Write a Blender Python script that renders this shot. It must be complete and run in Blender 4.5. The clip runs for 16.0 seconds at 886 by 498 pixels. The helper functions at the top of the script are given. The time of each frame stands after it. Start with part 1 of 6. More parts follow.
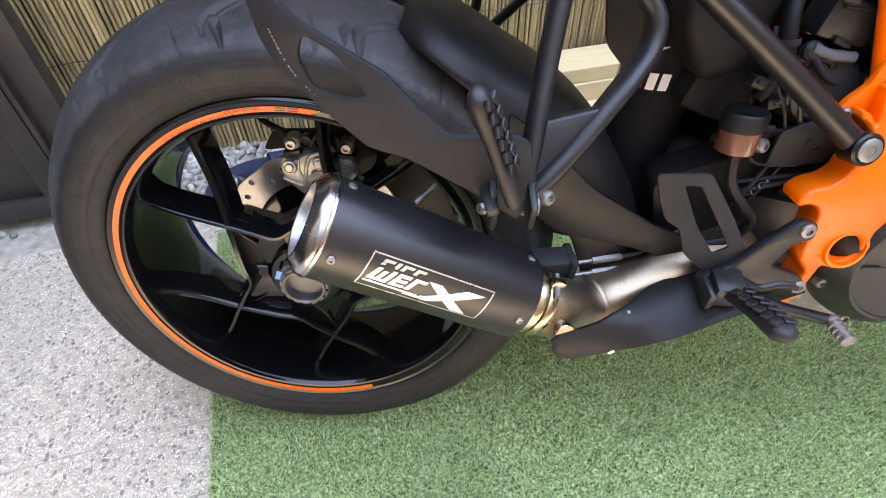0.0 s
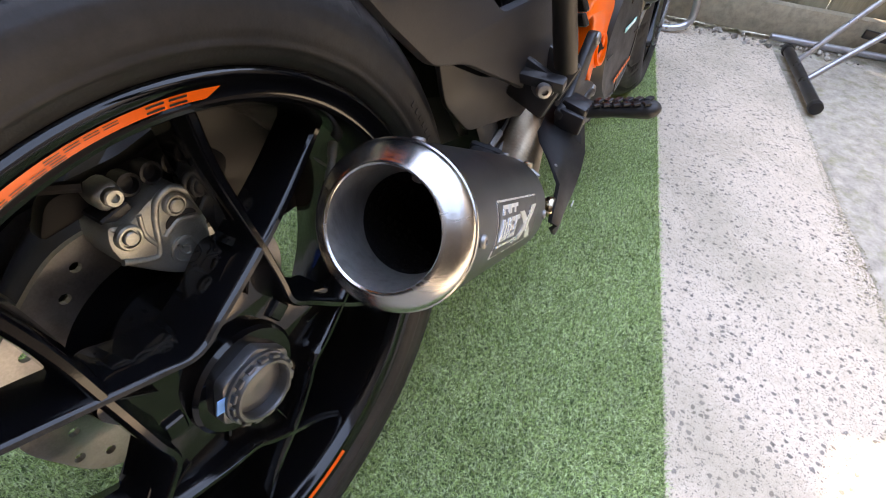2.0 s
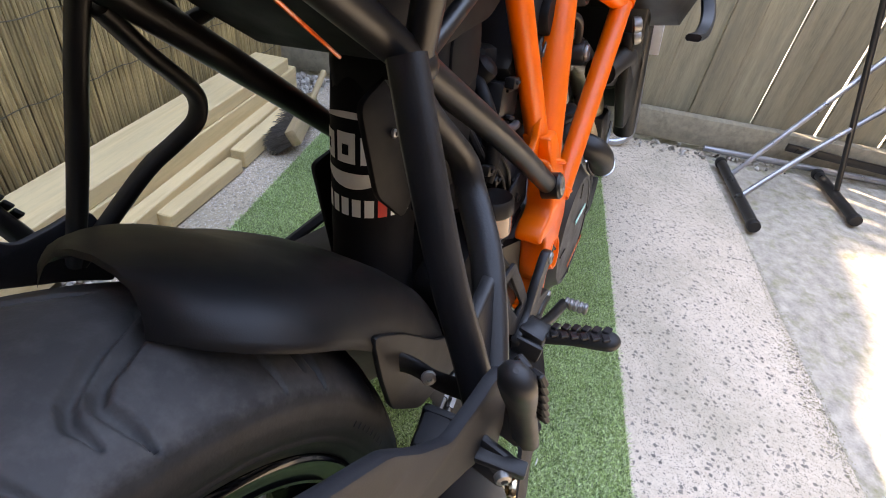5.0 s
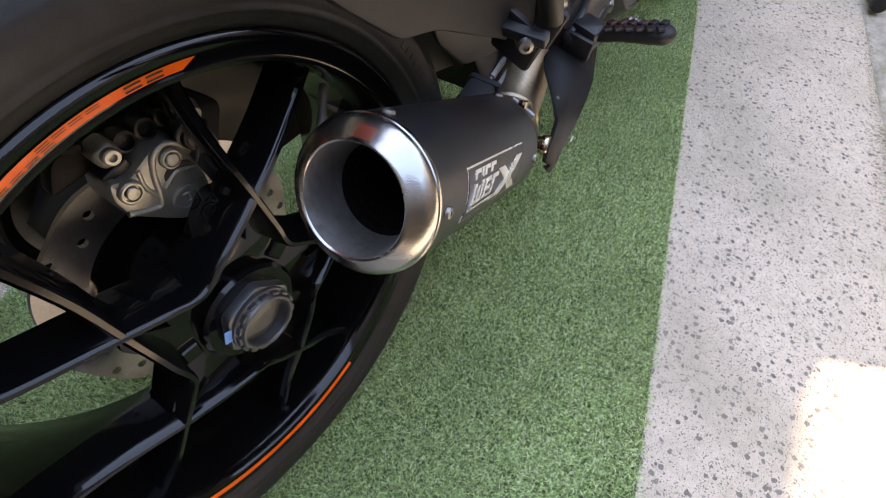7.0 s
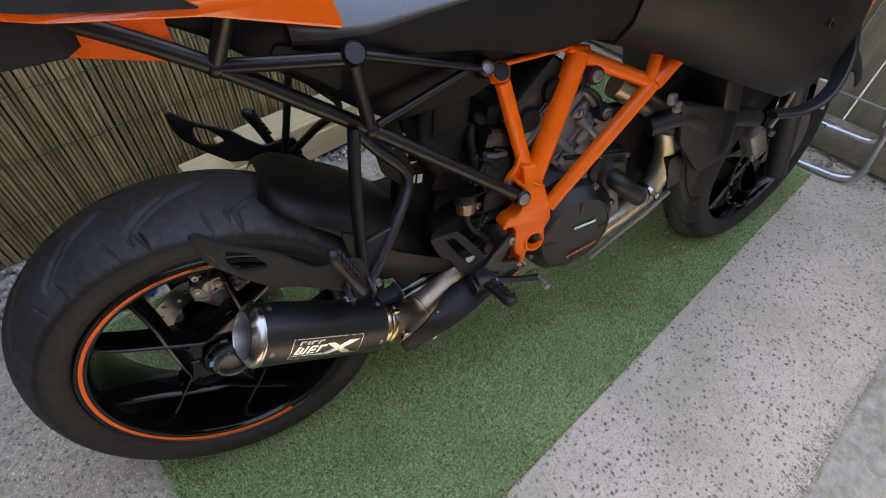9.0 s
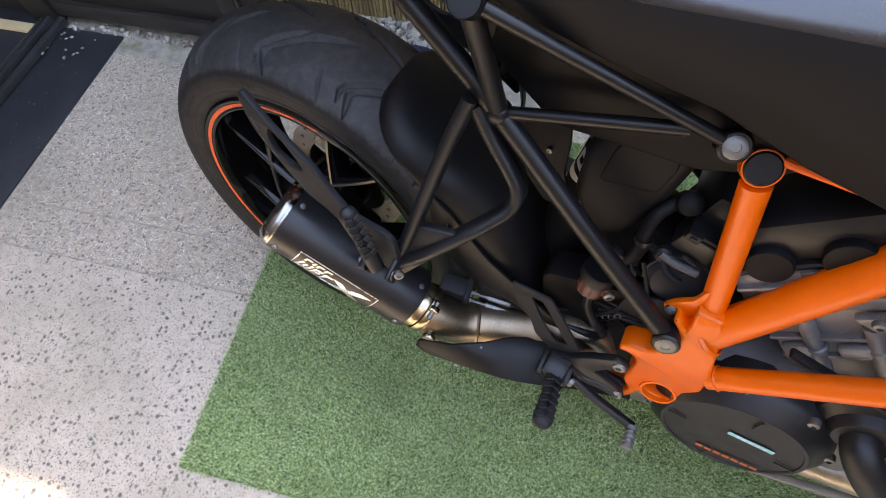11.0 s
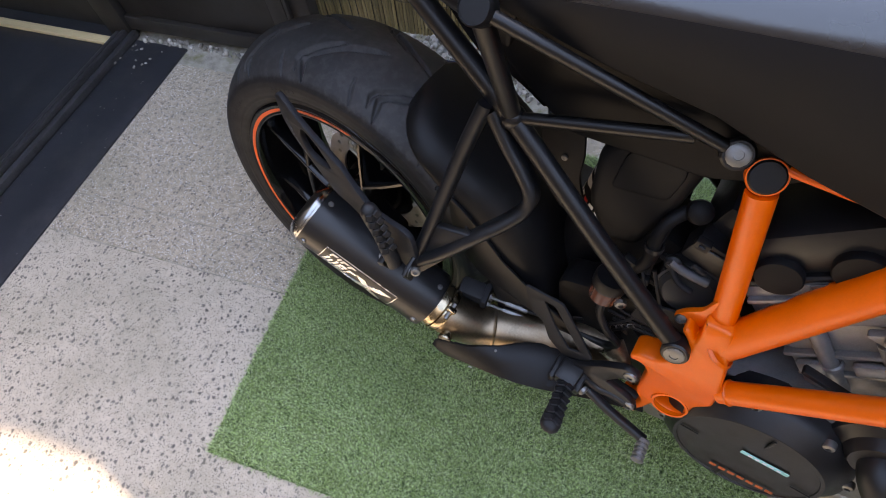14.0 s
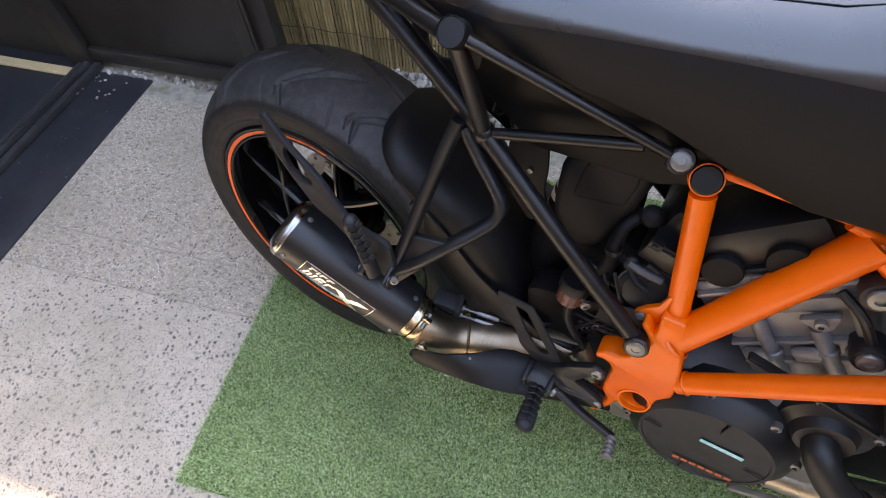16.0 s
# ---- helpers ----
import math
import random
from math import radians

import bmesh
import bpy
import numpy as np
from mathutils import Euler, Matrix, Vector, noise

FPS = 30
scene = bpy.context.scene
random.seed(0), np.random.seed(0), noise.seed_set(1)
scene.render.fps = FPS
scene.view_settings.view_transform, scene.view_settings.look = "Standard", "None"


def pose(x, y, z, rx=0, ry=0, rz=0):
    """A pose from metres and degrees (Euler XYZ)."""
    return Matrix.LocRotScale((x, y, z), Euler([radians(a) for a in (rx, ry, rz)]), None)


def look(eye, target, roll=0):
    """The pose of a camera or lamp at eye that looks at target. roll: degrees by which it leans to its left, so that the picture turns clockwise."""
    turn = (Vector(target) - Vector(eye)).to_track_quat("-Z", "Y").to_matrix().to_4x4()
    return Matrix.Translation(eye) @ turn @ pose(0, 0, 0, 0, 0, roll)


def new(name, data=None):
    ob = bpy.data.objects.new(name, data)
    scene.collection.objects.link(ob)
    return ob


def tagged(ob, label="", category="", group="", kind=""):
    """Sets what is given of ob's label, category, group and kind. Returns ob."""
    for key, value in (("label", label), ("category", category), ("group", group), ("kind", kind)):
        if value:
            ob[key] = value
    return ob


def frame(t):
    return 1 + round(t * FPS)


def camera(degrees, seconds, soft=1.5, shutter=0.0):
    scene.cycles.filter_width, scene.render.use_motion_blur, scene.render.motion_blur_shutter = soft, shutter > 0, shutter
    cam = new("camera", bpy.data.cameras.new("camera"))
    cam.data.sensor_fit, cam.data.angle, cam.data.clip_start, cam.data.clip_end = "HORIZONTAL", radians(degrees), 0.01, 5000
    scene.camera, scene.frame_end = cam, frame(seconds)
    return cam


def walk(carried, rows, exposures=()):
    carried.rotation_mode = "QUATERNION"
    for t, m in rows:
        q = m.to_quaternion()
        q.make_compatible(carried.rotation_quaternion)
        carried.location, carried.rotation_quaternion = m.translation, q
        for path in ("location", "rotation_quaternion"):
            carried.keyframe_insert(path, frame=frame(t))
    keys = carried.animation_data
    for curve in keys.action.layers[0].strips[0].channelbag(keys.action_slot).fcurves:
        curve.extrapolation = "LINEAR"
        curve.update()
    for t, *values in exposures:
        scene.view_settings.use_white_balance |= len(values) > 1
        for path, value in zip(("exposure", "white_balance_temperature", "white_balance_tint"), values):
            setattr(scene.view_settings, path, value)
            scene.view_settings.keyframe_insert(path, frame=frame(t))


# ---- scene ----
CLIP = 16.0
cam = camera(82.36, CLIP, 1.0)
ROWS = [
    (0.0, 0.1714, -0.5089, 0.8098, 0.09, -44.80, -1.23),
    (0.5, 0.0675, -0.4136, 0.7766, -10.45, -47.45, -2.57),
    (1.0, -0.0136, -0.3659, 0.7608, -26.55, -50.61, 1.76),
    (1.5, -0.0823, -0.3446, 0.7376, -47.52, -49.08, 2.79),
    (2.0, -0.1092, -0.2900, 0.7025, -63.10, -45.13, 7.39),
    (2.5, -0.1171, -0.2299, 0.6624, -68.61, -43.91, 13.25),
    (3.0, -0.1108, -0.2123, 0.6490, -70.16, -43.06, 13.27),
    (3.5, -0.0974, -0.2255, 0.7241, -67.59, -42.94, 10.80),
    (3.7, -0.0814, -0.2373, 0.7663, -66.21, -40.98, 10.79),
    (4.7, 0.0050, -0.2150, 0.8350, -67.50, -37.50, 9.20),
    (5.8, 0.0900, -0.1710, 0.7418, -68.95, -43.60, 5.65),
    (6.0, 0.0839, -0.1952, 0.7161, -68.68, -48.16, 5.62),
    (6.5, 0.0301, -0.2308, 0.6905, -69.11, -56.16, 9.19),
    (7.0, -0.0748, -0.3055, 0.7468, -60.18, -57.27, 6.24),
    (7.5, -0.1450, -0.4609, 0.8889, -52.86, -56.07, 8.96),
    (8.0, -0.1890, -0.5665, 1.0533, -41.92, -54.42, 8.04),
    (8.5, -0.0621, -0.6328, 1.1581, -34.73, -51.75, 1.48),
    (8.7, 0.0206, -0.6568, 1.1727, -31.61, -48.94, 0.64),
    (10.8, 0.3978, -0.3685, 1.0875, 20.00, -63.01, 1.90),
    (11.0, 0.4329, -0.3765, 1.1011, 31.04, -62.89, -2.82),
    (11.5, 0.4541, -0.3870, 1.1138, 43.27, -60.53, -10.56),
    (12.0, 0.5097, -0.3524, 1.1184, 53.16, -59.69, -7.14),
    (12.5, 0.5388, -0.3428, 1.1152, 59.11, -60.03, -7.34),
    (13.0, 0.5418, -0.3470, 1.1125, 60.54, -60.29, -8.29),
    (13.5, 0.5301, -0.3468, 1.1131, 58.20, -60.50, -10.60),
    (14.0, 0.4756, -0.3878, 1.1115, 40.36, -60.41, -8.17),
    (14.5, 0.4579, -0.4350, 1.1053, 26.54, -60.00, -2.27),
    (15.0, 0.4806, -0.4509, 1.1090, 25.23, -58.66, 1.34),
    (15.5, 0.4895, -0.4417, 1.1264, 29.34, -58.02, -0.69),
    (16.0, 0.4861, -0.4370, 1.1299, 31.54, -56.97, -1.80),
]


def shot(x, y, z, yaw, pitch, roll):
    return pose(x, y, z, 90 + pitch, 0, yaw) @ pose(0, 0, 0, 0, 0, roll)


WB = (9500, 20)
EXPOSURES = [(t, stops, *WB) for t, stops in ((0.0, 4.71), (0.5, 4.72), (1.0, 4.62), (1.8, 4.15), (3.7, 4.13), (5.8, 3.94), (7.0, 3.72), (7.6, 3.62), (8.2, 3.22), (8.8, 3.17), (10.8, 3.69), (12.5, 3.52), (13.5, 3.38), (14.5, 3.43), (16.0, 3.60))]
walk(cam, [(r[0], shot(*r[1:])) for r in ROWS], EXPOSURES)

# ---- light ----
YARD = 15.75                       # the paving's direction against the motorcycle's
SUN_EL, SUN_AZ = 54.0, YARD + 62   # elevation, and the compass side it shines from (degrees from +x)
world = bpy.data.worlds.new("sky")
scene.world = world
world.use_nodes = True
nt = world.node_tree
sky = nt.nodes.new("ShaderNodeTexSky")
sky.sky_type, sky.sun_disc = "NISHITA", False
sky.dust_density = 0.2
sky.sun_elevation, sky.sun_rotation = radians(SUN_EL), radians(90 - SUN_AZ)
nt.links.new(sky.outputs[0], nt.nodes["Background"].inputs[0])
nt.nodes["Background"].inputs[1].default_value = 0.15
sun_data = bpy.data.lights.new("sun", "SUN")
sun_data.energy, sun_data.angle, sun_data.color = 2.4, radians(2.0), (1.0, 0.985, 0.96)
sun = new("sun", sun_data)
sd = Vector((math.cos(radians(SUN_AZ)) * math.cos(radians(SUN_EL)), math.sin(radians(SUN_AZ)) * math.cos(radians(SUN_EL)), math.sin(radians(SUN_EL))))
sun.matrix_world = look(sd * 20, (0, 0, 0))

# ---- materials ----
def nodes_of(name):
    m = bpy.data.materials.new(name)
    m.use_nodes = True
    t = m.node_tree
    return m, t, t.nodes["Principled BSDF"]


def node(t, kind, **inputs):
    n = t.nodes.new(kind)
    for k, v in inputs.items():
        n.inputs[k.replace("_", " ")].default_value = v
    return n


def mixed(t, fac, a, b, blend="MIX"):
    n = t.nodes.new("ShaderNodeMix")
    n.data_type, n.blend_type = "RGBA", blend
    for sock, v in ((n.inputs[0], fac), (n.inputs[6], a), (n.inputs[7], b)):
        if hasattr(v, "is_output"):
            t.links.new(v, sock)
        elif isinstance(v, (int, float)):
            sock.default_value = v
        else:
            sock.default_value = (*v, 1)
    return n.outputs[2]


def ramp(t, fac, lo, hi, a=0.0, b=1.0):
    n = t.nodes.new("ShaderNodeMapRange")
    n.inputs[1].default_value, n.inputs[2].default_value = lo, hi
    n.inputs[3].default_value, n.inputs[4].default_value = a, b
    t.links.new(fac, n.inputs[0])
    return n.outputs[0]


def coords(t, stretch=(1, 1, 1), turn=(0, 0, 0)):
    c = t.nodes.new("ShaderNodeTexCoord")
    mp = t.nodes.new("ShaderNodeMapping")
    mp.inputs["Scale"].default_value = stretch
    mp.inputs["Rotation"].default_value = [radians(a) for a in turn]
    t.links.new(c.outputs["Object"], mp.inputs[0])
    return mp.outputs[0]


def noise_at(t, vec, scale, detail=3.0, rough=0.55):
    n = node(t, "ShaderNodeTexNoise", Scale=scale, Detail=detail, Roughness=rough)
    t.links.new(vec, n.inputs["Vector"])
    return n.outputs[0]


def bumped(t, bsdf, height, strength, dist=0.001):
    b = node(t, "ShaderNodeBump", Strength=strength, Distance=dist)
    t.links.new(height, b.inputs["Height"])
    t.links.new(b.outputs[0], bsdf.inputs["Normal"])


def surface(name, base, rough=0.5, metal=0.0, var=0.15, scale=18.0, fine=220.0, bump=0.15, dist=0.0006, dirt=None, dirt_amount=0.3,
            coat=0.0, spec=0.5, stretch=(1, 1, 1), turn=(0, 0, 0), per_piece=0.0, rough_var=0.12):
    """A painted, cast, moulded or worn surface: broad tone, fine grain, gloss that varies, relief."""
    m, t, p = nodes_of(name)
    v = coords(t, stretch, turn)
    broad, grain = noise_at(t, v, scale, 4), noise_at(t, v, fine, 3)
    dark = tuple(c * (1 - var) for c in base)
    light = tuple(min(1, c * (1 + var)) for c in base)
    col = mixed(t, ramp(t, broad, 0.3, 0.7), dark, light)
    col = mixed(t, ramp(t, grain, 0.35, 0.75, 0.0, 0.5), col, tuple(min(1, c * (1 + var * 1.5)) for c in base))
    if dirt:
        blot = noise_at(t, v, scale * 0.6, 6, 0.7)
        col = mixed(t, ramp(t, blot, 0.5, 0.72, 0.0, dirt_amount), col, dirt)
    if per_piece:
        info = t.nodes.new("ShaderNodeObjectInfo")
        hsv = node(t, "ShaderNodeHueSaturation")
        t.links.new(col, hsv.inputs["Color"])
        t.links.new(ramp(t, info.outputs["Random"], 0, 1, 1 - per_piece, 1 + per_piece), hsv.inputs["Value"])
        col = hsv.outputs[0]
    t.links.new(col, p.inputs["Base Color"])
    t.links.new(ramp(t, broad, 0.25, 0.75, max(0.03, rough - rough_var), min(1, rough + rough_var)), p.inputs["Roughness"])
    p.inputs["Metallic"].default_value = metal
    p.inputs["Specular IOR Level"].default_value = spec
    if coat:
        p.inputs["Coat Weight"].default_value, p.inputs["Coat Roughness"].default_value = coat, 0.06
    if bump:
        bumped(t, p, grain, bump, dist)
    return m


def chips(name, cement, sand, chip, scale, share, size, second=None):
    """Ground concrete with stone chips: a sandy matrix and two sizes of dark and light pebbles let into it."""
    m, t, p = nodes_of(name)
    v = coords(t)
    wob = node(t, "ShaderNodeTexNoise", Scale=scale * 1.6, Detail=2)
    t.links.new(v, wob.inputs["Vector"])
    add = t.nodes.new("ShaderNodeVectorMath")
    add.operation = "MULTIPLY_ADD"
    t.links.new(wob.outputs["Color"], add.inputs[0])
    add.inputs[1].default_value = (0.7 / scale,) * 3
    t.links.new(v, add.inputs[2])
    broad, mid, fine = noise_at(t, v, 3.0, 5, 0.65), noise_at(t, v, 60, 4, 0.7), noise_at(t, v, 420, 2)
    col = mixed(t, ramp(t, mid, 0.35, 0.65), cement, sand)
    col = mixed(t, ramp(t, fine, 0.4, 0.7, 0, 0.55), col, tuple(min(1, c * 1.25) for c in cement))
    height = fine
    for sc, sh, sz, tone in ((scale, share, size, chip), (scale * 2.3, share * 1.1, size * 0.9, second or chip), (scale * 4.1, share * 0.9, size, chip)):
        vo = node(t, "ShaderNodeTexVoronoi", Scale=sc, Randomness=1.0)
        t.links.new(add.outputs[0], vo.inputs["Vector"])
        split = t.nodes.new("ShaderNodeSeparateColor")
        t.links.new(vo.outputs["Color"], split.inputs[0])
        pick = ramp(t, split.outputs[0], sh, sh - 0.02)
        inside = ramp(t, vo.outputs["Distance"], sz, sz - 0.025)
        both = t.nodes.new("ShaderNodeMath")
        both.operation = "MULTIPLY"
        t.links.new(pick, both.inputs[0])
        t.links.new(inside, both.inputs[1])
        grey = mixed(t, split.outputs[1], tone, tuple(min(1, c * 2.1 + 0.02) for c in tone))
        col = mixed(t, both.outputs[0], col, grey)
    grit = noise_at(t, v, 900, 2, 0.6)
    col = mixed(t, ramp(t, grit, 0.54, 0.66, 0, 0.55), col, tuple(c * 0.35 for c in sand))
    col = mixed(t, ramp(t, grit, 0.44, 0.34, 0, 0.45), col, tuple(min(1, c * 1.4) for c in cement))
    stain = mixed(t, ramp(t, broad, 0.45, 0.68, 0, 0.48), col, (0.29, 0.26, 0.19))
    t.links.new(stain, p.inputs["Base Color"])
    t.links.new(ramp(t, broad, 0.3, 0.7, 0.6, 0.85), p.inputs["Roughness"])
    bumped(t, p, mid, 0.25, 0.0012)
    return m


def islands(name, tones, rough=0.6, spec=0.3, bump=0.0, scale=60.0, tuft=0.0):
    """Many joined pieces (blades, pebbles, reeds), each with a tone of its own."""
    m, t, p = nodes_of(name)
    g = t.nodes.new("ShaderNodeNewGeometry")
    cr = t.nodes.new("ShaderNodeValToRGB")
    el = cr.color_ramp.elements
    el[0].color, el[1].color = (*tones[0], 1), (*tones[-1], 1)
    for n, c in enumerate(tones[1:-1], 1):
        el.new(n / (len(tones) - 1)).color = (*c, 1)
    t.links.new(g.outputs["Random Per Island"], cr.inputs[0])
    v = coords(t)
    broad = noise_at(t, v, scale, 4)
    col = mixed(t, ramp(t, broad, 0.35, 0.7, 0, 0.45), cr.outputs[0], tuple(c * 0.55 for c in tones[0]))
    if tuft:
        hsv = node(t, "ShaderNodeHueSaturation")
        t.links.new(col, hsv.inputs["Color"])
        t.links.new(ramp(t, noise_at(t, v, tuft, 2, 0.6), 0.34, 0.66, 0.46, 1.48), hsv.inputs["Value"])
        col = hsv.outputs[0]
    t.links.new(col, p.inputs["Base Color"])
    p.inputs["Roughness"].default_value, p.inputs["Specular IOR Level"].default_value = rough, spec
    if bump:
        bumped(t, p, broad, bump, 0.002)
    return m


def worn_tyre(name):
    """Tyre rubber: a black sidewall, and a tread greyed by road dust from the shoulder on."""
    m, t, p = nodes_of(name)
    v = coords(t)
    flat = t.nodes.new("ShaderNodeVectorMath")
    flat.operation = "MULTIPLY"
    flat.inputs[1].default_value = (1, 0, 1)
    t.links.new(v, flat.inputs[0])
    far = t.nodes.new("ShaderNodeVectorMath")
    far.operation = "LENGTH"
    t.links.new(flat.outputs[0], far.inputs[0])
    broad, mid, fine = noise_at(t, v, 9, 5, 0.6), noise_at(t, v, 70, 4, 0.65), noise_at(t, v, 520, 2)
    side = mixed(t, ramp(t, mid, 0.35, 0.7), (0.0100, 0.0104, 0.0116), (0.0185, 0.0188, 0.0200))
    tread = mixed(t, ramp(t, broad, 0.3, 0.7), (0.0225, 0.0228, 0.0240), (0.0510, 0.0515, 0.0530))
    tread = mixed(t, ramp(t, mid, 0.45, 0.75, 0, 0.6), tread, (0.078, 0.077, 0.077))
    wear = t.nodes.new("ShaderNodeMath")
    wear.operation = "ADD"
    t.links.new(ramp(t, mid, 0.2, 0.8, -0.004, 0.004), wear.inputs[0])
    t.links.new(far.outputs["Value"], wear.inputs[1])
    col = mixed(t, ramp(t, wear.outputs[0], 0.276, 0.283), side, tread)
    t.links.new(col, p.inputs["Base Color"])
    t.links.new(ramp(t, broad, 0.3, 0.7, 0.48, 0.66), p.inputs["Roughness"])
    p.inputs["Specular IOR Level"].default_value = 0.31
    bumped(t, p, fine, 0.3, 0.0005)
    return m


ORANGE = surface("orange_powder_coat", (0.80, 0.115, 0.003), 0.38, var=0.06, scale=30, fine=500, bump=0.03, coat=0.15, spec=0.35, rough_var=0.06)
STRIPE = surface("orange_rim_tape", (0.80, 0.10, 0.004), 0.38, var=0.06, bump=0.02)
TAIL_ORANGE = surface("orange_gloss_plastic", (0.75, 0.10, 0.004), 0.25, var=0.05, bump=0.0, coat=0.5)
BLACK_TUBE = surface("black_satin_powder_coat", (0.0062, 0.0062, 0.0070), 0.36, spec=0.36, var=0.2, fine=700, bump=0.06, rough_var=0.06)
BLACK_CAST = surface("black_cast_metal", (0.0080, 0.0082, 0.0095), 0.42, spec=0.40, var=0.25, scale=35, fine=500, bump=0.2, rough_var=0.1)
RIM_BLACK = surface("black_gloss_wheel_paint", (0.0030, 0.0031, 0.0035), 0.10, spec=0.34, var=0.25, scale=12, fine=420, bump=0.03, coat=0.05, rough_var=0.05)
BLACK_PLASTIC = surface("black_grained_plastic", (0.0062, 0.0062, 0.0068), 0.46, spec=0.28, var=0.2, scale=20, fine=900, bump=0.25, dist=0.0003, rough_var=0.08)
DULL_PLASTIC = surface("dusty_black_plastic", (0.0125, 0.0132, 0.0155), 0.56, spec=0.20, var=0.2, scale=9, fine=700, bump=0.2, dist=0.0004, dirt=(0.045, 0.046, 0.048), dirt_amount=0.25)
TYRE_RUBBER = worn_tyre("tyre_rubber")
RUBBER = surface("black_rubber", (0.008, 0.008, 0.009), 0.5, spec=0.4, var=0.2, bump=0.1)
SEAT_VINYL = surface("black_seat_vinyl", (0.0075, 0.0080, 0.0100), 0.26, spec=1.0, var=0.10, scale=10, fine=1500, bump=0.3, dist=0.0003, coat=0.5, rough_var=0.03)
SEAT_VINYL.node_tree.nodes["Principled BSDF"].inputs["Coat Roughness"].default_value = 0.26
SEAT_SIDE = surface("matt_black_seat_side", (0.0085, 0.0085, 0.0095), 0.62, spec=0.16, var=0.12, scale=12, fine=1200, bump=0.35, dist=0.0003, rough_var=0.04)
SLEEVE = surface("matt_black_ceramic_coating", (0.009, 0.0095, 0.011), 0.36, spec=0.45, var=0.12, scale=15, fine=900, bump=0.05, rough_var=0.04)
STEEL = surface("brushed_stainless_steel", (0.37, 0.372, 0.366), 0.22, metal=1.0, var=0.10, scale=16, fine=240, bump=0.10, stretch=(1, 1, 6), rough_var=0.07)
FUNNEL_STEEL = surface("rough_brushed_steel", (0.40, 0.396, 0.385), 0.40, metal=0.9, var=0.16, scale=40, fine=420, bump=0.25, stretch=(6, 6, 1), dirt=(0.16, 0.15, 0.13), dirt_amount=0.4)
DARK_CORE = surface("sooty_steel", (0.004, 0.004, 0.004), 0.85, metal=0.0, spec=0.15, var=0.3, bump=0.3)
HOT_STEEL = surface("heat_tinted_steel", (0.265, 0.205, 0.145), 0.38, metal=1.0, var=0.30, scale=22, fine=300, bump=0.06, dirt=(0.24, 0.16, 0.10), dirt_amount=0.7)
COLLAR_STEEL = surface("straw_tinted_steel", (0.40, 0.335, 0.235), 0.24, metal=1.0, var=0.22, scale=30, fine=300, bump=0.04, dirt=(0.24, 0.15, 0.08), dirt_amount=0.5)
BOLT_STEEL = surface("zinc_plated_steel", (0.22, 0.22, 0.217), 0.48, metal=0.9, var=0.15, scale=80, bump=0.1)
NUT_ALLOY = surface("machined_alloy", (0.112, 0.117, 0.122), 0.42, metal=0.8, var=0.12, scale=40, fine=600, bump=0.1)
ALLOY = surface("grey_cast_alloy", (0.29, 0.295, 0.272), 0.42, metal=0.75, var=0.2, scale=40, fine=600, bump=0.25, dirt=(0.07, 0.065, 0.055), dirt_amount=0.4)
ENGINE_ALLOY = surface("dark_engine_casting", (0.160, 0.160, 0.162), 0.38, metal=0.3, var=0.25, scale=30, fine=500, bump=0.3, dirt=(0.03, 0.028, 0.025), dirt_amount=0.5)
DISC_STEEL = surface("brake_disc_steel", (0.30, 0.30, 0.30), 0.40, metal=1.0, var=0.2, scale=30, fine=500, bump=0.12, dirt=(0.12, 0.11, 0.10), dirt_amount=0.4)
WHITE_PRINT = surface("white_print", (0.72, 0.72, 0.70), 0.45, var=0.04, bump=0.0)
RED_PRINT = surface("red_print", (0.55, 0.02, 0.015), 0.45, var=0.04, bump=0.0)
BLACK_PRINT = surface("black_print", (0.012, 0.012, 0.012), 0.4, var=0.05, bump=0.0)
TEAL_PRINT = surface("teal_print", (0.25, 0.62, 0.60), 0.4, var=0.04, bump=0.0)
ORANGE_PRINT = surface("orange_print", (0.55, 0.10, 0.02), 0.45, var=0.05, bump=0.0)
BADGE_SILVER = surface("etched_badge_silver", (0.74, 0.73, 0.70), 0.3, metal=0.8, var=0.05, bump=0.0)
FLUID = surface("amber_brake_fluid_pot", (0.115, 0.042, 0.026), 0.25, var=0.15, bump=0.0, coat=0.4)
INNER_PLASTIC = surface("dull_black_inner_plastic", (0.0060, 0.0060, 0.0066), 0.55, spec=0.14, var=0.25, scale=20, fine=800, bump=0.2, dist=0.0003)
SHOCK_CLOTH = surface("black_neoprene_sleeve", (0.005, 0.005, 0.006), 0.8, var=0.15, fine=1500, bump=0.3, spec=0.15)


# ---- shapes ----
def smooth_path(points, steps=6, closed=False):
    """A Catmull-Rom line through the points."""
    p = [Vector(q) for q in points]
    n, out = len(p), []
    for i in range(n if closed else n - 1):
        a, b, c, d = (p[(i + k) % n] if closed else p[min(max(i + k, 0), n - 1)] for k in (-1, 0, 1, 2))
        for s in range(steps):
            u = s / steps
            out.append(0.5 * (2 * b + (c - a) * u + (2 * a - 5 * b + 4 * c - d) * u * u + (3 * b - a - 3 * c + d) * u ** 3))
    if not closed:
        out.append(p[-1])
    return out


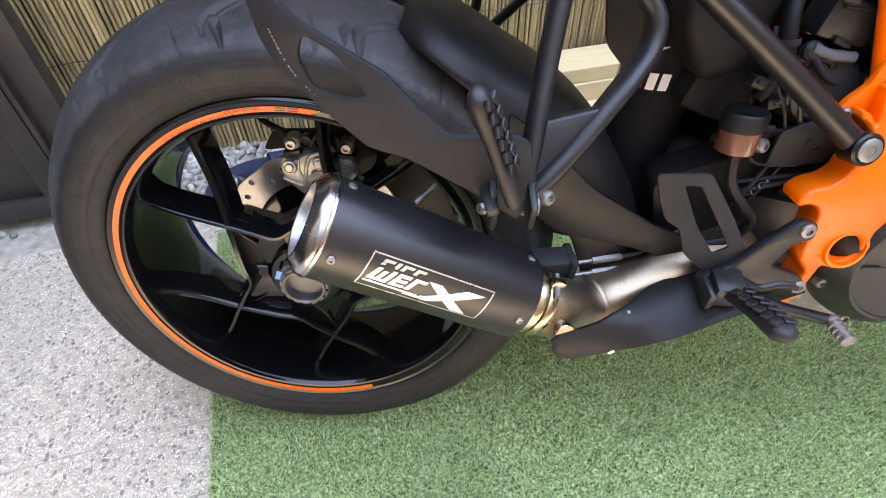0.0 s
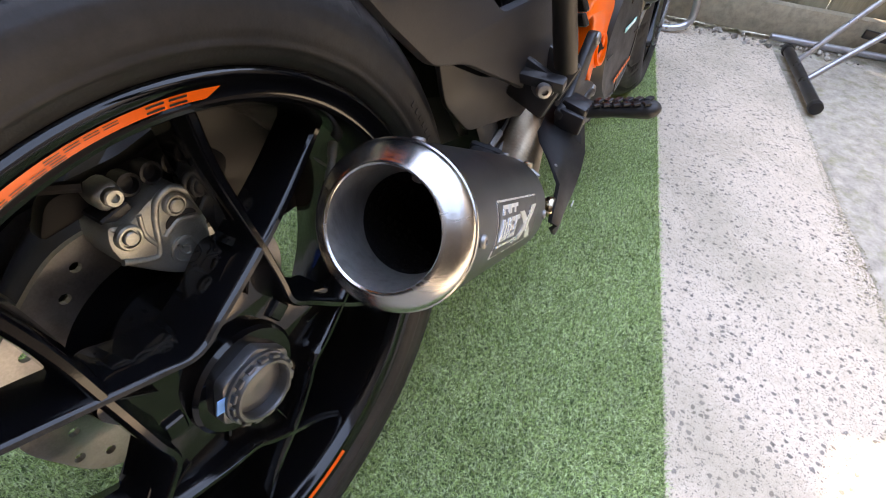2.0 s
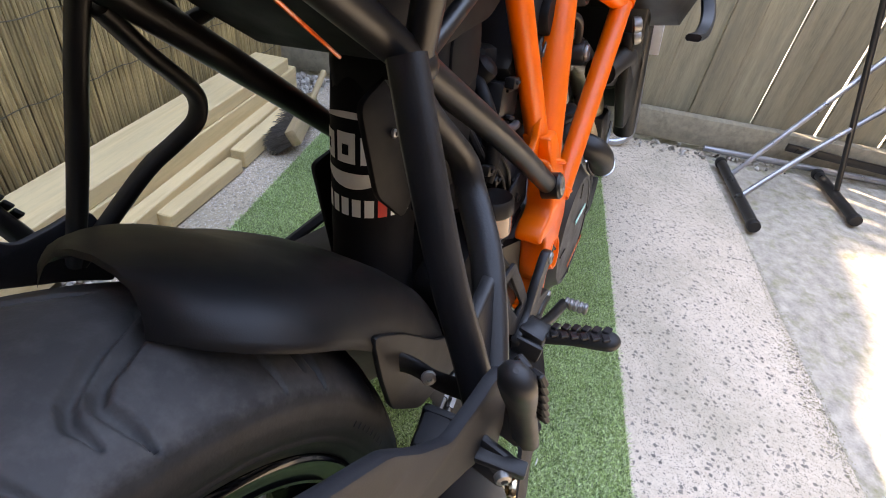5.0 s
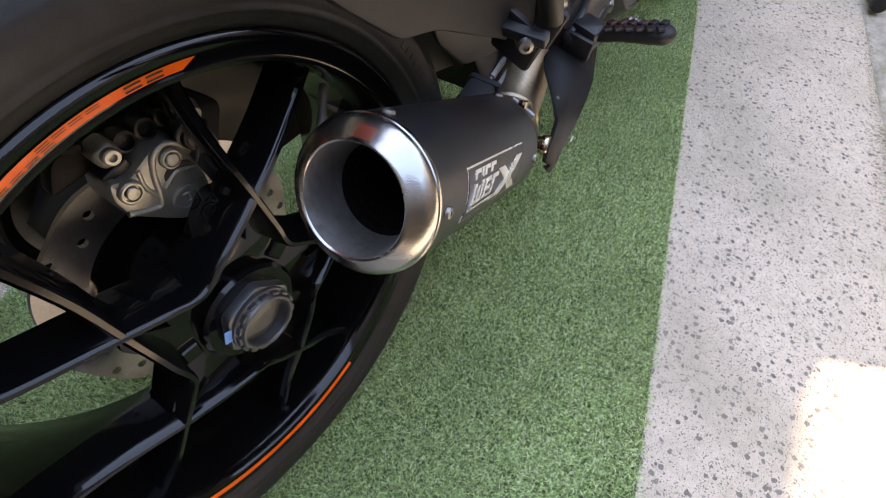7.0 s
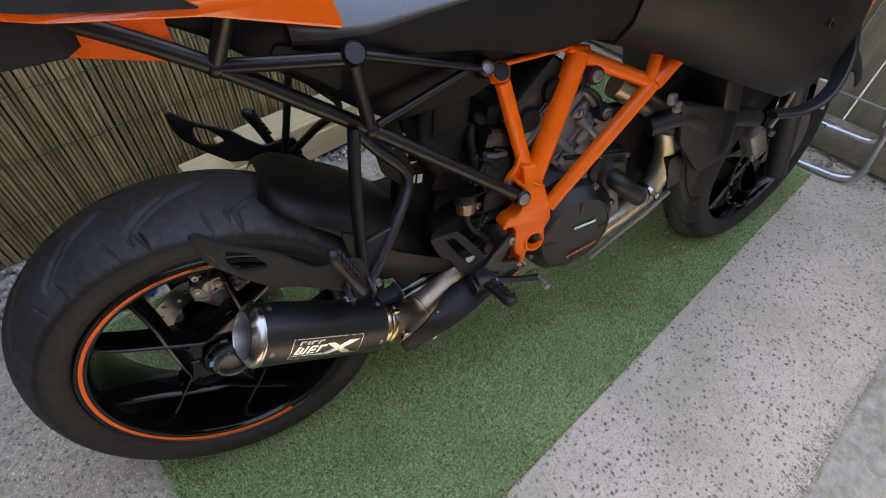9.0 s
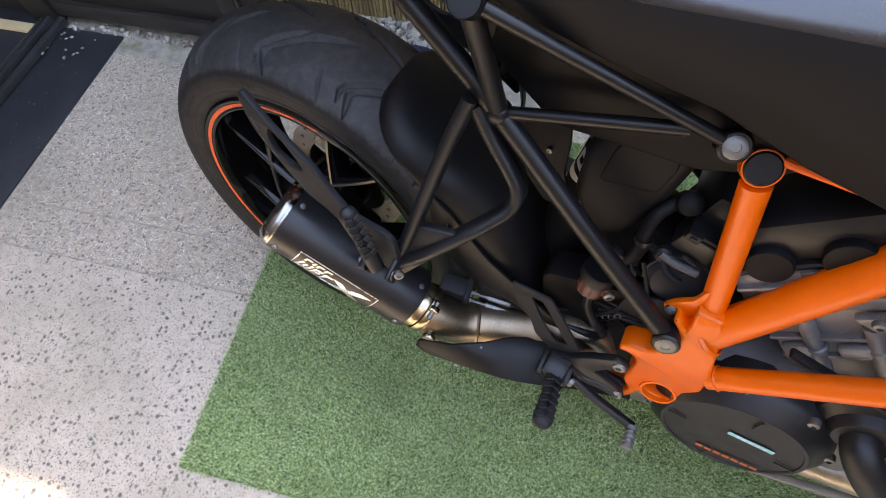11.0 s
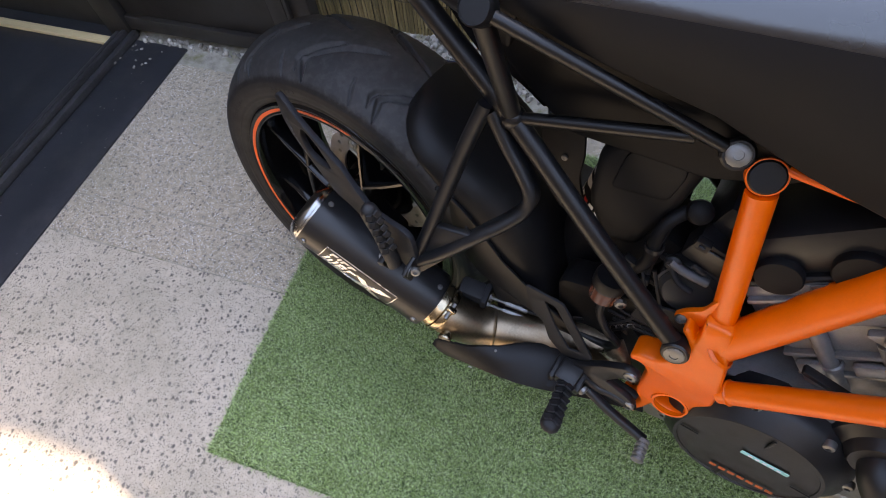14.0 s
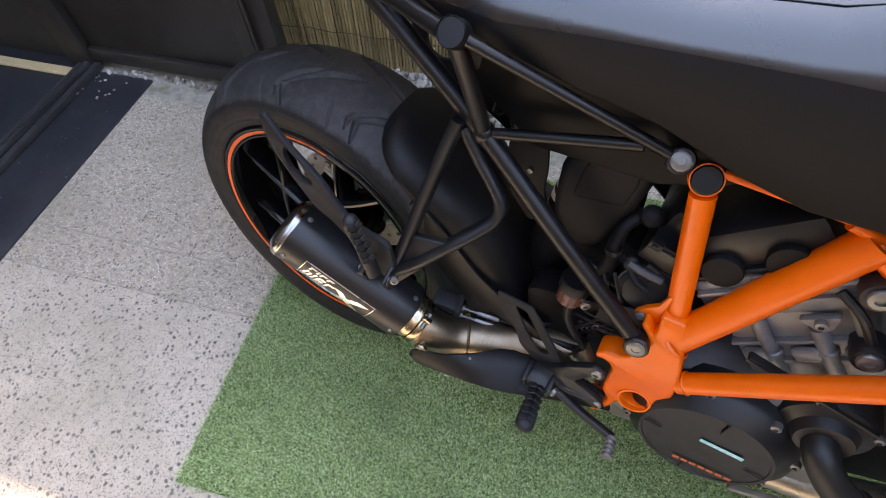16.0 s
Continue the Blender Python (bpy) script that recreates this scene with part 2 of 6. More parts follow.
def sweep(path, section, bm=None, closed=False, up=None, caps=True, scales=None):
    """Carries a closed 2D section along a path of points."""
    bm = bm or bmesh.new()
    p = [Vector(q) for q in path]
    n, rings, side = len(p), [], None
    for i in range(n):
        if closed:
            d = p[(i + 1) % n] - p[i - 1]
        else:
            d = p[min(i + 1, n - 1)] - p[max(i - 1, 0)]
        d.normalize()
        if up is not None:
            side = Vector(up).cross(d).normalized()
        elif side is None:
            side = d.orthogonal().normalized()
        else:
            side = (side - d * side.dot(d)).normalized()
        over = d.cross(side)
        k = scales[i] if scales else 1.0
        kx, ky = k if isinstance(k, tuple) else (k, k)
        rings.append([bm.verts.new(p[i] + side * x * kx + over * y * ky) for x, y in section])
    m = len(section)
    for i in range(n if closed else n - 1):
        a, b = rings[i], rings[(i + 1) % n]
        for j in range(m):
            bm.faces.new((a[j], a[(j + 1) % m], b[(j + 1) % m], b[j]))
    if caps and not closed:
        bm.faces.new(rings[0][::-1])
        bm.faces.new(rings[-1])
    return bm


def ring2d(r, seg=14):
    return [(r * math.cos(2 * math.pi * k / seg), r * math.sin(2 * math.pi * k / seg)) for k in range(seg)]


def rect2d(w, h, b=0.2):
    """A rectangle with cut corners, centred."""
    c = min(w, h) * b
    x, y = w / 2, h / 2
    return [(x, -y + c), (x, y - c), (x - c, y), (-x + c, y), (-x, y - c), (-x, -y + c), (-x + c, -y), (x - c, -y)]


def tube(points, r, bm=None, seg=14, steps=6, closed=False):
    pts = smooth_path(points, steps, closed) if len(points) > 2 else [Vector(points[0]), Vector(points[1])]
    return sweep(pts, ring2d(r, seg), bm, closed)


def basis(axis, hint=(0, 0, 1)):
    """A turn whose z points along axis and whose x lies nearest to hint."""
    z = Vector(axis).normalized()
    h = Vector(hint)
    if abs(z.dot(h.normalized())) > 0.98:
        h = Vector((1, 0, 0))
    x = (h - z * z.dot(h)).normalized()
    return Matrix((x, z.cross(x), z)).transposed()


def lathe(profile, origin, axis, bm=None, seg=32, arc=None, shut=False, hint=(0, 0, 1)):
    """Turns a profile of (radius, height) round an axis."""
    bm = bm or bmesh.new()
    turn, o = basis(axis, hint), Vector(origin)
    full = arc is None
    a0, a1 = (0, 2 * math.pi) if full else arc
    count = seg if full else seg + 1
    rows = []
    for r, h in profile:
        if r < 1e-6:
            rows.append([bm.verts.new(o + turn @ Vector((0, 0, h)))])
        else:
            rows.append([bm.verts.new(o + turn @ Vector((r * math.cos(a0 + (a1 - a0) * k / seg), r * math.sin(a0 + (a1 - a0) * k / seg), h))) for k in range(count)])
    pairs = list(zip(rows, rows[1:])) + ([(rows[-1], rows[0])] if shut else [])
    for a, b in pairs:
        for k in range(seg):
            j = (k + 1) % count if full else k + 1
            if len(a) == 1 and len(b) == 1:
                continue
            if len(a) == 1:
                bm.faces.new((a[0], b[j], b[k]))
            elif len(b) == 1:
                bm.faces.new((a[k], a[j], b[0]))
            else:
                bm.faces.new((a[k], a[j], b[j], b[k]))
    return bm


def plate(outline, thickness, place, bm=None, holes=(), bevel=0.0):
    """A flat sheet with real holes, cut to an outline in the x-y plane of place and thickened along its z."""
    from_curve = bpy.data.curves.new("cut", "CURVE")
    from_curve.dimensions, from_curve.fill_mode = "2D", "BOTH"
    from_curve.extrude, from_curve.bevel_depth, from_curve.bevel_resolution = max(thickness / 2 - bevel, 1e-5), bevel, 1
    from_curve.offset = -bevel
    for loop in (outline, *holes):
        s = from_curve.splines.new("POLY")
        s.points.add(len(loop) - 1)
        s.use_cyclic_u = True
        for pt, (x, y) in zip(s.points, loop):
            pt.co = (x, y, 0, 1)
    ob = bpy.data.objects.new("cut", from_curve)
    me = ob.to_mesh()
    out = bm or bmesh.new()
    add = bmesh.new()
    add.from_mesh(me)
    bmesh.ops.remove_doubles(add, verts=add.verts, dist=1e-5)
    bmesh.ops.transform(add, matrix=place, verts=add.verts)
    tmp = bpy.data.meshes.new("cut")
    add.to_mesh(tmp)
    add.free()
    out.from_mesh(tmp)
    ob.to_mesh_clear()
    bpy.data.objects.remove(ob)
    bpy.data.curves.remove(from_curve)
    bpy.data.meshes.remove(tmp)
    return out


def rounded(points, r=0.01, steps=4):
    """An outline with its corners rounded."""
    out, n = [], len(points)
    for i in range(n):
        a, b, c = (Vector((*points[(i + k) % n][:2], 0)) for k in (-1, 0, 1))
        u, w = (a - b), (c - b)
        k = min(r, u.length * 0.45, w.length * 0.45)
        p, q = b + u.normalized() * k, b + w.normalized() * k
        for s in range(steps + 1):
            f = s / steps
            v = p * (1 - f) ** 2 + b * 2 * f * (1 - f) + q * f * f
            out.append((v.x, v.y))
    return out


def block(size, place=None, bm=None, bevel=0.0, seg=2):
    out = bmesh.new()
    bmesh.ops.create_cube(out, size=1, matrix=Matrix.Diagonal((*size, 1)))
    if bevel:
        bmesh.ops.bevel(out, geom=out.edges[:], offset=bevel, segments=seg, affect="EDGES", profile=0.5)
    bmesh.ops.transform(out, matrix=place or Matrix(), verts=out.verts)
    if bm is None:
        return out
    tmp = bpy.data.meshes.new("tmp")
    out.to_mesh(tmp)
    out.free()
    bm.from_mesh(tmp)
    bpy.data.meshes.remove(tmp)
    return bm


def loft(sections, bm=None, caps=True):
    """A skin over closed rings of equally many points."""
    bm = bm or bmesh.new()
    rings = [[bm.verts.new(q) for q in s] for s in sections]
    m = len(rings[0])
    for a, b in zip(rings, rings[1:]):
        for j in range(m):
            bm.faces.new((a[j], a[(j + 1) % m], b[(j + 1) % m], b[j]))
    if caps:
        bm.faces.new(rings[0][::-1])
        bm.faces.new(rings[-1])
    return bm


def to_mesh(name, bm, material, sharp=35):
    bmesh.ops.recalc_face_normals(bm, faces=bm.faces[:])
    me = bpy.data.meshes.new(name)
    bm.to_mesh(me)
    bm.free()
    for m in material if isinstance(material, (list, tuple)) else [material]:
        me.materials.append(m)
    for p in me.polygons:
        p.use_smooth = True
    if sharp < 180:
        me.set_sharp_from_angle(angle=radians(sharp))
    return me


def part(name, bm, material, parent=None, label="", sharp=35):
    ob = new(name, to_mesh(name, bm, material, sharp))
    ob.parent = parent
    return tagged(ob, label)


def thing(name, label, category, place=None, kind="", group=""):
    ob = new(name)
    ob.empty_display_size = 0.05
    ob.matrix_world = place or Matrix()
    return tagged(ob, label, category, group, kind)


def fast_mesh(name, verts, faces, material, smooth=False):
    """Many like pieces at once, from arrays: all faces have equally many corners."""
    me = bpy.data.meshes.new(name)
    k = faces.shape[1]
    me.vertices.add(len(verts))
    me.vertices.foreach_set("co", np.ascontiguousarray(verts, dtype=np.float32).ravel())
    me.loops.add(faces.size)
    me.loops.foreach_set("vertex_index", np.ascontiguousarray(faces, dtype=np.int32).ravel())
    me.polygons.add(len(faces))
    me.polygons.foreach_set("loop_start", np.arange(0, faces.size, k, dtype=np.int32))
    me.polygons.foreach_set("use_smooth", np.full(len(faces), smooth))
    me.materials.append(material)
    me.update(calc_edges=True)
    me.validate()
    return me

# ---- the yard: u runs along the fence, v towards it ----
YM = pose(-0.09, -0.578, 0, 0, 0, YARD)
TERRAZZO = chips("dark_chip_terrazzo", (0.63, 0.54, 0.435), (0.485, 0.40, 0.308), (0.086, 0.076, 0.069), 86, 0.38, 0.36)
FINE_CONCRETE = chips("fine_aggregate_concrete", (0.610, 0.505, 0.385), (0.300, 0.242, 0.176), (0.135, 0.116, 0.098), 112, 0.44, 0.44, (0.70, 0.63, 0.53))
PLAIN_CONCRETE = chips("brushed_concrete", (0.47, 0.46, 0.44), (0.38, 0.37, 0.355), (0.2, 0.19, 0.18), 190, 0.25, 0.35, (0.5, 0.49, 0.47))
SOIL = surface("bare_soil", (0.10, 0.08, 0.06), 0.95, var=0.4, scale=8, fine=90, bump=0.6, dist=0.01)
JOINT = surface("mossy_joint", (0.34, 0.31, 0.26), 0.95, var=0.35, scale=30, fine=200, bump=0.5, dirt=(0.16, 0.17, 0.05), dirt_amount=0.7)
TURF_BASE = surface("turf_backing", (0.055, 0.095, 0.032), 0.9, var=0.3, scale=120, fine=500, bump=0.4)
BLADES = islands("turf_blades", [(0.165, 0.265, 0.076), (0.34, 0.50, 0.173), (0.48, 0.64, 0.285), (0.63, 0.74, 0.445)], 0.5, 0.35, scale=3, tuft=190)
PEBBLE = islands("pebbles", [(0.15, 0.14, 0.125), (0.36, 0.335, 0.295), (0.62, 0.585, 0.53), (0.24, 0.21, 0.175)], 0.75, 0.3, 0.25, 90)
REED = surface("dry_reed", (0.310, 0.225, 0.108), 0.55, var=0.4, scale=14, fine=120, bump=0.25, stretch=(8, 8, 1), per_piece=0.34, dirt=(0.10, 0.07, 0.035), dirt_amount=0.6)
REED_FAR = islands("dry_reeds", [(0.17, 0.115, 0.05), (0.30, 0.21, 0.10), (0.42, 0.32, 0.17), (0.24, 0.17, 0.08)], 0.6, 0.3, 0.1, 20)
WIRE = surface("thin_binding_wire", (0.10, 0.085, 0.06), 0.5, metal=0.6, bump=0.0)
PALING = surface("weathered_treated_pine", (0.185, 0.160, 0.105), 0.75, var=0.35, scale=5, fine=60, bump=0.35, dist=0.002, stretch=(6, 6, 0.6), per_piece=0.22, dirt=(0.12, 0.11, 0.08), dirt_amount=0.6)
RAIL_WOOD = surface("weathered_rail_timber", (0.24, 0.205, 0.145), 0.75, var=0.3, scale=5, fine=60, bump=0.35, dist=0.002, stretch=(1, 8, 8), dirt=(0.12, 0.11, 0.08), dirt_amount=0.5)
PINE = surface("fresh_sawn_pine", (0.66, 0.50, 0.28), 0.6, var=0.12, scale=6, fine=70, bump=0.15, stretch=(0.7, 10, 10), per_piece=0.1, dirt=(0.45, 0.3, 0.13), dirt_amount=0.4)
DARK_PAINT = surface("dark_brown_painted_timber", (0.022, 0.019, 0.018), 0.42, var=0.25, scale=7, fine=160, bump=0.15, stretch=(1, 1, 1), dirt=(0.07, 0.06, 0.05), dirt_amount=0.3)
SILL_PAINT = surface("blue_black_painted_sill", (0.028, 0.030, 0.036), 0.45, var=0.25, scale=9, fine=200, bump=0.15, dirt=(0.09, 0.085, 0.08), dirt_amount=0.35)
GALV = surface("galvanised_tube", (0.42, 0.44, 0.47), 0.35, metal=0.9, var=0.12, scale=30, bump=0.08)
BLUE_PLASTIC = surface("bright_blue_plastic", (0.012, 0.10, 0.55), 0.35, var=0.1, bump=0.03)
NAVY_CLOTH = surface("navy_woven_cloth", (0.012, 0.018, 0.045), 0.85, var=0.3, scale=60, fine=900, bump=0.6)


def slab(name, u0, u1, v0, v1, top, thick, material, label, parent=None):
    return part(name, block((u1 - u0, v1 - v0, thick), pose((u0 + u1) / 2, (v0 + v1) / 2, top - thick / 2), bevel=0.0015, seg=1), material, parent, label)


ground = part("ground", block((400, 400, 0.4), pose(0, 0, -0.26)), SOIL)
tagged(ground, "bare brown soil under and round the paved yard", "ground", kind="structure")
pavement = thing("pavement", "worn paving of exposed-aggregate concrete slabs with mossy joints", "paving", YM, kind="structure")
part("joint_bed", block((7.0, 6.0, 0.05), pose(1.0, -1.6, -0.0268)), JOINT, pavement, "dark mossy mortar between slabs")
slab("slab", -0.745, 2.28, -0.437, 0.3785, 0.0, 0.05, TERRAZZO, "pale slab with dark stone chips", pavement)
slab("slab", -0.745, 1.9, 0.3815, 0.5035, 0.0, 0.05, FINE_CONCRETE, "narrow grey slab of fine gravel concrete", pavement)
slab("slab", -0.745, 0.9, 1.056, 1.13, -0.003, 0.05, FINE_CONCRETE, "narrow edging slab", pavement)
slab("slab", -0.745, 0.9, 0.5065, 1.05, 0.0, 0.05, FINE_CONCRETE, "grey slab of fine gravel concrete", pavement)
slab("slab", 0.906, 2.28, 0.383, 1.13, 0.0, 0.05, FINE_CONCRETE, "grey slab of fine gravel concrete", pavement)
for u0, u1 in ((-0.745, 0.35), (0.356, 2.28)):
    slab("slab", u0, u1, -2.9, -0.443, -0.002, 0.05, PLAIN_CONCRETE, "plain sunlit concrete slab", pavement)

# artificial grass
TURF_U, TURF_V, TURF_H = 2.12, 0.98, 0.005
turf = thing("artificial_grass_mat", "bright green artificial grass mat lying on the slabs", "grass mat", YM)
part("backing", block((TURF_U, TURF_V, TURF_H), pose(TURF_U / 2, TURF_V / 2, TURF_H / 2 + 0.001)), TURF_BASE, turf)


def blades(count, u1, v1, seed):
    rng = np.random.default_rng(seed)
    base = np.stack([rng.uniform(0.0, u1, count), rng.uniform(0.0, v1, count), np.full(count, TURF_H)], 1)
    a = rng.uniform(0, 2 * np.pi, count)
    lean = rng.normal(0.0060, 0.0035, count)
    h = rng.uniform(0.004, 0.0115, count)
    w = rng.uniform(0.00045, 0.00095, count)
    d = np.stack([np.cos(a), np.sin(a), 0 * a], 1)
    s = np.stack([-np.sin(a), np.cos(a), 0 * a], 1)
    up = np.array([0, 0, 1.0])
    mid = base + d * (lean * 0.35)[:, None] + up * (h * 0.65)[:, None]
    tip = base + d * lean[:, None] * 1.3 + up * h[:, None]
    v = np.stack([base - s * w[:, None], base + s * w[:, None], mid + s * w[:, None] * 0.8, mid - s * w[:, None] * 0.8, tip], 1)
    i = np.arange(count)[:, None] * 5
    f = np.concatenate([i + np.array([0, 1, 2]), i + np.array([0, 2, 3]), i + np.array([3, 2, 4])])
    return v.reshape(-1, 3), f


bv, bf = blades(580000, TURF_U, TURF_V, 3)
pile = new("turf_layer", fast_mesh("turf_layer", bv, bf, BLADES))
pile.parent = turf
tagged(pile, "short curled green plastic blades", kind="stuff")

# pebble bed along the screen
rng = np.random.default_rng(5)
ico = bmesh.new()
bmesh.ops.create_icosphere(ico, subdivisions=1, radius=1)
iv = np.array([v.co[:] for v in ico.verts])
it = np.array([[v.index for v in f.verts] for f in ico.faces])
ico.free()


def pebbles(count, u0, u1, v0, v1, size, seed):
    g = np.random.default_rng(seed)
    vs, fs = [], []
    for k in range(count):
        s = size * g.uniform(0.6, 1.5) * np.array([1, g.uniform(0.6, 1), g.uniform(0.45, 0.8)])
        q = iv * (1 + 0.12 * np.sin(iv @ g.normal(0, 2.2, 3) + g.uniform(0, 6))[:, None]) * s
        r = np.array(Euler(g.uniform(0, 6.3, 3)).to_matrix())
        vs.append(q @ r.T + [g.uniform(u0, u1), g.uniform(v0, v1), g.uniform(-0.012, 0.014)])
        fs.append(it + k * len(iv))
    return np.concatenate(vs), np.concatenate(fs)


pv, pf = pebbles(2600, -0.36, 2.25, 1.145, 1.35, 0.0112, 8)
peb = new("pebble_bed", fast_mesh("pebble_bed", pv, pf, PEBBLE, True))
peb.matrix_world = YM
tagged(peb, "bed of pale grey and white pebbles below the reed screen", "pebbles", kind="stuff")

# moss and dirt in the joint beside the pale slab
MOSS = islands("dry_moss", [(0.22, 0.21, 0.11), (0.33, 0.30, 0.19), (0.17, 0.16, 0.09), (0.42, 0.38, 0.28)], 0.9, 0.2)
mv, mf = [], []
for k, (u0, u1, v0, v1, n) in enumerate(((0.2, 2.2, -0.447, -0.436, 700), (0.82, 1.5, -0.437, -0.418, 700), (0.90, 1.22, -0.434, -0.392, 600), (1.2, 2.1, -0.440, -0.425, 160))):
    v, f = pebbles(n, u0, u1, v0, v1, 0.0015, 50 + k)
    v[:, 2] = v[:, 2] * 0.06 + 0.0004
    mf.append(f + sum(len(q) for q in mv))
    mv.append(v)
moss = new("moss", fast_mesh("moss", np.concatenate(mv), np.concatenate(mf), MOSS, True))
moss.matrix_world = YM
tagged(moss, "dry olive moss and dirt along the slab joint", "moss", kind="stuff")

# reed screen: stems bound with wire to a frame
FENCE_V, FENCE_H = 1.37, 1.9
fence = thing("reed_screen", "dry tan bamboo reed screen bound with thin wire", "reed fence", YM, kind="structure")
# unseen top outline, added and cut so its shadow gives the yard's sun edge
SHADE_TOP = [(-1.6, 1.95), (-0.25, 1.95), (0.09, 2.43), (0.38, 2.37), (0.68, 2.37), (0.995, 2.52), (1.54, 2.64), (2.0, 3.0), (2.43, 3.3), (3.0, 3.45), (4.8, 3.5)]
part("backing", plate([(-1.6, -0.05), (4.8, -0.05)] + SHADE_TOP[::-1], 0.02, Matrix(((1, 0, 0, 0), (0, 0, -1, FENCE_V + 0.03), (0, 1, 0, 0), (0, 0, 0, 1)))), DARK_PAINT, fence, "dark backing behind the reeds, its unseen top added to cast the shade")
reed_mesh = []
for k in range(6):
    g = random.Random(k)
    pts = [(g.uniform(-0.0015, 0.0015), g.uniform(-0.0015, 0.0015), z * FENCE_H / 7) for z in range(8)]
    bm = sweep(pts, ring2d(0.0046 + 0.0002 * k, 7))
    reed_mesh.append(to_mesh("reed", bm, REED))
g = random.Random(4)
for k in range(270):
    ob = new("reed", reed_mesh[g.randrange(6)])
    ob.parent = fence
    tall = g.uniform(0.97, 1.05)
    ob.matrix_basis = pose(-0.42 + k * 0.0117 + g.uniform(-0.0007, 0.0007), FENCE_V + g.uniform(-0.0018, 0.0018), g.uniform(-0.02, 0.0), g.uniform(-0.15, 0.15), g.uniform(-0.12, 0.12), g.uniform(0, 360)) @ Matrix.Diagonal((1, 1, tall, 1))
bm = bmesh.new()
for k in range(180):
    u = 2.72 + k * 0.0108
    sweep([(u, FENCE_V, 0), (u + g.uniform(-0.01, 0.01), FENCE_V, FENCE_H)], ring2d(0.0056, 6), bm)
rest = part("far_reeds", bm, REED_FAR, fence)
tagged(rest, kind="stuff")
for z in np.arange(0.12, FENCE_H, 0.17):
    pts = [(-0.42 + 0.03 * k, FENCE_V - 0.0105 - 0.002 * (k % 2), z + 0.003 * math.sin(k * 1.3)) for k in range(136)]
    part("wire", sweep(pts, ring2d(0.0012, 5)), WIRE, fence)

# dark boarded wall beside the screen; the house with its sliding door
wall = thing("wall_boards", "dark brown painted wall with a skirting and a doubled end post", "wall", YM, kind="structure")
part("sheet", block((0.66, 0.03, 2.0), pose(-0.66, 1.175, 1.03), bevel=0.003), DARK_PAINT, wall)
part("skirting", block((0.70, 0.022, 0.05), pose(-0.64, 1.150, 0.055), bevel=0.004), DARK_PAINT, wall)
part("post", block((0.055, 0.06, 2.0), pose(-0.338, 1.172, 1.0), bevel=0.004), DARK_PAINT, wall)
part("post", block((0.065, 0.05, 2.0), pose(-0.268, 1.180, 1.0), bevel=0.004), DARK_PAINT, wall)
part("cap_batten", block((0.012, 0.075, 2.0), pose(-0.302, 1.178, 1.0), bevel=0.002), DARK_PAINT, wall)

house = thing("wall_house", "dark painted house front with a sliding door and a broad sill", "house wall", YM, kind="structure")
part("sill", block((0.235, 3.2, 0.09), pose(-0.864, -0.48, -0.040), bevel=0.004), SILL_PAINT, house, "blue-black painted door sill with scratches")
TRACK = surface("worn_dark_aluminium", (0.09, 0.09, 0.095), 0.4, metal=0.6, var=0.3, scale=20, bump=0.1)
part("track", block((0.022, 2.8, 0.022), pose(-0.962, -0.26, 0.017), bevel=0.003), TRACK, house, "raised door track")
part("track", block((0.016, 2.8, 0.030), pose(-0.996, -0.26, 0.018), bevel=0.003), TRACK, house)
part("track", block((0.016, 2.8, 0.020), pose(-1.030, -0.26, 0.012), bevel=0.003), TRACK, house)
door = part("sliding_door", block((0.034, 2.1, 2.05), pose(-0.998, -0.60, 1.06), bevel=0.004), DARK_PAINT, house, "dark brown sliding door leaf, half open")
part("door_edge", block((0.042, 0.02, 2.05), pose(-0.998, 0.456, 1.06), bevel=0.003), SILL_PAINT, door)
part("jamb", block((0.10, 0.035, 2.1), pose(-1.02, 1.145, 1.05), bevel=0.004), DARK_PAINT, house)
part("inner_floor", block((1.6, 2.9, 0.05), pose(-1.86, -0.26, -0.022)), SILL_PAINT, house)
part("floor_strip", block((0.7, 0.035, 0.012), pose(-1.38, 1.085, 0.012), bevel=0.002), PINE, house, "pale bare timber strip")
part("floor_strip", block((0.035, 0.22, 0.012), pose(-1.20, 0.55, 0.012), bevel=0.002), PINE, house)
part("inner_wall", block((1.7, 0.05, 2.4), pose(-1.90, 1.19, 1.2)), DARK_PAINT, house)
part("inner_wall", block((0.05, 2.9, 2.4), pose(-2.66, -0.26, 1.2)), DARK_PAINT, house)
part("ceiling", block((1.7, 3.2, 0.05), pose(-1.9, -0.4, 2.4)), DARK_PAINT, house)
part("front_wall", block((0.06, 3.2, 0.5), pose(-1.02, -0.4, 2.36)), DARK_PAINT, house)
sv, sf = pebbles(70, -0.92, -0.42, 1.118, 1.142, 0.009, 21)
gv, gf = pebbles(46, -0.975, -0.755, 0.1, 1.11, 0.0022, 22)
gv[:, 2] = gv[:, 2] * 0.08 + 0.0062
kv, kf = pebbles(16, -0.96, -0.80, 0.98, 1.11, 0.0060, 23)
kv[:, 2] = kv[:, 2] * 0.3 + 0.0090
sv, sf = np.concatenate([sv, gv, kv]), np.concatenate([sf, gf + len(sv), kf + len(sv) + len(gv)])
loose = new("loose_stones", fast_mesh("loose_stones", sv, sf, PEBBLE, True))
loose.matrix_world = YM
tagged(loose, "small loose stones and moss below the dark wall", "stones", kind="stuff")

# unseen wall, added dark and close to keep bright reflections off the motorcycle
back_wall = part("added_wall_back", block((5.2, 0.12, 2.2), pose(0.6, -1.52, 1.08)), DARK_PAINT)
back_wall.matrix_world = YM
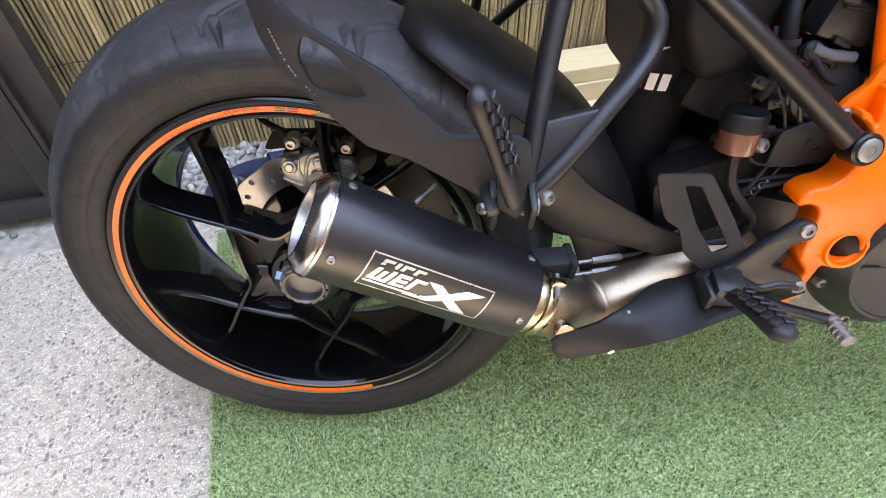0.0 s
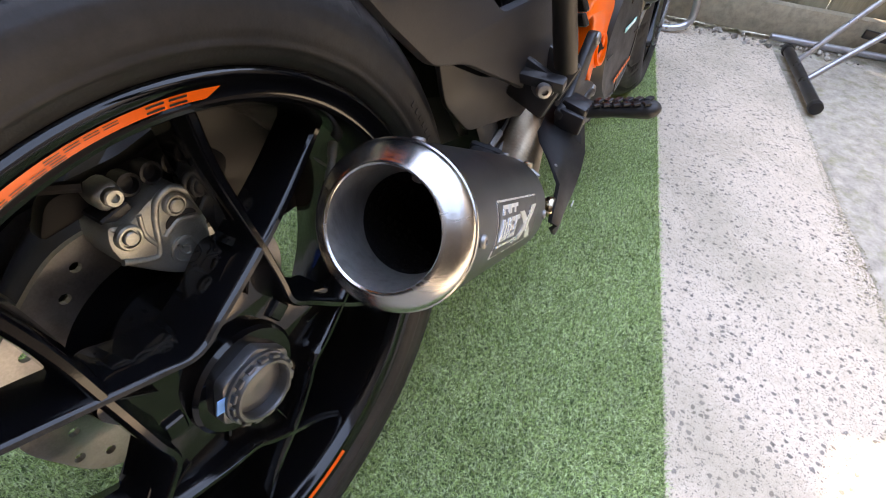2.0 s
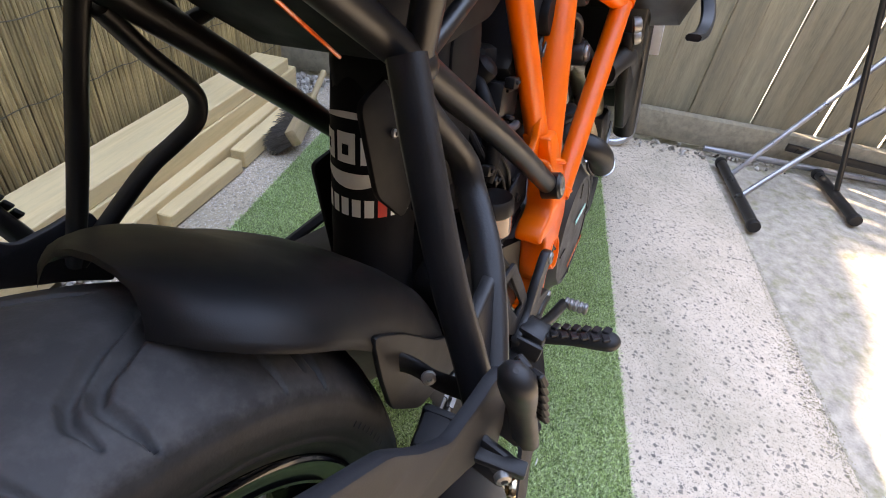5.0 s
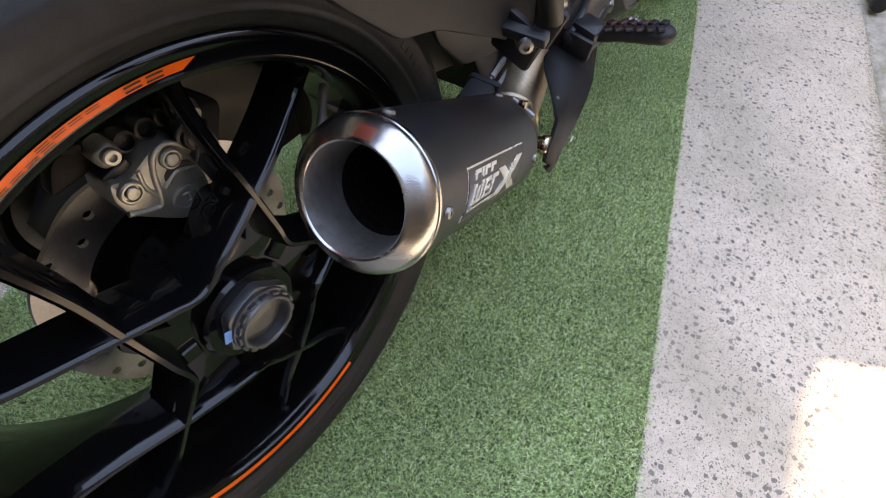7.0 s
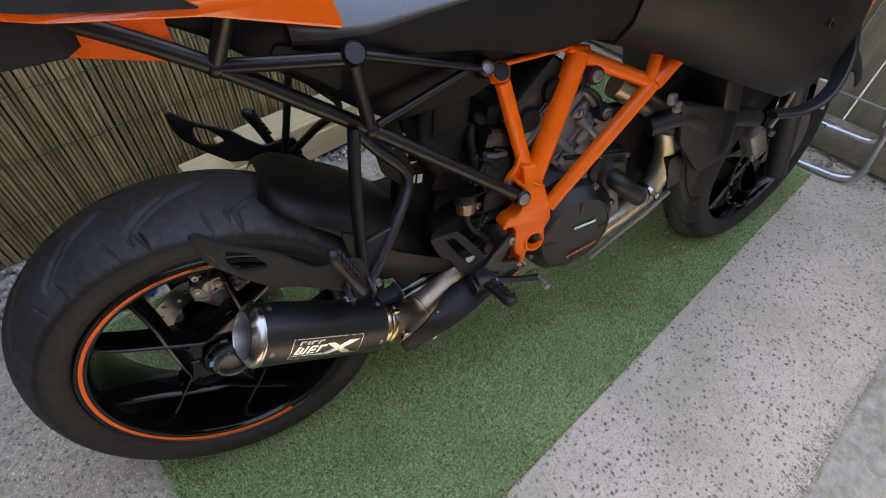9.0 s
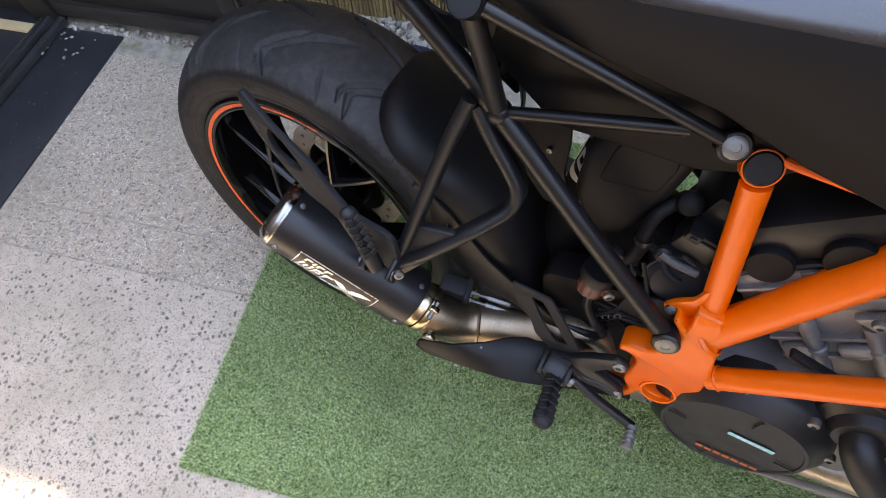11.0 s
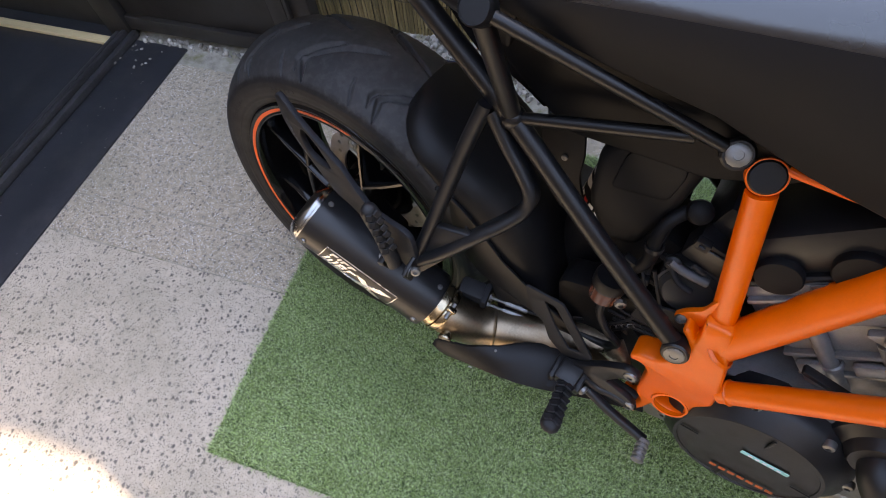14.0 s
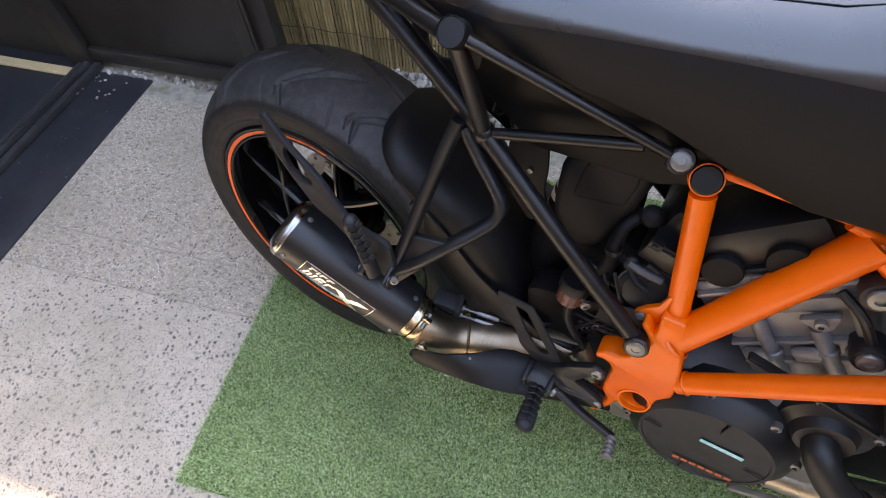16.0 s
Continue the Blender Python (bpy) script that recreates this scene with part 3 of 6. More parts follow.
tagged(back_wall, "dark wall added out of view behind, to darken reflections", "wall", kind="structure")

fv, ff = pebbles(260, 2.19, 2.27, -0.75, 0.55, 0.008, 33)
gravel = new("loose_stones", fast_mesh("gravel", fv, ff, PEBBLE, True))
gravel.matrix_world = YM
tagged(gravel, "thin line of pale loose stones below the paling fence", "stones", kind="stuff")

# paling fence at the far end
pal = thing("paling_fence", "weathered treated pine paling fence with rails", "timber fence", YM, kind="structure")
g = random.Random(9)
for k in range(32):
    part("paling", block((0.018, 0.104 + 0.034 * (k % 2), 1.85), pose(2.335 + (k % 2) * 0.022, -2.1 + k * 0.122, 0.93, g.uniform(-0.4, 0.4)), bevel=0.002, seg=1), PALING, pal)
part("rail", block((0.05, 3.8, 0.11), pose(2.30, -0.3, 0.075), bevel=0.004), RAIL_WOOD, pal)
part("rail", block((0.05, 3.8, 0.09), pose(2.30, -0.3, 1.2), bevel=0.004), RAIL_WOOD, pal)

# timber stacked along the screen
def timber(u0, u1, v0, v1, z0, h, label, turn=0.0):
    bm = block((u1 - u0, v1 - v0, h), bevel=0.003, seg=1)
    ob = part("timber", bm, PINE)
    ob.matrix_world = YM @ pose((u0 + u1) / 2, (v0 + v1) / 2, z0 + h / 2, 0, 0, turn)
    return tagged(ob, label, "timber", "stacked timber")


timber(0.42, 2.05, 1.195, 1.335, 0.020, 0.095, "long pale sawn pine beam on the pebbles")
timber(0.55, 2.00, 1.200, 1.330, 0.115, 0.045, "wide fresh pine board on top of the stack")
timber(0.98, 1.92, 1.150, 1.192, 0.004, 0.060, "narrow pine batten beside the beam", 0.6)
timber(1.12, 1.44, 1.100, 1.146, 0.003, 0.040, "short offcut of pine batten on the slab", -2.5)
timber(1.46, 1.80, 1.098, 1.145, 0.003, 0.055, "yellowish pine offcut beside the broom", 1.0)

# broom head
BRISTLE = islands("broom_bristles", [(0.10, 0.09, 0.08), (0.17, 0.155, 0.14), (0.24, 0.22, 0.20)], 0.8, 0.2)
broom = thing("broom", "yard broom head with stiff grey bristles lying on its side", "broom", YM @ pose(1.72, 1.065, 0.05, 62, 0, 12))
part("head", block((0.32, 0.055, 0.035), pose(0, 0, 0.045), bevel=0.008), surface("worn_broom_wood", (0.32, 0.24, 0.14), 0.7, var=0.25, scale=10, stretch=(1, 6, 6)), broom, "worn wooden broom head")
g = np.random.default_rng(12)
vs, fs = [], []
for k in range(1400):
    a = np.array([g.uniform(-0.155, 0.155), g.uniform(-0.024, 0.024), 0.03])
    b = a + np.array([g.normal(0, 0.010), g.normal(0, 0.008), -0.075 + g.uniform(-0.008, 0.008)])
    w = 0.0011
    vs += [a + [-w, 0, 0], a + [w, 0, 0], b + [w, 0, 0], b + [-w, 0, 0], a + [0, -w, 0], a + [0, w, 0], b + [0, w, 0], b + [0, -w, 0]]
    fs += [[8 * k, 8 * k + 1, 8 * k + 2, 8 * k + 3], [8 * k + 4, 8 * k + 5, 8 * k + 6, 8 * k + 7]]
br = new("bristles", fast_mesh("bristles", np.array(vs), np.array(fs), BRISTLE))
br.parent = broom
tagged(br, "stiff grey bristles", kind="stuff")
part("handle", tube([(0.0, 0.0, 0.05), (0.25, 0.05, 0.10)], 0.011, seg=12), surface("broom_handle_wood", (0.4, 0.3, 0.17), 0.6, var=0.15), broom)

# chain lock in a cloth sleeve, with a blue lock body
lock = thing("chain_lock", "motorcycle chain lock with navy cloth sleeve and bright blue lock body", "chain lock", YM @ pose(0.16, 1.06, 0.0, 0, 0, 0))
part("lock_body", block((0.112, 0.066, 0.05), pose(0.020, -0.008, 0.032, 4, 0, 48), bevel=0.007), BLUE_PLASTIC, lock, "bright blue lock body")
part("lock_seam", block((0.114, 0.004, 0.052), pose(0.020, -0.008, 0.032, 4, 0, 48), bevel=0.001, seg=1), surface("dark_blue_seam", (0.004, 0.03, 0.2), 0.4, var=0.1), lock)
part("cloth_sleeve", tube([(0.07, 0.085, 0.028), (0.00, 0.120, 0.030), (-0.08, 0.125, 0.026), (-0.15, 0.085, 0.024), (-0.155, 0.025, 0.024), (-0.10, -0.025, 0.022), (-0.03, -0.045, 0.022)], 0.026, seg=14), NAVY_CLOTH, lock, "crumpled navy cloth sleeve", 60)
part("cloth_sleeve", tube([(0.14, 0.10, 0.03), (0.06, 0.12, 0.045), (-0.02, 0.10, 0.060)], 0.024, seg=14), NAVY_CLOTH, lock, sharp=60)
link = [(0.010 * math.cos(a), 0.019 * math.sin(a) + (0.008 if math.sin(a) > 0 else -0.008), 0) for a in [2 * math.pi * k / 16 for k in range(16)]]
for k in range(11):
    ob = part("chain_link", tube(link, 0.0058, seg=8, steps=2, closed=True), BOLT_STEEL, lock, sharp=60)
    a = k / 10
    ob.matrix_basis = pose(0.005 - 0.115 * a, 0.045 + 0.038 * math.sin(a * 7), 0.034 + 0.01 * math.sin(k * 2.1), 70 * (k % 2) + 10, 20 * math.sin(k), 78 + 22 * math.sin(k * 1.7))

# galvanised tube rack leaning on the far fence
rack = thing("tube_rack", "folded galvanised tube rack leaning on the paling fence", "tube rack", YM)
part("frame_tube", tube([(2.10, 0.62, 0.016), (2.125, 0.20, 0.016), (2.150, 0.00, 0.016), (2.165, -0.075, 0.020), (2.178, -0.115, 0.050), (2.190, -0.110, 0.13), (2.215, -0.060, 0.42), (2.25, 0.02, 0.95), (2.27, 0.08, 1.3)], 0.013, seg=14, steps=8), GALV, rack, sharp=60)
part("inner_tube", tube([(2.20, -0.075, 0.22), (2.225, -0.035, 0.46), (2.262, 0.03, 0.95)], 0.010, seg=12), GALV, rack, sharp=60)
part("cross_tube", tube([(2.185, 0.62, 0.14), (2.195, 0.10, 0.15), (2.200, -0.06, 0.155), (2.205, -0.085, 0.175)], 0.011, seg=12), GALV, rack, sharp=60)
part("wire_bar", tube([(2.21, 0.6, 0.255), (2.222, -0.05, 0.262)], 0.0035, seg=8), GALV, rack)
part("joint_sleeve", tube([(2.190, 0.06, 0.151), (2.193, 0.02, 0.152)], 0.014, seg=12), GALV, rack)

# folding trestle with rubber-ended feet
BLACK_STEEL = surface("black_painted_steel_tube", (0.010, 0.010, 0.011), 0.35, spec=0.4, var=0.2, bump=0.05)
STAND_STEEL = surface("worn_grey_steel_tube", (0.30, 0.31, 0.33), 0.35, metal=0.8, var=0.2, scale=20, bump=0.08)
trestle = thing("folding_trestle", "folding trestle with black steel legs and rubber-ended foot bars", "trestle", YM)
for v0, u0, u1 in ((-0.462, 1.70, 2.13), (-0.842, 1.88, 2.20)):
    foot = part("foot_bar", tube([(u0, v0, 0.030), (u1, v0, 0.030)], 0.017, seg=16), BLACK_STEEL, trestle, "black steel foot bar", 60)
    for u in (u0, u1):
        part("rubber_end", lathe([(0.0, -0.014), (0.019, -0.012), (0.021, -0.004), (0.021, 0.006), (0.019, 0.014), (0.0, 0.016)], (u, v0, 0.028), (1, 0, 0), seg=18), RUBBER, foot, "ribbed rubber end cap")
part("leg", tube([(2.03, -0.47, 0.035), (2.085, -0.66, 0.31), (2.16, -0.92, 0.70)], 0.0095, seg=12), STAND_STEEL, trestle, sharp=60)
part("leg", tube([(1.88, -0.47, 0.035), (2.00, -0.66, 0.18), (2.20, -1.00, 0.42)], 0.0095, seg=12), STAND_STEEL, trestle, sharp=60)
part("leg", tube([(2.05, -0.845, 0.035), (2.06, -0.80, 0.18), (2.10, -0.62, 0.75)], 0.0095, seg=12), BLACK_STEEL, trestle, sharp=60)
part("stretcher", tube([(2.24, -0.42, 0.030), (2.24, -1.30, 0.034)], 0.012, seg=12), STAND_STEEL, trestle, sharp=60)
part("strap", block((0.012, 0.5, 0.03), pose(2.235, -0.95, 0.085, 3), bevel=0.003), BLACK_STEEL, trestle)

# ---- motorcycle: x ahead, y to its left, z up, from the rear axle ----
AXLE_Z, LEAN = 0.3307, 7.30
BM = pose(0, 0, AXLE_Z, -LEAN)
bike = thing("motorcycle", "black and orange sports touring motorcycle parked on its side stand", "motorcycle", BM)


def mirrored(pts):
    return [(x, -y, z) for x, y, z in pts]


def bolt(name, at, axis, r, h, parent, material=BOLT_STEEL, socket=True, label=""):
    """A button-head screw with a hexagon socket."""
    bm = lathe([(r, 0), (r, h * 0.45), (r * 0.86, h * 0.85), (r * 0.42, h)] + ([(r * 0.40, h * 0.5), (0, h * 0.5)] if socket else [(0, h)]), at, axis, seg=12)
    return part(name, bm, material, parent, label, 40)


# rear wheel
wheel = part("rear_wheel", lathe([(0.2325, -0.0848), (0.2305, -0.0872), (0.2284, -0.0880), (0.2262, -0.0874), (0.2246, -0.0866), (0.2162, -0.0850), (0.2140, -0.0856), (0.2115, -0.0848), (0.2085, -0.079), (0.2055, -0.066), (0.2045, -0.045), (0.195, -0.02),
                                  (0.193, 0.03), (0.204, 0.06), (0.214, 0.082), (0.226, 0.088), (0.2325, 0.0885), (0.2325, 0.080), (0.222, 0.072), (0.212, 0.05), (0.202, 0.03), (0.203, -0.02), (0.212, -0.05), (0.223, -0.072), (0.2325, -0.08)],
                                 (0, 0, 0), (0, 1, 0), seg=128, shut=True), RIM_BLACK, bike, "gloss black cast alloy wheel", 30)
TYRE_PROFILE = [(0.2275, -0.0765), (0.2315, -0.0845), (0.2365, -0.0885), (0.2415, -0.0908), (0.2435, -0.0928), (0.2455, -0.0918), (0.252, -0.0938), (0.262, -0.0948), (0.2705, -0.0940), (0.2775, -0.0905), (0.2825, -0.0865),
                (0.2880, -0.0805), (0.2945, -0.072), (0.3005, -0.062), (0.3060, -0.051), (0.3105, -0.040), (0.3145, -0.028), (0.3172, -0.016), (0.3186, -0.006)]


def tyre_mesh(profile, radius_shift, width, seg, pitch):
    """A tyre with grooves pressed into its crown."""
    half = [(r + radius_shift, y * width) for r, y in profile]
    prof = half + [(r, -y) for r, y in half[::-1]]
    fine = []
    for (r0, y0), (r1, y1) in zip(prof, prof[1:]):
        n = max(1, round(math.hypot(r1 - r0, y1 - y0) / 0.0021))
        fine += [(r0 + (r1 - r0) * k / n, y0 + (y1 - y0) * k / n) for k in range(n)]
    fine.append(prof[-1])
    fine = np.array(fine)
    a = np.arange(seg) * 2 * np.pi / seg
    r = np.repeat(fine[:, 0][:, None], seg, 1)
    y = np.repeat(fine[:, 1][:, None], seg, 1) / width
    th = np.repeat(a[None], len(fine), 0)
    depth = np.zeros_like(r)
    step = 2 * np.pi / pitch
    for side in (-1, 1):
        s = y * side
        off = 0.5 * step * (side > 0)
        for line_s, line_a, wide, deep, ph in (((0.004, 0.030, 0.056, 0.064, 0.088), (0.0, 0.185, 0.330, 0.350, 0.318), 0.0042, 0.0072, 0.0), ((0.020, 0.040, 0.058, 0.066, 0.080), (0.0, 0.110, 0.190, 0.205, 0.190), 0.0034, 0.0058, 0.42),
                                               ((0.058, 0.072, 0.089), (0.0, -0.012, -0.040), 0.0026, 0.0035, 0.12)):
            line = np.interp(s, line_s, line_a)
            dth = ((th - line - off - ph * step + step / 2) % step - step / 2) * 0.3
            taper = np.clip(np.minimum(s - line_s[0], line_s[-1] - s) / 0.014, 0, 1)
            tilt = (np.interp(s + 0.001, line_s, line_a) - np.interp(s - 0.001, line_s, line_a)) * 150
            w = wide * (0.30 + 0.70 * taper) * np.sqrt(1 + np.minimum(np.abs(tilt), 4.0) ** 2)
            depth = np.maximum(depth, deep * np.clip(1.35 - np.abs(dth) / w, 0, 1) * (taper > 0))
    r = r - depth * np.clip((r - radius_shift - 0.270) / 0.008, 0, 1)
    v = np.stack([r * np.cos(th), np.repeat(fine[:, 1][:, None], seg, 1), r * np.sin(th)], -1).reshape(-1, 3)
    i, j = np.meshgrid(np.arange(len(fine) - 1), np.arange(seg), indexing="ij")
    k = (j + 1) % seg
    f = np.stack([i * seg + j, (i + 1) * seg + j, (i + 1) * seg + k, i * seg + k], -1).reshape(-1, 4)
    return v, f


tv, tf = tyre_mesh(TYRE_PROFILE, 0.0015, 1.0, 1300, 14)
tyre = new("tyre", fast_mesh("tyre", tv, tf, TYRE_RUBBER, True))
tyre.parent = wheel
tagged(tyre, "wide black rear tyre with curved tread grooves and dusty shoulders")

bm = bmesh.new()
rows = []
for k in range(97):
    f = k / 96
    lo, hi = -196 + 207.3 * f, -196 + 209.6 * f
    rows.append([bm.verts.new((r * math.sin(radians(a)), y, r * math.cos(radians(a)))) for r, y, a in ((0.2231, -0.0870, hi), (0.2172, -0.0859, lo))])
for p, q in zip(rows, rows[1:]):
    bm.faces.new((p[0], p[1], q[1], q[0]))
part("rim_stripe", bm, STRIPE, wheel, "bright orange tape stripe with a slanted end")

# spokes: five bent arms, each passing the hub on one side
def wheel_point(deg, r, y):
    return Vector((r * math.cos(radians(deg)), y, r * math.sin(radians(deg))))


for k in range(5):
    c = 110 + 72 * k
    path = [wheel_point(c + 40, 0.211, -0.058), wheel_point(c + 37, 0.165, -0.066), wheel_point(c + 28, 0.118, -0.076), wheel_point(c + 14, 0.084, -0.083), wheel_point(c, 0.069, -0.085),
            wheel_point(c - 20, 0.076, -0.084), wheel_point(c - 44, 0.104, -0.079), wheel_point(c - 58, 0.150, -0.069), wheel_point(c - 64, 0.211, -0.058)]
    pts = smooth_path(path, 5)
    section = [(0.0016, -0.006), (-0.0016, -0.006), (-0.0034, -0.0030), (-0.0050, 0.020), (-0.0060, 0.042), (0.0060, 0.042), (0.0050, 0.020), (0.0034, -0.0030)]
    bm = bmesh.new()
    rings = []
    for i, p in enumerate(pts):
        d = (pts[min(i + 1, len(pts) - 1)] - pts[max(i - 1, 0)])
        d.y = 0
        d.normalize()
        side = Vector((-d.z, 0, d.x))
        f = abs(i / (len(pts) - 1) - 0.45) * 2
        rings.append([p + side * x * (1.0 + 0.35 * f) + Vector((0, 1, 0)) * z * (1.0 - 0.25 * f) for x, z in section])
    part("spoke", loft(rings, bm), RIM_BLACK, wheel, sharp=40)
part("hub", lathe([(0.030, -0.083), (0.043, -0.083), (0.046, -0.080), (0.046, -0.050), (0.060, 0.0), (0.07, 0.05), (0.06, 0.06)], (0, 0, 0), (0, 1, 0), seg=48), RIM_BLACK, wheel)
star = []
for k in range(5):
    for a, r in ((130, 0.110), (146, 0.106), (168, 0.070), (182, 0.066)):
        star.append((r * math.cos(radians(a + 72 * k)), r * math.sin(radians(a + 72 * k))))
web = part("hub_web", plate(rounded(star, 0.008), 0.034, Matrix(((1, 0, 0, 0), (0, 0, -1, -0.055), (0, 1, 0, 0), (0, 0, 0, 1))), bevel=0.002), RIM_BLACK, wheel, sharp=30)
for k in range(5):
    a = 138 + 72 * k
    part("cast_rib", block((0.030, 0.005, 0.003), pose(*wheel_point(a, 0.086, -0.0735), 0, -a, 0), bevel=0.001, seg=1), RIM_BLACK, web)
    part("cast_pad", block((0.016, 0.005, 0.016), pose(*wheel_point(a + 36, 0.056, -0.0735), 0, -a - 36, 0), bevel=0.0015, seg=1), RIM_BLACK, web)
nut = part("axle_nut", lathe([(0.027, 0.080), (0.0300, 0.0900), (0.0300, 0.0960), (0.0285, 0.0972), (0.0268, 0.0975), (0.0262, 0.1015), (0.0252, 0.1030), (0.0232, 0.1030), (0.0222, 0.1015), (0.0214, 0.088), (0.0, 0.088)], (0, 0, 0), (0, -1, 0), seg=60), NUT_ALLOY, wheel, "grey alloy axle nut", 30)
hexagon = [(0.0352 * math.cos(radians(60 * k + 12)), 0.0352 * math.sin(radians(60 * k + 12))) for k in range(6)]
part("hexagon", plate(rounded(hexagon, 0.005), 0.013, Matrix(((1, 0, 0, 0), (0, 0, -1, -0.0865), (0, 1, 0, 0), (0, 0, 0, 1))), bevel=0.002), NUT_ALLOY, nut, sharp=30)
for k in range(15):
    a = 24 * k
    part("castellation", block((0.0028, 0.0048, 0.0075), pose(*wheel_point(a, 0.0276, -0.0990), 0, -a, 0), bevel=0.0006, seg=1), NUT_ALLOY, nut)
for a in (80, 255):
    part("pin", lathe([(0.0040, 0), (0.0040, 0.004), (0.0026, 0.004), (0.0024, 0.001), (0, 0.001)], wheel_point(a, 0.014, -0.088), (0, -1, 0), seg=12), BOLT_STEEL, nut)
part("paint_mark", block((0.013, 0.0012, 0.009), pose(*wheel_point(158, 0.0316, -0.0930), 0, -68, 0), bevel=0.0004, seg=1), surface("pale_blue_paint_mark", (0.10, 0.30, 0.62), 0.5, var=0.1, bump=0.0), nut, "dab of blue torque paint")


def rim_glyph(a0, a1, lo, hi, stroke):
    """One plain sign of the stripe's lettering: two arcs printed on the tape."""
    at = lambda r: -0.0870 + (0.2231 - r) * 0.186
    bm = lathe([(hi, at(hi)), (hi - stroke, at(hi - stroke))], (0, -0.0005, 0), (0, 1, 0), seg=3, arc=(radians(a0), radians(a1)))
    lathe([(lo + stroke, at(lo + stroke)), (lo, at(lo))], (0, -0.0005, 0), (0, 1, 0), bm, seg=3, arc=(radians(a0), radians(a1)))
    part("lettering_bar", bm, BLACK_PRINT, wheel)


for k in range(9):
    rim_glyph(-31 + k * 2.55, -29.0 + k * 2.55, 0.2177, 0.2195, 0.0005)
for k in range(4):
    rim_glyph(-11 + k * 2.5, -9.0 + k * 2.5, 0.2203, 0.2222, 0.0005)
for a0, a1 in ((2.2, 4.8), (5.5, 8.2)):
    rim_glyph(a0, a1, 0.2182, 0.2222, 0.0012)


for base, count, r in ((-62, 9, 0.2585), (-20, 6, 0.262), (-118, 10, 0.2570), (58, 8, 0.2600)):
    for k in range(count):
        a = base + k * 2.1
        part("sidewall_mark", block((0.0036, 0.0008, 0.0052 if r > 0.258 else 0.003), Matrix.Rotation(radians(a), 4, "Y") @ pose(0, -0.0948, r), bevel=0.0003, seg=1), TYRE_RUBBER, wheel)


def xz(y):
    """The side view's plane, at y: the outline's x and y become the motorcycle's x and z."""
    return Matrix(((1, 0, 0, 0), (0, 0, -1, y), (0, 1, 0, 0), (0, 0, 0, 1)))


def side_plate(name, outline, y, thick, material, parent, label="", holes=(), bevel=0.0015, r=0.008, tilt=0.0, x0=0.0):
    """An upright sheet in the side view; tilt: metres it swings outward (to -y) per metre ahead of x0."""
    bm = plate(rounded(outline, r), thick, xz(y), holes=[rounded(h, 0.006) for h in holes], bevel=bevel)
    for v in bm.verts:
        v.co.y -= tilt * (v.co.x - x0)
    return part(name, bm, material, parent, label, 40)


# brake disc and caliper inside the wheel
disc_holes = []
for k in range(30):
    r, a = (0.106, 0.097, 0.113)[k % 3], 12 * k
    disc_holes.append([(r * math.cos(radians(a)) + 0.0042 * math.cos(b * math.pi / 4), r * math.sin(radians(a)) + 0.0042 * math.sin(b * math.pi / 4)) for b in range(8)])
outer = [(0.121 * math.cos(2 * math.pi * k / 90) * (1 + 0.012 * math.cos(10 * 2 * math.pi * k / 90)), 0.121 * math.sin(2 * math.pi * k / 90) * (1 + 0.012 * math.cos(10 * 2 * math.pi * k / 90))) for k in range(90)]
inner = [(0.083 * math.cos(2 * math.pi * k / 60), 0.083 * math.sin(2 * math.pi * k / 60)) for k in range(60)]
disc = part("brake_disc", plate(outer, 0.005, xz(0.012), holes=[inner] + disc_holes), DISC_STEEL, bike, "drilled steel rear brake disc")
carrier = lathe([(0.03, 0.0), (0.075, 0.0), (0.084, 0.002), (0.084, 0.008), (0.03, 0.008)], (0, 0.013, 0), (0, 1, 0), seg=40)
part("carrier", carrier, RIM_BLACK, disc)
stem = part("valve_stem", tube([(0.194, -0.004, 0.090), (0.180, -0.008, 0.083), (0.181, -0.016, 0.077), (0.187, -0.034, 0.066)], 0.0034, seg=12), BOLT_STEEL, wheel, "angled metal tyre valve")
part("valve_cap", lathe([(0.0, 0.0), (0.0046, 0.0), (0.0046, 0.0095), (0.0036, 0.0115), (0.0, 0.0115)], (0.1862, -0.0315, 0.0672), (0.28, -0.80, -0.50), seg=14), BLACK_PLASTIC, stem)
caliper = side_plate("brake_caliper", [(-0.016, 0.141), (-0.004, 0.134), (0.004, 0.138), (0.016, 0.143), (0.030, 0.143), (0.042, 0.134), (0.047, 0.112), (0.044, 0.086), (0.034, 0.074), (0.014, 0.074), (0.000, 0.088), (-0.018, 0.108), (-0.021, 0.126)], -0.012, 0.036, ALLOY, bike, "grey cast four-piston brake caliper", r=0.006, bevel=0.005)
for x0, z0, lean in ((-0.003, 0.152, 10), (0.060, 0.145, -12)):
    ear = part("mounting_ear", block((0.018, 0.022, 0.017), pose(x0, -0.0125, z0, 0, -lean), bevel=0.0055, seg=3), ALLOY, caliper, "cast mounting ear")
    part("ear_bolt", lathe([(0.0062, 0.0), (0.0062, 0.0040), (0.0052, 0.005), (0.0030, 0.005), (0.0028, 0.002), (0, 0.002)], (x0, -0.0232, z0 + 0.001), (0, -1, 0), seg=18), ALLOY, ear)
    part("dark_band", block((0.021, 0.024, 0.007), pose(x0 - 0.002, -0.0115, z0 - 0.0125, 0, -lean), bevel=0.0012, seg=1), BLACK_CAST, caliper)
part("ear_body", plate(rounded([(0.046, 0.134), (0.066, 0.131), (0.070, 0.112), (0.058, 0.098), (0.048, 0.106)], 0.004), 0.026, xz(-0.013), bevel=0.004), ALLOY, caliper)
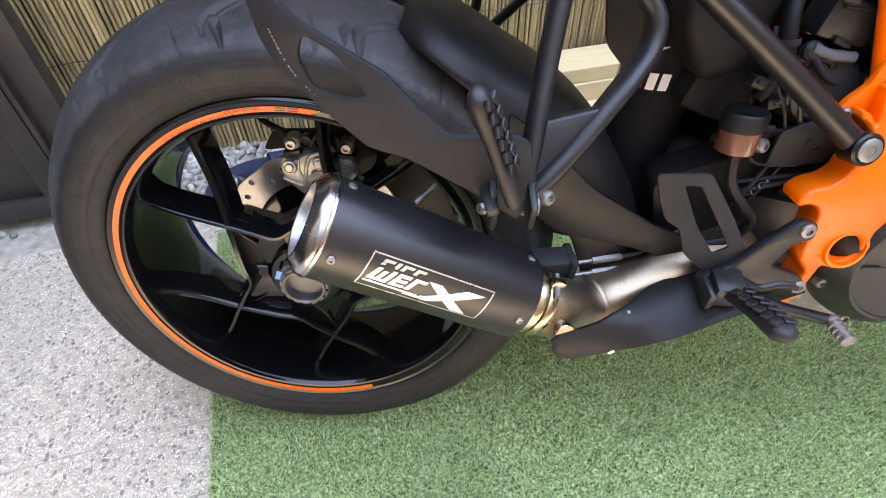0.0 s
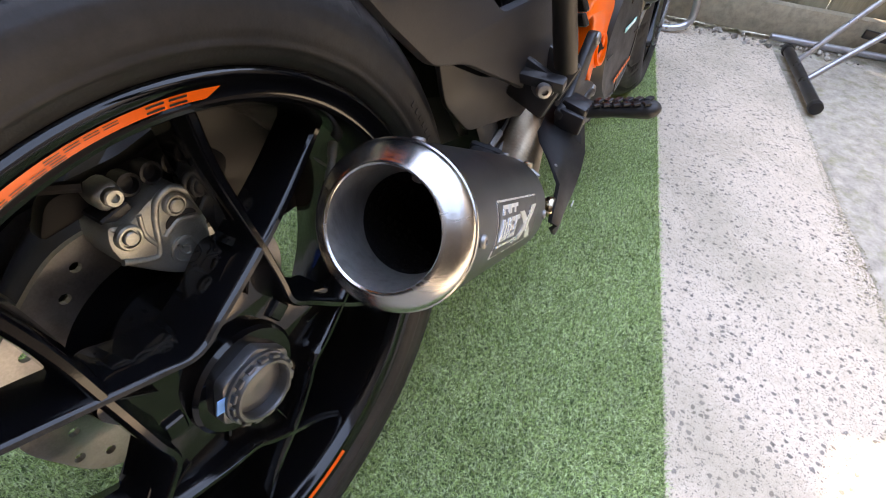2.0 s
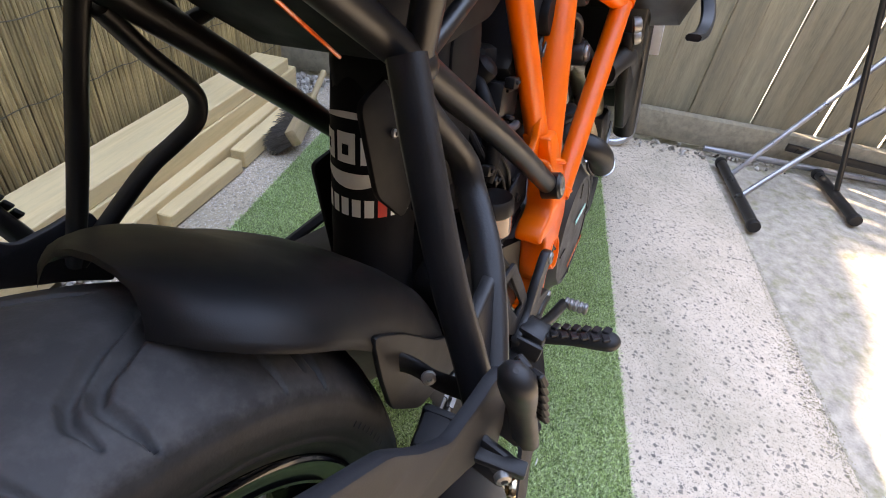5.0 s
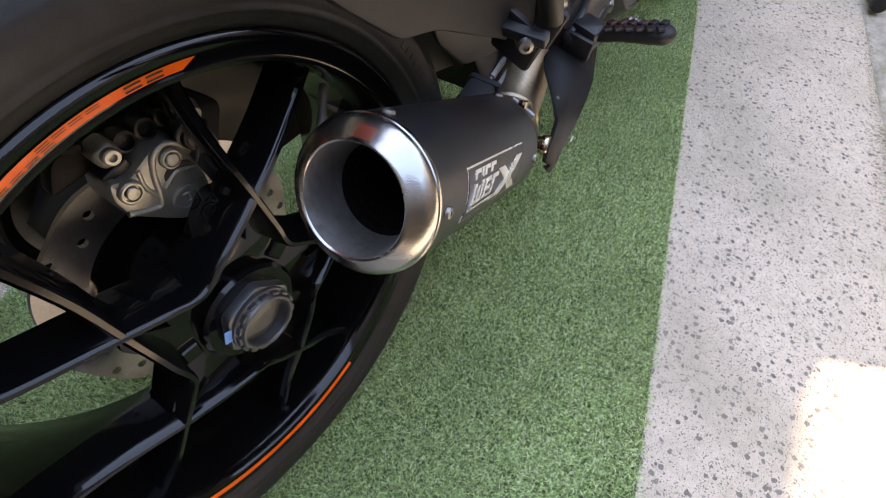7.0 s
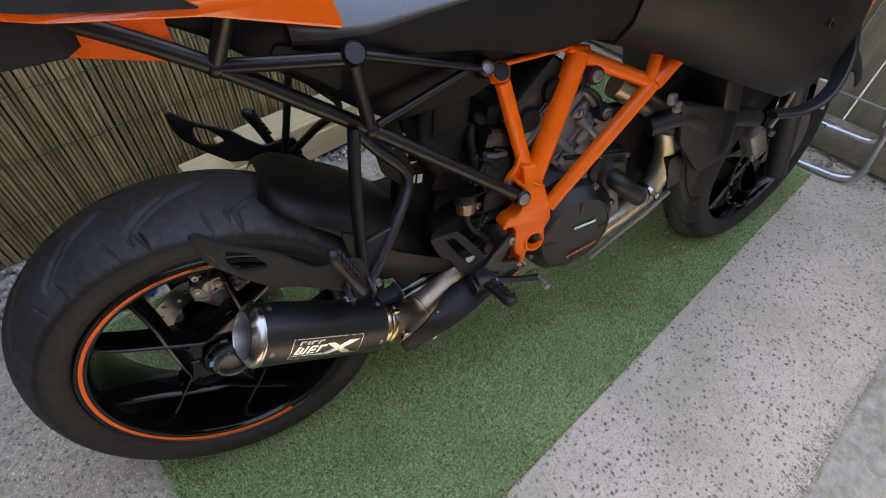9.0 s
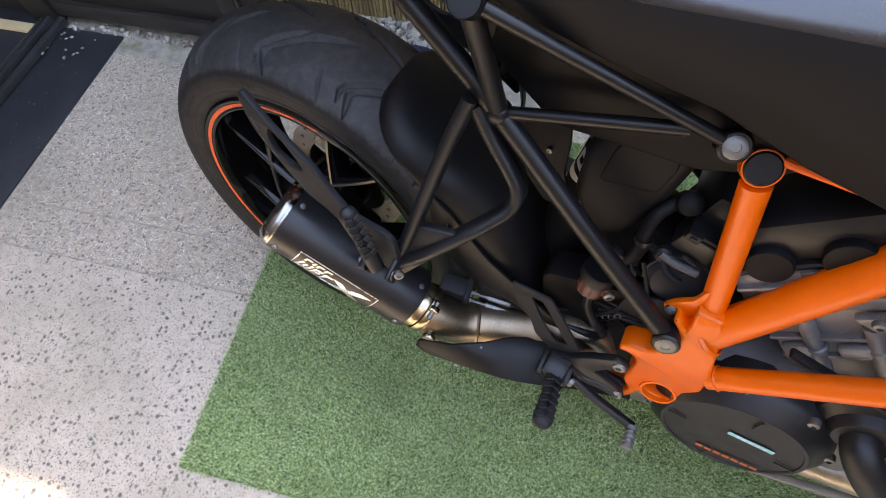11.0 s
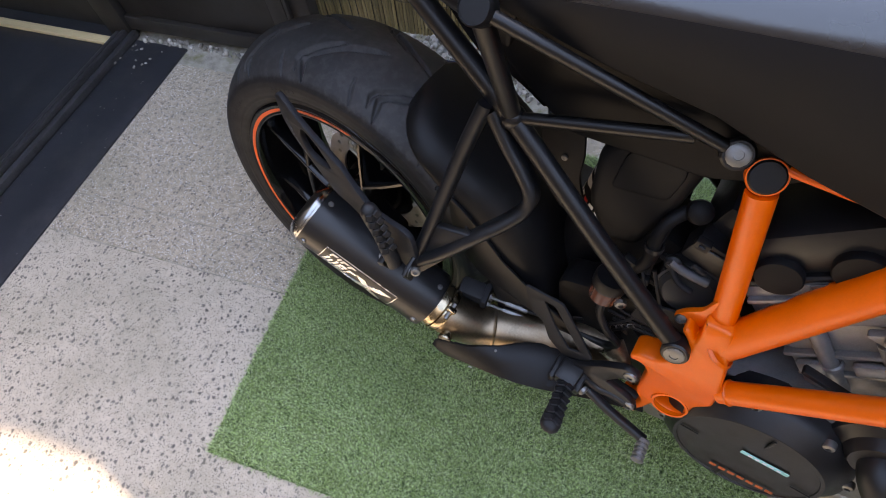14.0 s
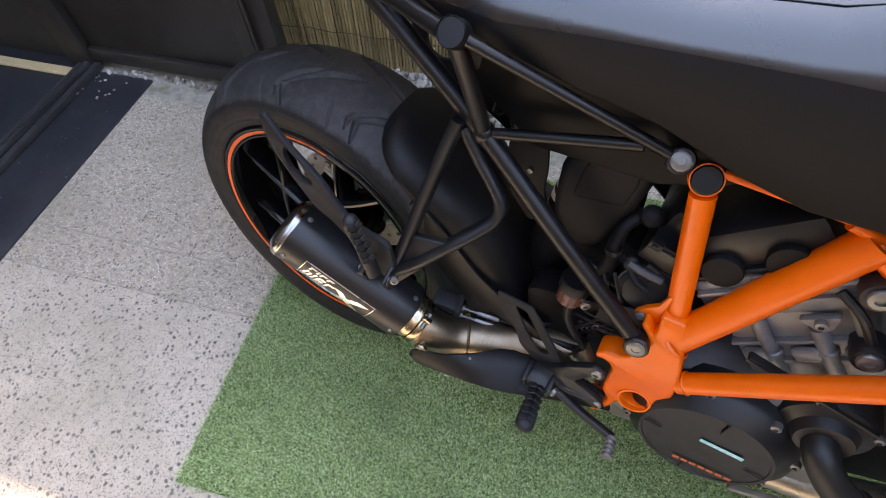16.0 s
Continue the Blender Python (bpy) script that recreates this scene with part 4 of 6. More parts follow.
for x, z, r in ((-0.008, 0.127, 0.0088), (0.027, 0.131, 0.0080), (0.057, 0.117, 0.0085)):
    part("boss", lathe([(r, -0.002), (r, 0.003), (r * 0.88, 0.0042), (r * 0.74, 0.0042), (r * 0.70, 0.0020), (0, 0.0020)], (x, -0.0275 if x > 0.05 else -0.0300, z), (0, -1, 0), seg=24), ALLOY, caliper)
    part("caliper_bolt", lathe([(0.0050, 0.0), (0.0050, 0.0036), (0.0042, 0.0044), (0, 0.0046)], (x, -0.0280 if x > 0.05 else -0.0310, z), (0, -1, 0), seg=18), ALLOY, caliper)
part("round_mark", lathe([(0.0105, -0.001), (0.0105, 0.0016), (0.0088, 0.0022), (0.0082, 0.0006), (0.0, 0.0006)], (0.021, -0.0300, 0.095), (0, -1, 0), seg=28), ALLOY, caliper)
part("mark_bar", tube([(0.018, -0.0310, 0.101), (0.019, -0.0312, 0.092), (0.024, -0.0312, 0.090), (0.025, -0.0312, 0.096), (0.020, -0.0312, 0.098)], 0.0012, seg=8), ALLOY, caliper, sharp=60)
for pts, r in ((((0.008, 0.112), (0.012, 0.128), (0.018, 0.139), (0.028, 0.1425), (0.036, 0.138), (0.043, 0.124), (0.045, 0.112)), 0.0026), (((0.013, 0.112), (0.026, 0.118), (0.040, 0.112)), 0.0022), (((-0.018, 0.112), (-0.004, 0.104), (0.004, 0.102), (0.008, 0.112)), 0.0024), (((0.004, 0.136), (0.002, 0.122), (0.006, 0.110)), 0.0018)):
    part("rib", tube([(x, -0.0298, z) for x, z in pts], r, seg=8), ALLOY, caliper, sharp=60)
# flat black plate laid on the face in place of a cut recess
part("black_inset", plate(rounded([(0.017, 0.121), (0.026, 0.126), (0.038, 0.121), (0.040, 0.116), (0.027, 0.121), (0.015, 0.116)], 0.002), 0.001, xz(-0.0302)), BLACK_CAST, caliper)
for x in (0.012, 0.028, 0.044):
    part("pad_tunnel", lathe([(0.0080, -0.010), (0.0080, 0.008), (0.0060, 0.0085), (0.0055, 0.002), (0.0, 0.002)], (x, -0.010, 0.150), (0, -1, 0.1), seg=18), BLACK_CAST, caliper)
part("caliper_bracket", plate(rounded([(-0.045, 0.135), (-0.030, 0.158), (0.025, 0.158), (0.060, 0.166), (0.095, 0.125), (0.075, 0.090), (0.044, 0.086), (0.0, 0.138)], 0.008), 0.014, xz(0.004), bevel=0.002), INNER_PLASTIC, bike)
part("brake_hose", tube([(-0.01, -0.01, 0.16), (-0.05, 0.02, 0.175), (-0.02, 0.06, 0.20), (0.12, 0.08, 0.19), (0.3, 0.09, 0.12)], 0.004, seg=8), RUBBER, bike)
part("valve", lathe([(0.0045, 0), (0.0045, 0.012), (0.0035, 0.014), (0.0035, 0.026), (0.0045, 0.028), (0.0045, 0.038), (0.0, 0.039)], (0.168, -0.045, 0.112), (-0.75, -0.45, -0.5), seg=12), BOLT_STEEL, wheel, "chrome tyre valve")

# single-sided swingarm behind the wheel, and chain run
part("swingarm", loft([[(x, y0 + dy, z + dz) for dy, dz in ((-w, -h), (-w, h), (-w * 0.5, h * 1.2), (w, h), (w, -h), (-w * 0.5, -h * 1.2))]
                       for x, y0, z, w, h in ((-0.06, 0.125, 0.0, 0.02, 0.03), (0.0, 0.13, 0.0, 0.045, 0.062), (0.10, 0.135, 0.040, 0.035, 0.085), (0.25, 0.12, 0.050, 0.04, 0.080), (0.40, 0.06, 0.055, 0.09, 0.055), (0.56, 0.0, 0.06, 0.11, 0.05))]), BLACK_CAST, bike, "black single-sided swingarm")
chain_pts = [(0.0 + 0.08 * math.cos(radians(a)), 0.165, 0.08 * math.sin(radians(a))) for a in range(90, 271, 15)]
part("sprocket", lathe([(0.04, 0.0), (0.088, 0.0), (0.088, 0.006), (0.04, 0.006)], (0, 0.165, 0), (0, 1, 0), seg=44), DISC_STEEL, bike)
part("chain", sweep(smooth_path([(0.58, 0.165, 0.10), (0.3, 0.165, 0.09)] + chain_pts + [(0.3, 0.165, -0.03), (0.58, 0.165, 0.02)], 3), rect2d(0.014, 0.016)), BLACK_CAST, bike)

# silencer
SIL_C, SIL_D = Vector((0.0732, -0.1915, 0.1477)), Vector((0.8501, 0.1172, -0.5135)).normalized()
SIL_UP = (Vector((0, 0, 1)) - SIL_D * SIL_D.z).normalized()
SIL_OUT = SIL_D.cross(SIL_UP)


def sil(s, ang=0.0, r=0.0):
    """A point on the silencer: s along its axis, ang degrees from its top towards its right, r from its axis."""
    return SIL_C + SIL_D * s + (SIL_UP * math.cos(radians(ang)) + SIL_OUT * math.sin(radians(ang))) * r


def sil_r(s):
    return 0.0482 + (0.0466 - 0.0482) * max(0, s) / 0.20


silencer = part("silencer", lathe([(0.0470, -0.0150), (0.0483, -0.0135), (0.0482, 0.0), (0.0475, 0.09), (0.0466, 0.198), (0.0458, 0.2035), (0.0425, 0.2050), (0.0345, 0.2055)], SIL_C, SIL_D, seg=72), SLEEVE, bike, "matt black round silencer", 30)
part("end_cap", lathe([(0.0470, -0.0125), (0.0490, -0.0132), (0.0494, -0.0148), (0.0490, -0.0164), (0.0483, -0.0170), (0.0481, -0.0188), (0.0474, -0.0212), (0.0456, -0.0236), (0.0428, -0.0261), (0.0398, -0.0282), (0.0374, -0.0300), (0.0361, -0.0310),
                       (0.0352, -0.0312), (0.0345, -0.0308), (0.0340, -0.0300)], SIL_C, SIL_D, seg=88), STEEL, silencer, "brushed stainless outlet cone", 30)
part("funnel", lathe([(0.0341, -0.0301), (0.0328, -0.0242), (0.0316, -0.0160), (0.0308, -0.0050), (0.0304, 0.0040), (0.0314, 0.0045)], SIL_C, SIL_D, seg=72), FUNNEL_STEEL, silencer, "rough brushed inside of the outlet", 30)
core = part("core", lathe([(0.0313, 0.0040), (0.0308, 0.14), (0.0, 0.14)], SIL_C, SIL_D, seg=40), DARK_CORE, silencer, "sooty perforated core")
bm = bmesh.new()
for i in range(7):
    for k in range(26):
        p = sil(0.012 + i * 0.009, k * 360 / 26 + (i % 2) * 7, 0.0309)
        n = (sil(0, k * 360 / 26 + (i % 2) * 7, 0) - sil(0, k * 360 / 26 + (i % 2) * 7, 1)).normalized()
        lathe([(0.0022, 0), (0.0022, 0.0006), (0.0015, 0.0006)], p, n, bm, seg=6)
tagged(part("perforation", bm, DARK_CORE, core), kind="stuff")
bolt("baffle_bolt", sil(-0.003, 8, 0.0308), sil(0, 8, 0) - sil(0, 8, 1), 0.0042, 0.005, silencer)
for s in (-0.003, 0.192):
    for a in (-90, 0, 87, 180):
        bolt("screw", sil(s, a, sil_r(s) - 0.0004), sil(0, a, 1) - sil(0, a, 0), 0.0042, 0.0028, silencer, label="stainless button screw")


def on_sleeve(s, w, h=0.0):
    """A point of the flat of the badge, w metres round the sleeve from its right-hand middle line, downwards."""
    r = sil_r(s) + h
    return sil(s + 0.10 * w * -1, 84 + math.degrees(w / 0.0475), r)


def badge_piece(name, pts, h, material, parent, lift=0.0005, closed_outline=True):
    """A thin raised piece with straight edges in the badge's own plan (along, round), bent to the sleeve."""
    fine = []
    n = len(pts)
    for i in range(n):
        (a, b), (c, d) = pts[i], pts[(i + 1) % n]
        steps = max(1, int(math.hypot(c - a, d - b) / 0.004))
        fine += [(a + (c - a) * k / steps, b + (d - b) * k / steps) for k in range(steps)]
    bm = bmesh.new()
    top = [bm.verts.new(on_sleeve(s, w, h + lift)) for s, w in fine]
    low = [bm.verts.new(on_sleeve(s, w, h - 0.0006)) for s, w in fine]
    bmesh.ops.triangle_fill(bm, use_beauty=True, edges=[bm.edges.new((top[i], top[(i + 1) % len(top)])) for i in range(len(top))])
    for i in range(len(top)):
        j = (i + 1) % len(top)
        bm.faces.new((top[i], top[j], low[j], low[i]))
    return part(name, bm, material, parent, sharp=30)


# badge in its own plan: s from 0.028 to 0.128 along, w from -0.018 to 0.018 round
def bent_sheet(s0, s1, w0, w1, h, r=0.003):
    bm = bmesh.new()
    ns, nw = 12, 10
    grid = [[bm.verts.new(on_sleeve(s0 + (s1 - s0) * i / ns, w0 + (w1 - w0) * j / nw, h)) for j in range(nw + 1)] for i in range(ns + 1)]
    for i in range(ns):
        for j in range(nw):
            bm.faces.new((grid[i][j], grid[i + 1][j], grid[i + 1][j + 1], grid[i][j + 1]))
    ext = bmesh.ops.extrude_face_region(bm, geom=bm.faces[:])
    for v in [g for g in ext["geom"] if isinstance(g, bmesh.types.BMVert)]:
        v.co -= (v.co - SIL_C - SIL_D * (v.co - SIL_C).dot(SIL_D)).normalized() * 0.0008
    return bm


BS0, BS1, BW0, BW1 = 0.026, 0.150, -0.0178, 0.0178
badge = part("badge", bent_sheet(BS0, BS1, BW0, BW1, 0.0006), BADGE_SILVER, silencer, "black and silver maker's badge")
part("badge_field", bent_sheet(BS0 + 0.0013, BS1 - 0.0013, BW0 + 0.0013, BW1 - 0.0013, 0.0010), BLACK_PRINT, badge)
SLANT = -0.45


def badge_bar(s0, s1, w0, w1, name="lettering_bar"):
    """A slanted bar of the badge's print, between two lines along it and two round it."""
    badge_piece(name, [(BS0 + s0 + SLANT * w0, w0), (BS0 + s1 + SLANT * w0, w0), (BS0 + s1 + SLANT * w1, w1), (BS0 + s0 + SLANT * w1, w1)], 0.0011, BADGE_SILVER, badge)


for a, w in ((0.006, 0.0100), (0.0185, 0.0034), (0.0245, 0.0100), (0.0370, 0.0095)):
    badge_bar(a, a + 0.0036, -0.0143, -0.0085)
    if w > 0.005:
        badge_bar(a + 0.0036, a + w, -0.0143, -0.0118)
for a0, a1, w0, w1 in ((0.0075, 0.0118, -0.0060, 0.0070), (0.0145, 0.0185, -0.0040, 0.0070), (0.0215, 0.0255, -0.0060, 0.0070), (0.0118, 0.0215, 0.0045, 0.0070), (0.0285, 0.0325, -0.0060, 0.0070), (0.0325, 0.0405, -0.0060, -0.0030),
                       (0.0325, 0.0405, -0.0005, 0.0022), (0.0325, 0.0420, 0.0045, 0.0070), (0.0440, 0.0482, -0.0060, 0.0070), (0.0482, 0.0560, -0.0060, -0.0032)):
    badge_bar(a0, a1, w0, w1)
badge_piece("logo_stroke", [(BS0 + 0.058, -0.0075), (BS0 + 0.072, -0.0075), (BS0 + 0.110, 0.0148), (BS0 + 0.094, 0.0148)], 0.0012, BADGE_SILVER, badge)
badge_piece("logo_stroke", [(BS0 + 0.098, -0.0100), (BS0 + 0.117, -0.0100), (BS0 + 0.068, 0.0125), (BS0 + 0.040, 0.0125), (BS0 + 0.062, 0.0085)], 0.0014, BADGE_SILVER, badge)
badge_piece("logo_stroke", [(BS0 + 0.0035, 0.0090), (BS0 + 0.056, 0.0090), (BS0 + 0.050, 0.0112), (BS0 + 0.003, 0.0106)], 0.0011, BADGE_SILVER, badge)

# link pipe, clamps, exhaust valve
pipe_path = smooth_path([sil(0.200), sil(0.225), sil(0.250), (0.318, -0.1450, -0.002), (0.350, -0.127, -0.008), (0.390, -0.113, -0.004), (0.430, -0.101, 0.008), (0.47, -0.088, 0.020), (0.53, -0.07, 0.03)], 8)
pipe_wide = [1.0 + 0.10 * min(1, max(0, (p.x - 0.330) / 0.06)) ** 0.8 for p in pipe_path]
pipe = part("link_pipe", sweep(pipe_path, ring2d(0.0345, 40), scales=pipe_wide), HOT_STEEL, bike, "heat-tinted steel link pipe", 60)
part("collar", lathe([(0.0345, -0.002), (0.0372, 0.0), (0.0372, 0.006), (0.0380, 0.008), (0.0380, 0.013), (0.0362, 0.015), (0.0345, 0.017)], sil(0.2055), SIL_D, seg=44), COLLAR_STEEL, pipe, "straw-coloured steel collar", 30)
part("clamp", lathe([(0.0350, -0.0055), (0.0384, -0.0055), (0.0392, -0.003), (0.0392, 0.003), (0.0384, 0.0055), (0.0350, 0.0055)], sil(0.2265), SIL_D, seg=44), COLLAR_STEEL, pipe, "band clamp round the joint", 30)
part("clamp_lug", block((0.010, 0.008, 0.014), Matrix.Translation(sil(0.2265, 22, 0.0425)) @ basis(SIL_D).to_4x4(), bevel=0.0015), COLLAR_STEEL, pipe)
part("clamp_screw", tube([sil(0.2265, 6, 0.0430), sil(0.2265, 42, 0.0430)], 0.0030, seg=10), BOLT_STEEL, pipe)
STUB_AT, STUB_AX = sil(0.250, 84, 0.0300), sil(0.250, 84, 1.0) - sil(0.250, 84, 0.0)
stub = part("stub", lathe([(0.0085, 0), (0.0085, 0.008), (0.0102, 0.009), (0.0106, 0.011), (0.0106, 0.015), (0.0096, 0.0165), (0.0, 0.0165)], STUB_AT, STUB_AX, seg=28), COLLAR_STEEL, pipe, "plugged sensor boss")
for v, d in ((pipe_path[29], (0.87, 0.46, -0.12)), (pipe_path[37], (0.90, 0.38, 0.16))):
    part("weld_ring", lathe([(0.0350, -0.003), (0.0372, 0), (0.0350, 0.003)], v, d, seg=40), HOT_STEEL, pipe)
actuator = part("valve_housing", block((0.044, 0.030, 0.026), pose(0.292, -0.120, 0.046, 10, 4, 10), bevel=0.006), DULL_PLASTIC, bike, "grey-black exhaust valve housing")
part("housing_flange", block((0.010, 0.036, 0.034), pose(0.313, -0.1165, 0.042, 10, 4, 10), bevel=0.004), DULL_PLASTIC, actuator)
for dz, dy in ((0.0, 0.0), (-0.0130, -0.006)):
    a, b = Vector((0.312, -0.1125 + dy, 0.037 + dz)), Vector((0.384, -0.1025 + dy, 0.0402 + dz))
    part("cable_sleeve", tube([a, a.lerp(b, 0.95)], 0.0026, seg=10), BOLT_STEEL, bike, "bare metal cable end")
    part("lock_nut", lathe([(0.0, 0), (0.0052, 0), (0.0052, 0.005), (0.0, 0.005)], a.lerp(b, 0.06), b - a, seg=6), BOLT_STEEL, bike)
    part("adjuster", lathe([(0.0, 0), (0.0044, 0), (0.0044, 0.034), (0.0030, 0.036), (0.0, 0.036)], a.lerp(b, 0.44), b - a, seg=6), BOLT_STEEL, bike)
    part("control_cable", tube([a.lerp(b, 0.9), b + Vector((0.02, 0.003, 0.004)), (0.45, -0.085, 0.065 + dz), (0.52, -0.06, 0.11)], 0.0026, seg=8), RUBBER, bike)
shield = []
for up, low in (((0.2800, -0.2125, 0.016), (0.2815, -0.2140, 0.006)), ((0.2860, -0.2110, 0.022), (0.2890, -0.2150, -0.006)), ((0.303, -0.2070, 0.025), (0.306, -0.2130, -0.010)), ((0.330, -0.1990, 0.028), (0.335, -0.2075, -0.010)),
                ((0.368, -0.1740, 0.027), (0.380, -0.2020, -0.006)), ((0.400, -0.1480, 0.030), (0.415, -0.1960, -0.002)), ((0.432, -0.1310, 0.030), (0.445, -0.1890, 0.004)), ((0.50, -0.128, 0.040), (0.52, -0.160, 0.006)), ((0.575, -0.130, 0.030), (0.585, -0.140, 0.010))):
    a, b = Vector(up), Vector(low)
    m = a.lerp(b, 0.5) + Vector((0, -0.005, 0.002))
    shield.append([a, m, b, b + Vector((0, 0.004, 0.001)), m + Vector((0, 0.004, 0)), a + Vector((0, 0.004, -0.001))])
part("exhaust_shield", loft(shield), BLACK_PLASTIC, bike, "matt black exhaust shield with a pale scratch", 50)
part("scratch", block((0.007, 0.0012, 0.003), pose(0.345, -0.2120, -0.002, 0, -35), bevel=0.0004, seg=1), WHITE_PRINT, bike, "pale scratch")
bolt("bolt", (0.368, -0.1790, 0.0235), (0, -0.7, 0.7), 0.0022, 0.0015, bike)

# rear hugger with its side wings
rings = []
for k in range(31):
    a = 65 - k * 73 / 30
    wide = 0.106 * (1 - (1 - min(1, (k + 0.6) / 6.5)) ** 2.2) ** 0.5 + 0.010 * max(0, k / 30 - 0.4)
    base = float(np.interp(-a, (-68, -46, -27, -10, 8), (0.338, 0.352, 0.388, 0.412, 0.430)))
    edge = float(np.interp(-a, (-68, -20, 8), (0.315, 0.318, 0.350)))
    half = [1.0, 0.985, 0.95, 0.88, 0.68, 0.38]
    sec = [(-wide * f, base + 0.004 - 0.012 * f * f - (base - 0.008 - edge) * f ** 9) for f in half] + [(0.0, base + 0.004)] + [(wide * f, base + 0.004 - 0.012 * f * f - (base - 0.008 - edge) * f ** 9) for f in half[::-1]]
    sec = sec + [(y * 0.985, r - 0.004) for y, r in sec[::-1]]
    rings.append([Vector((r * math.cos(radians(a)), y, r * math.sin(radians(a)))) for y, r in sec])
hugger = part("rear_hugger", loft(rings), BLACK_PLASTIC, bike, "satin black rear hugger", 50)
wing = [(0.036, 0.345), (0.040, 0.314), (0.048, 0.294), (0.063, 0.276), (0.079, 0.258), (0.112, 0.226), (0.142, 0.218), (0.205, 0.182), (0.236, 0.160), (0.250, 0.196), (0.242, 0.234), (0.226, 0.240), (0.210, 0.238), (0.178, 0.238), (0.152, 0.262), (0.132, 0.286), (0.100, 0.305), (0.074, 0.322), (0.046, 0.350)]
slot = [(0.073, 0.314), (0.067, 0.298), (0.075, 0.276), (0.097, 0.267), (0.115, 0.270), (0.110, 0.280), (0.094, 0.301)]
for side in (-1, 1):
    bm = plate(rounded(wing, 0.007), 0.009, xz(0.0), holes=[rounded(slot, 0.006)], bevel=0.0025)
    for v in bm.verts:
        v.co.y = side * (0.180 + 0.10 * (v.co.x - 0.06) - v.co.y)
    part("wing", bm, DULL_PLASTIC, hugger, "dusty black plastic wing with a slot and scuffed edge", 40)
    part("strut", sweep(smooth_path([(0.240, side * 0.190, 0.196), (0.256, side * 0.168, 0.178), (0.266, side * 0.140, 0.164), (0.270, side * 0.118, 0.164), (0.262, side * 0.102, 0.172)], 5), rect2d(0.006, 0.018, 0.3), up=(0, 0, 1)), BLACK_PLASTIC, hugger, sharp=50)
    bolt("screw", (0.261, side * 0.136, 0.170), (-0.75, side * 0.5, 0.4), 0.006, 0.003, hugger)
SCUFF = surface("white_scuffed_plastic", (0.10, 0.10, 0.10), 0.9, var=0.5, scale=200, fine=900, bump=0.6)
scuff_line = smooth_path([(0.050, -0.1838, 0.318), (0.056, -0.1848, 0.300), (0.064, -0.1856, 0.284), (0.076, -0.1868, 0.270)], 7)
g = random.Random(31)
for k, p in enumerate(scuff_line[:-1]):
    if g.random() < 0.85:
        q = scuff_line[k + 1]
        part("scuff", tube([p.lerp(q, g.uniform(0, 0.3)), p.lerp(q, g.uniform(0.6, 1.0))], g.uniform(0.0003, 0.0007), seg=5), SCUFF, hugger, "whitened scrape on the edge")
side_plate("hugger_arm", [(0.235, 0.222), (0.272, 0.194), (0.33, 0.135), (0.40, 0.090), (0.47, 0.055), (0.455, 0.030), (0.388, 0.055), (0.292, 0.082), (0.250, 0.128), (0.240, 0.175)], -0.106, 0.006, BLACK_PLASTIC, hugger, r=0.012, bevel=0.002)
side_plate("inner_guard", [(0.268, 0.170), (0.335, 0.140), (0.350, 0.085), (0.305, 0.062), (0.275, 0.11)], -0.092, 0.004, INNER_PLASTIC, hugger, r=0.012, bevel=0.001)

# subframe
S0, J1, J2, KN, SB = (0.563, -0.133, 0.190), (0.310, -0.104, 0.383), (0.135, -0.092, 0.508), (0.288, -0.150, 0.512), (0.510, -0.084, 0.423)
subframe = part("subframe", tube([S0, (0.436, -0.122, 0.289), J1, (0.22, -0.096, 0.447), J2, (0.02, -0.085, 0.575), (-0.10, -0.075, 0.625)], 0.0112, seg=18), BLACK_TUBE, bike, "satin black welded tube subframe", 60)
for a, b, r in ((J1, (0.288, -0.143, 0.50), 0.0098), (KN, SB, 0.0062), (J1, (0.474, -0.091, 0.429), 0.0066), (J2, (0.283, -0.143, 0.505), 0.0095), (J2, (0.165, -0.115, 0.575), 0.0105)):
    part("brace", tube([a, b], r, seg=16), BLACK_TUBE, subframe, sharp=60)
    part("brace", tube(mirrored([a, b]), r, seg=12), BLACK_TUBE, subframe, sharp=60)
part("rail", tube(mirrored([S0, J1, J2, (-0.10, -0.075, 0.625)]), 0.0135, seg=12), BLACK_TUBE, subframe, sharp=60)
for p, r in ((J1, 0.0140), (J2, 0.0138)):
    bm = bmesh.new()
    bmesh.ops.create_uvsphere(bm, u_segments=16, v_segments=10, radius=r, matrix=pose(*p))
    part("weld_node", bm, BLACK_TUBE, subframe, sharp=180)
part("end_boss", lathe([(0.0125, -0.014), (0.0142, -0.011), (0.0142, 0.009), (0.0132, 0.011), (0.0125, 0.009), (0.0, 0.009)], KN, (0.05, -0.85, 0.5), seg=28), BLACK_TUBE, subframe)
for p, ax, r in ((SB, (0.1, -0.86, 0.5), 0.0140), (S0, (0.05, -0.95, 0.2), 0.0155)):
    v = Vector(p) + Vector(ax).normalized() * (0.0125 if p is S0 else 0.007)
    part("tube_eye", lathe([(0.0, -0.022), (r, -0.02), (r, 0.0), (r - 0.002, 0.002), (0, 0.002)], v, ax, seg=24), BLACK_TUBE, subframe)
    b = bolt("frame_bolt", v + Vector(ax).normalized() * 0.002, ax, 0.0115 if p is S0 else 0.0104, 0.0022, subframe, label="large zinc torx bolt")

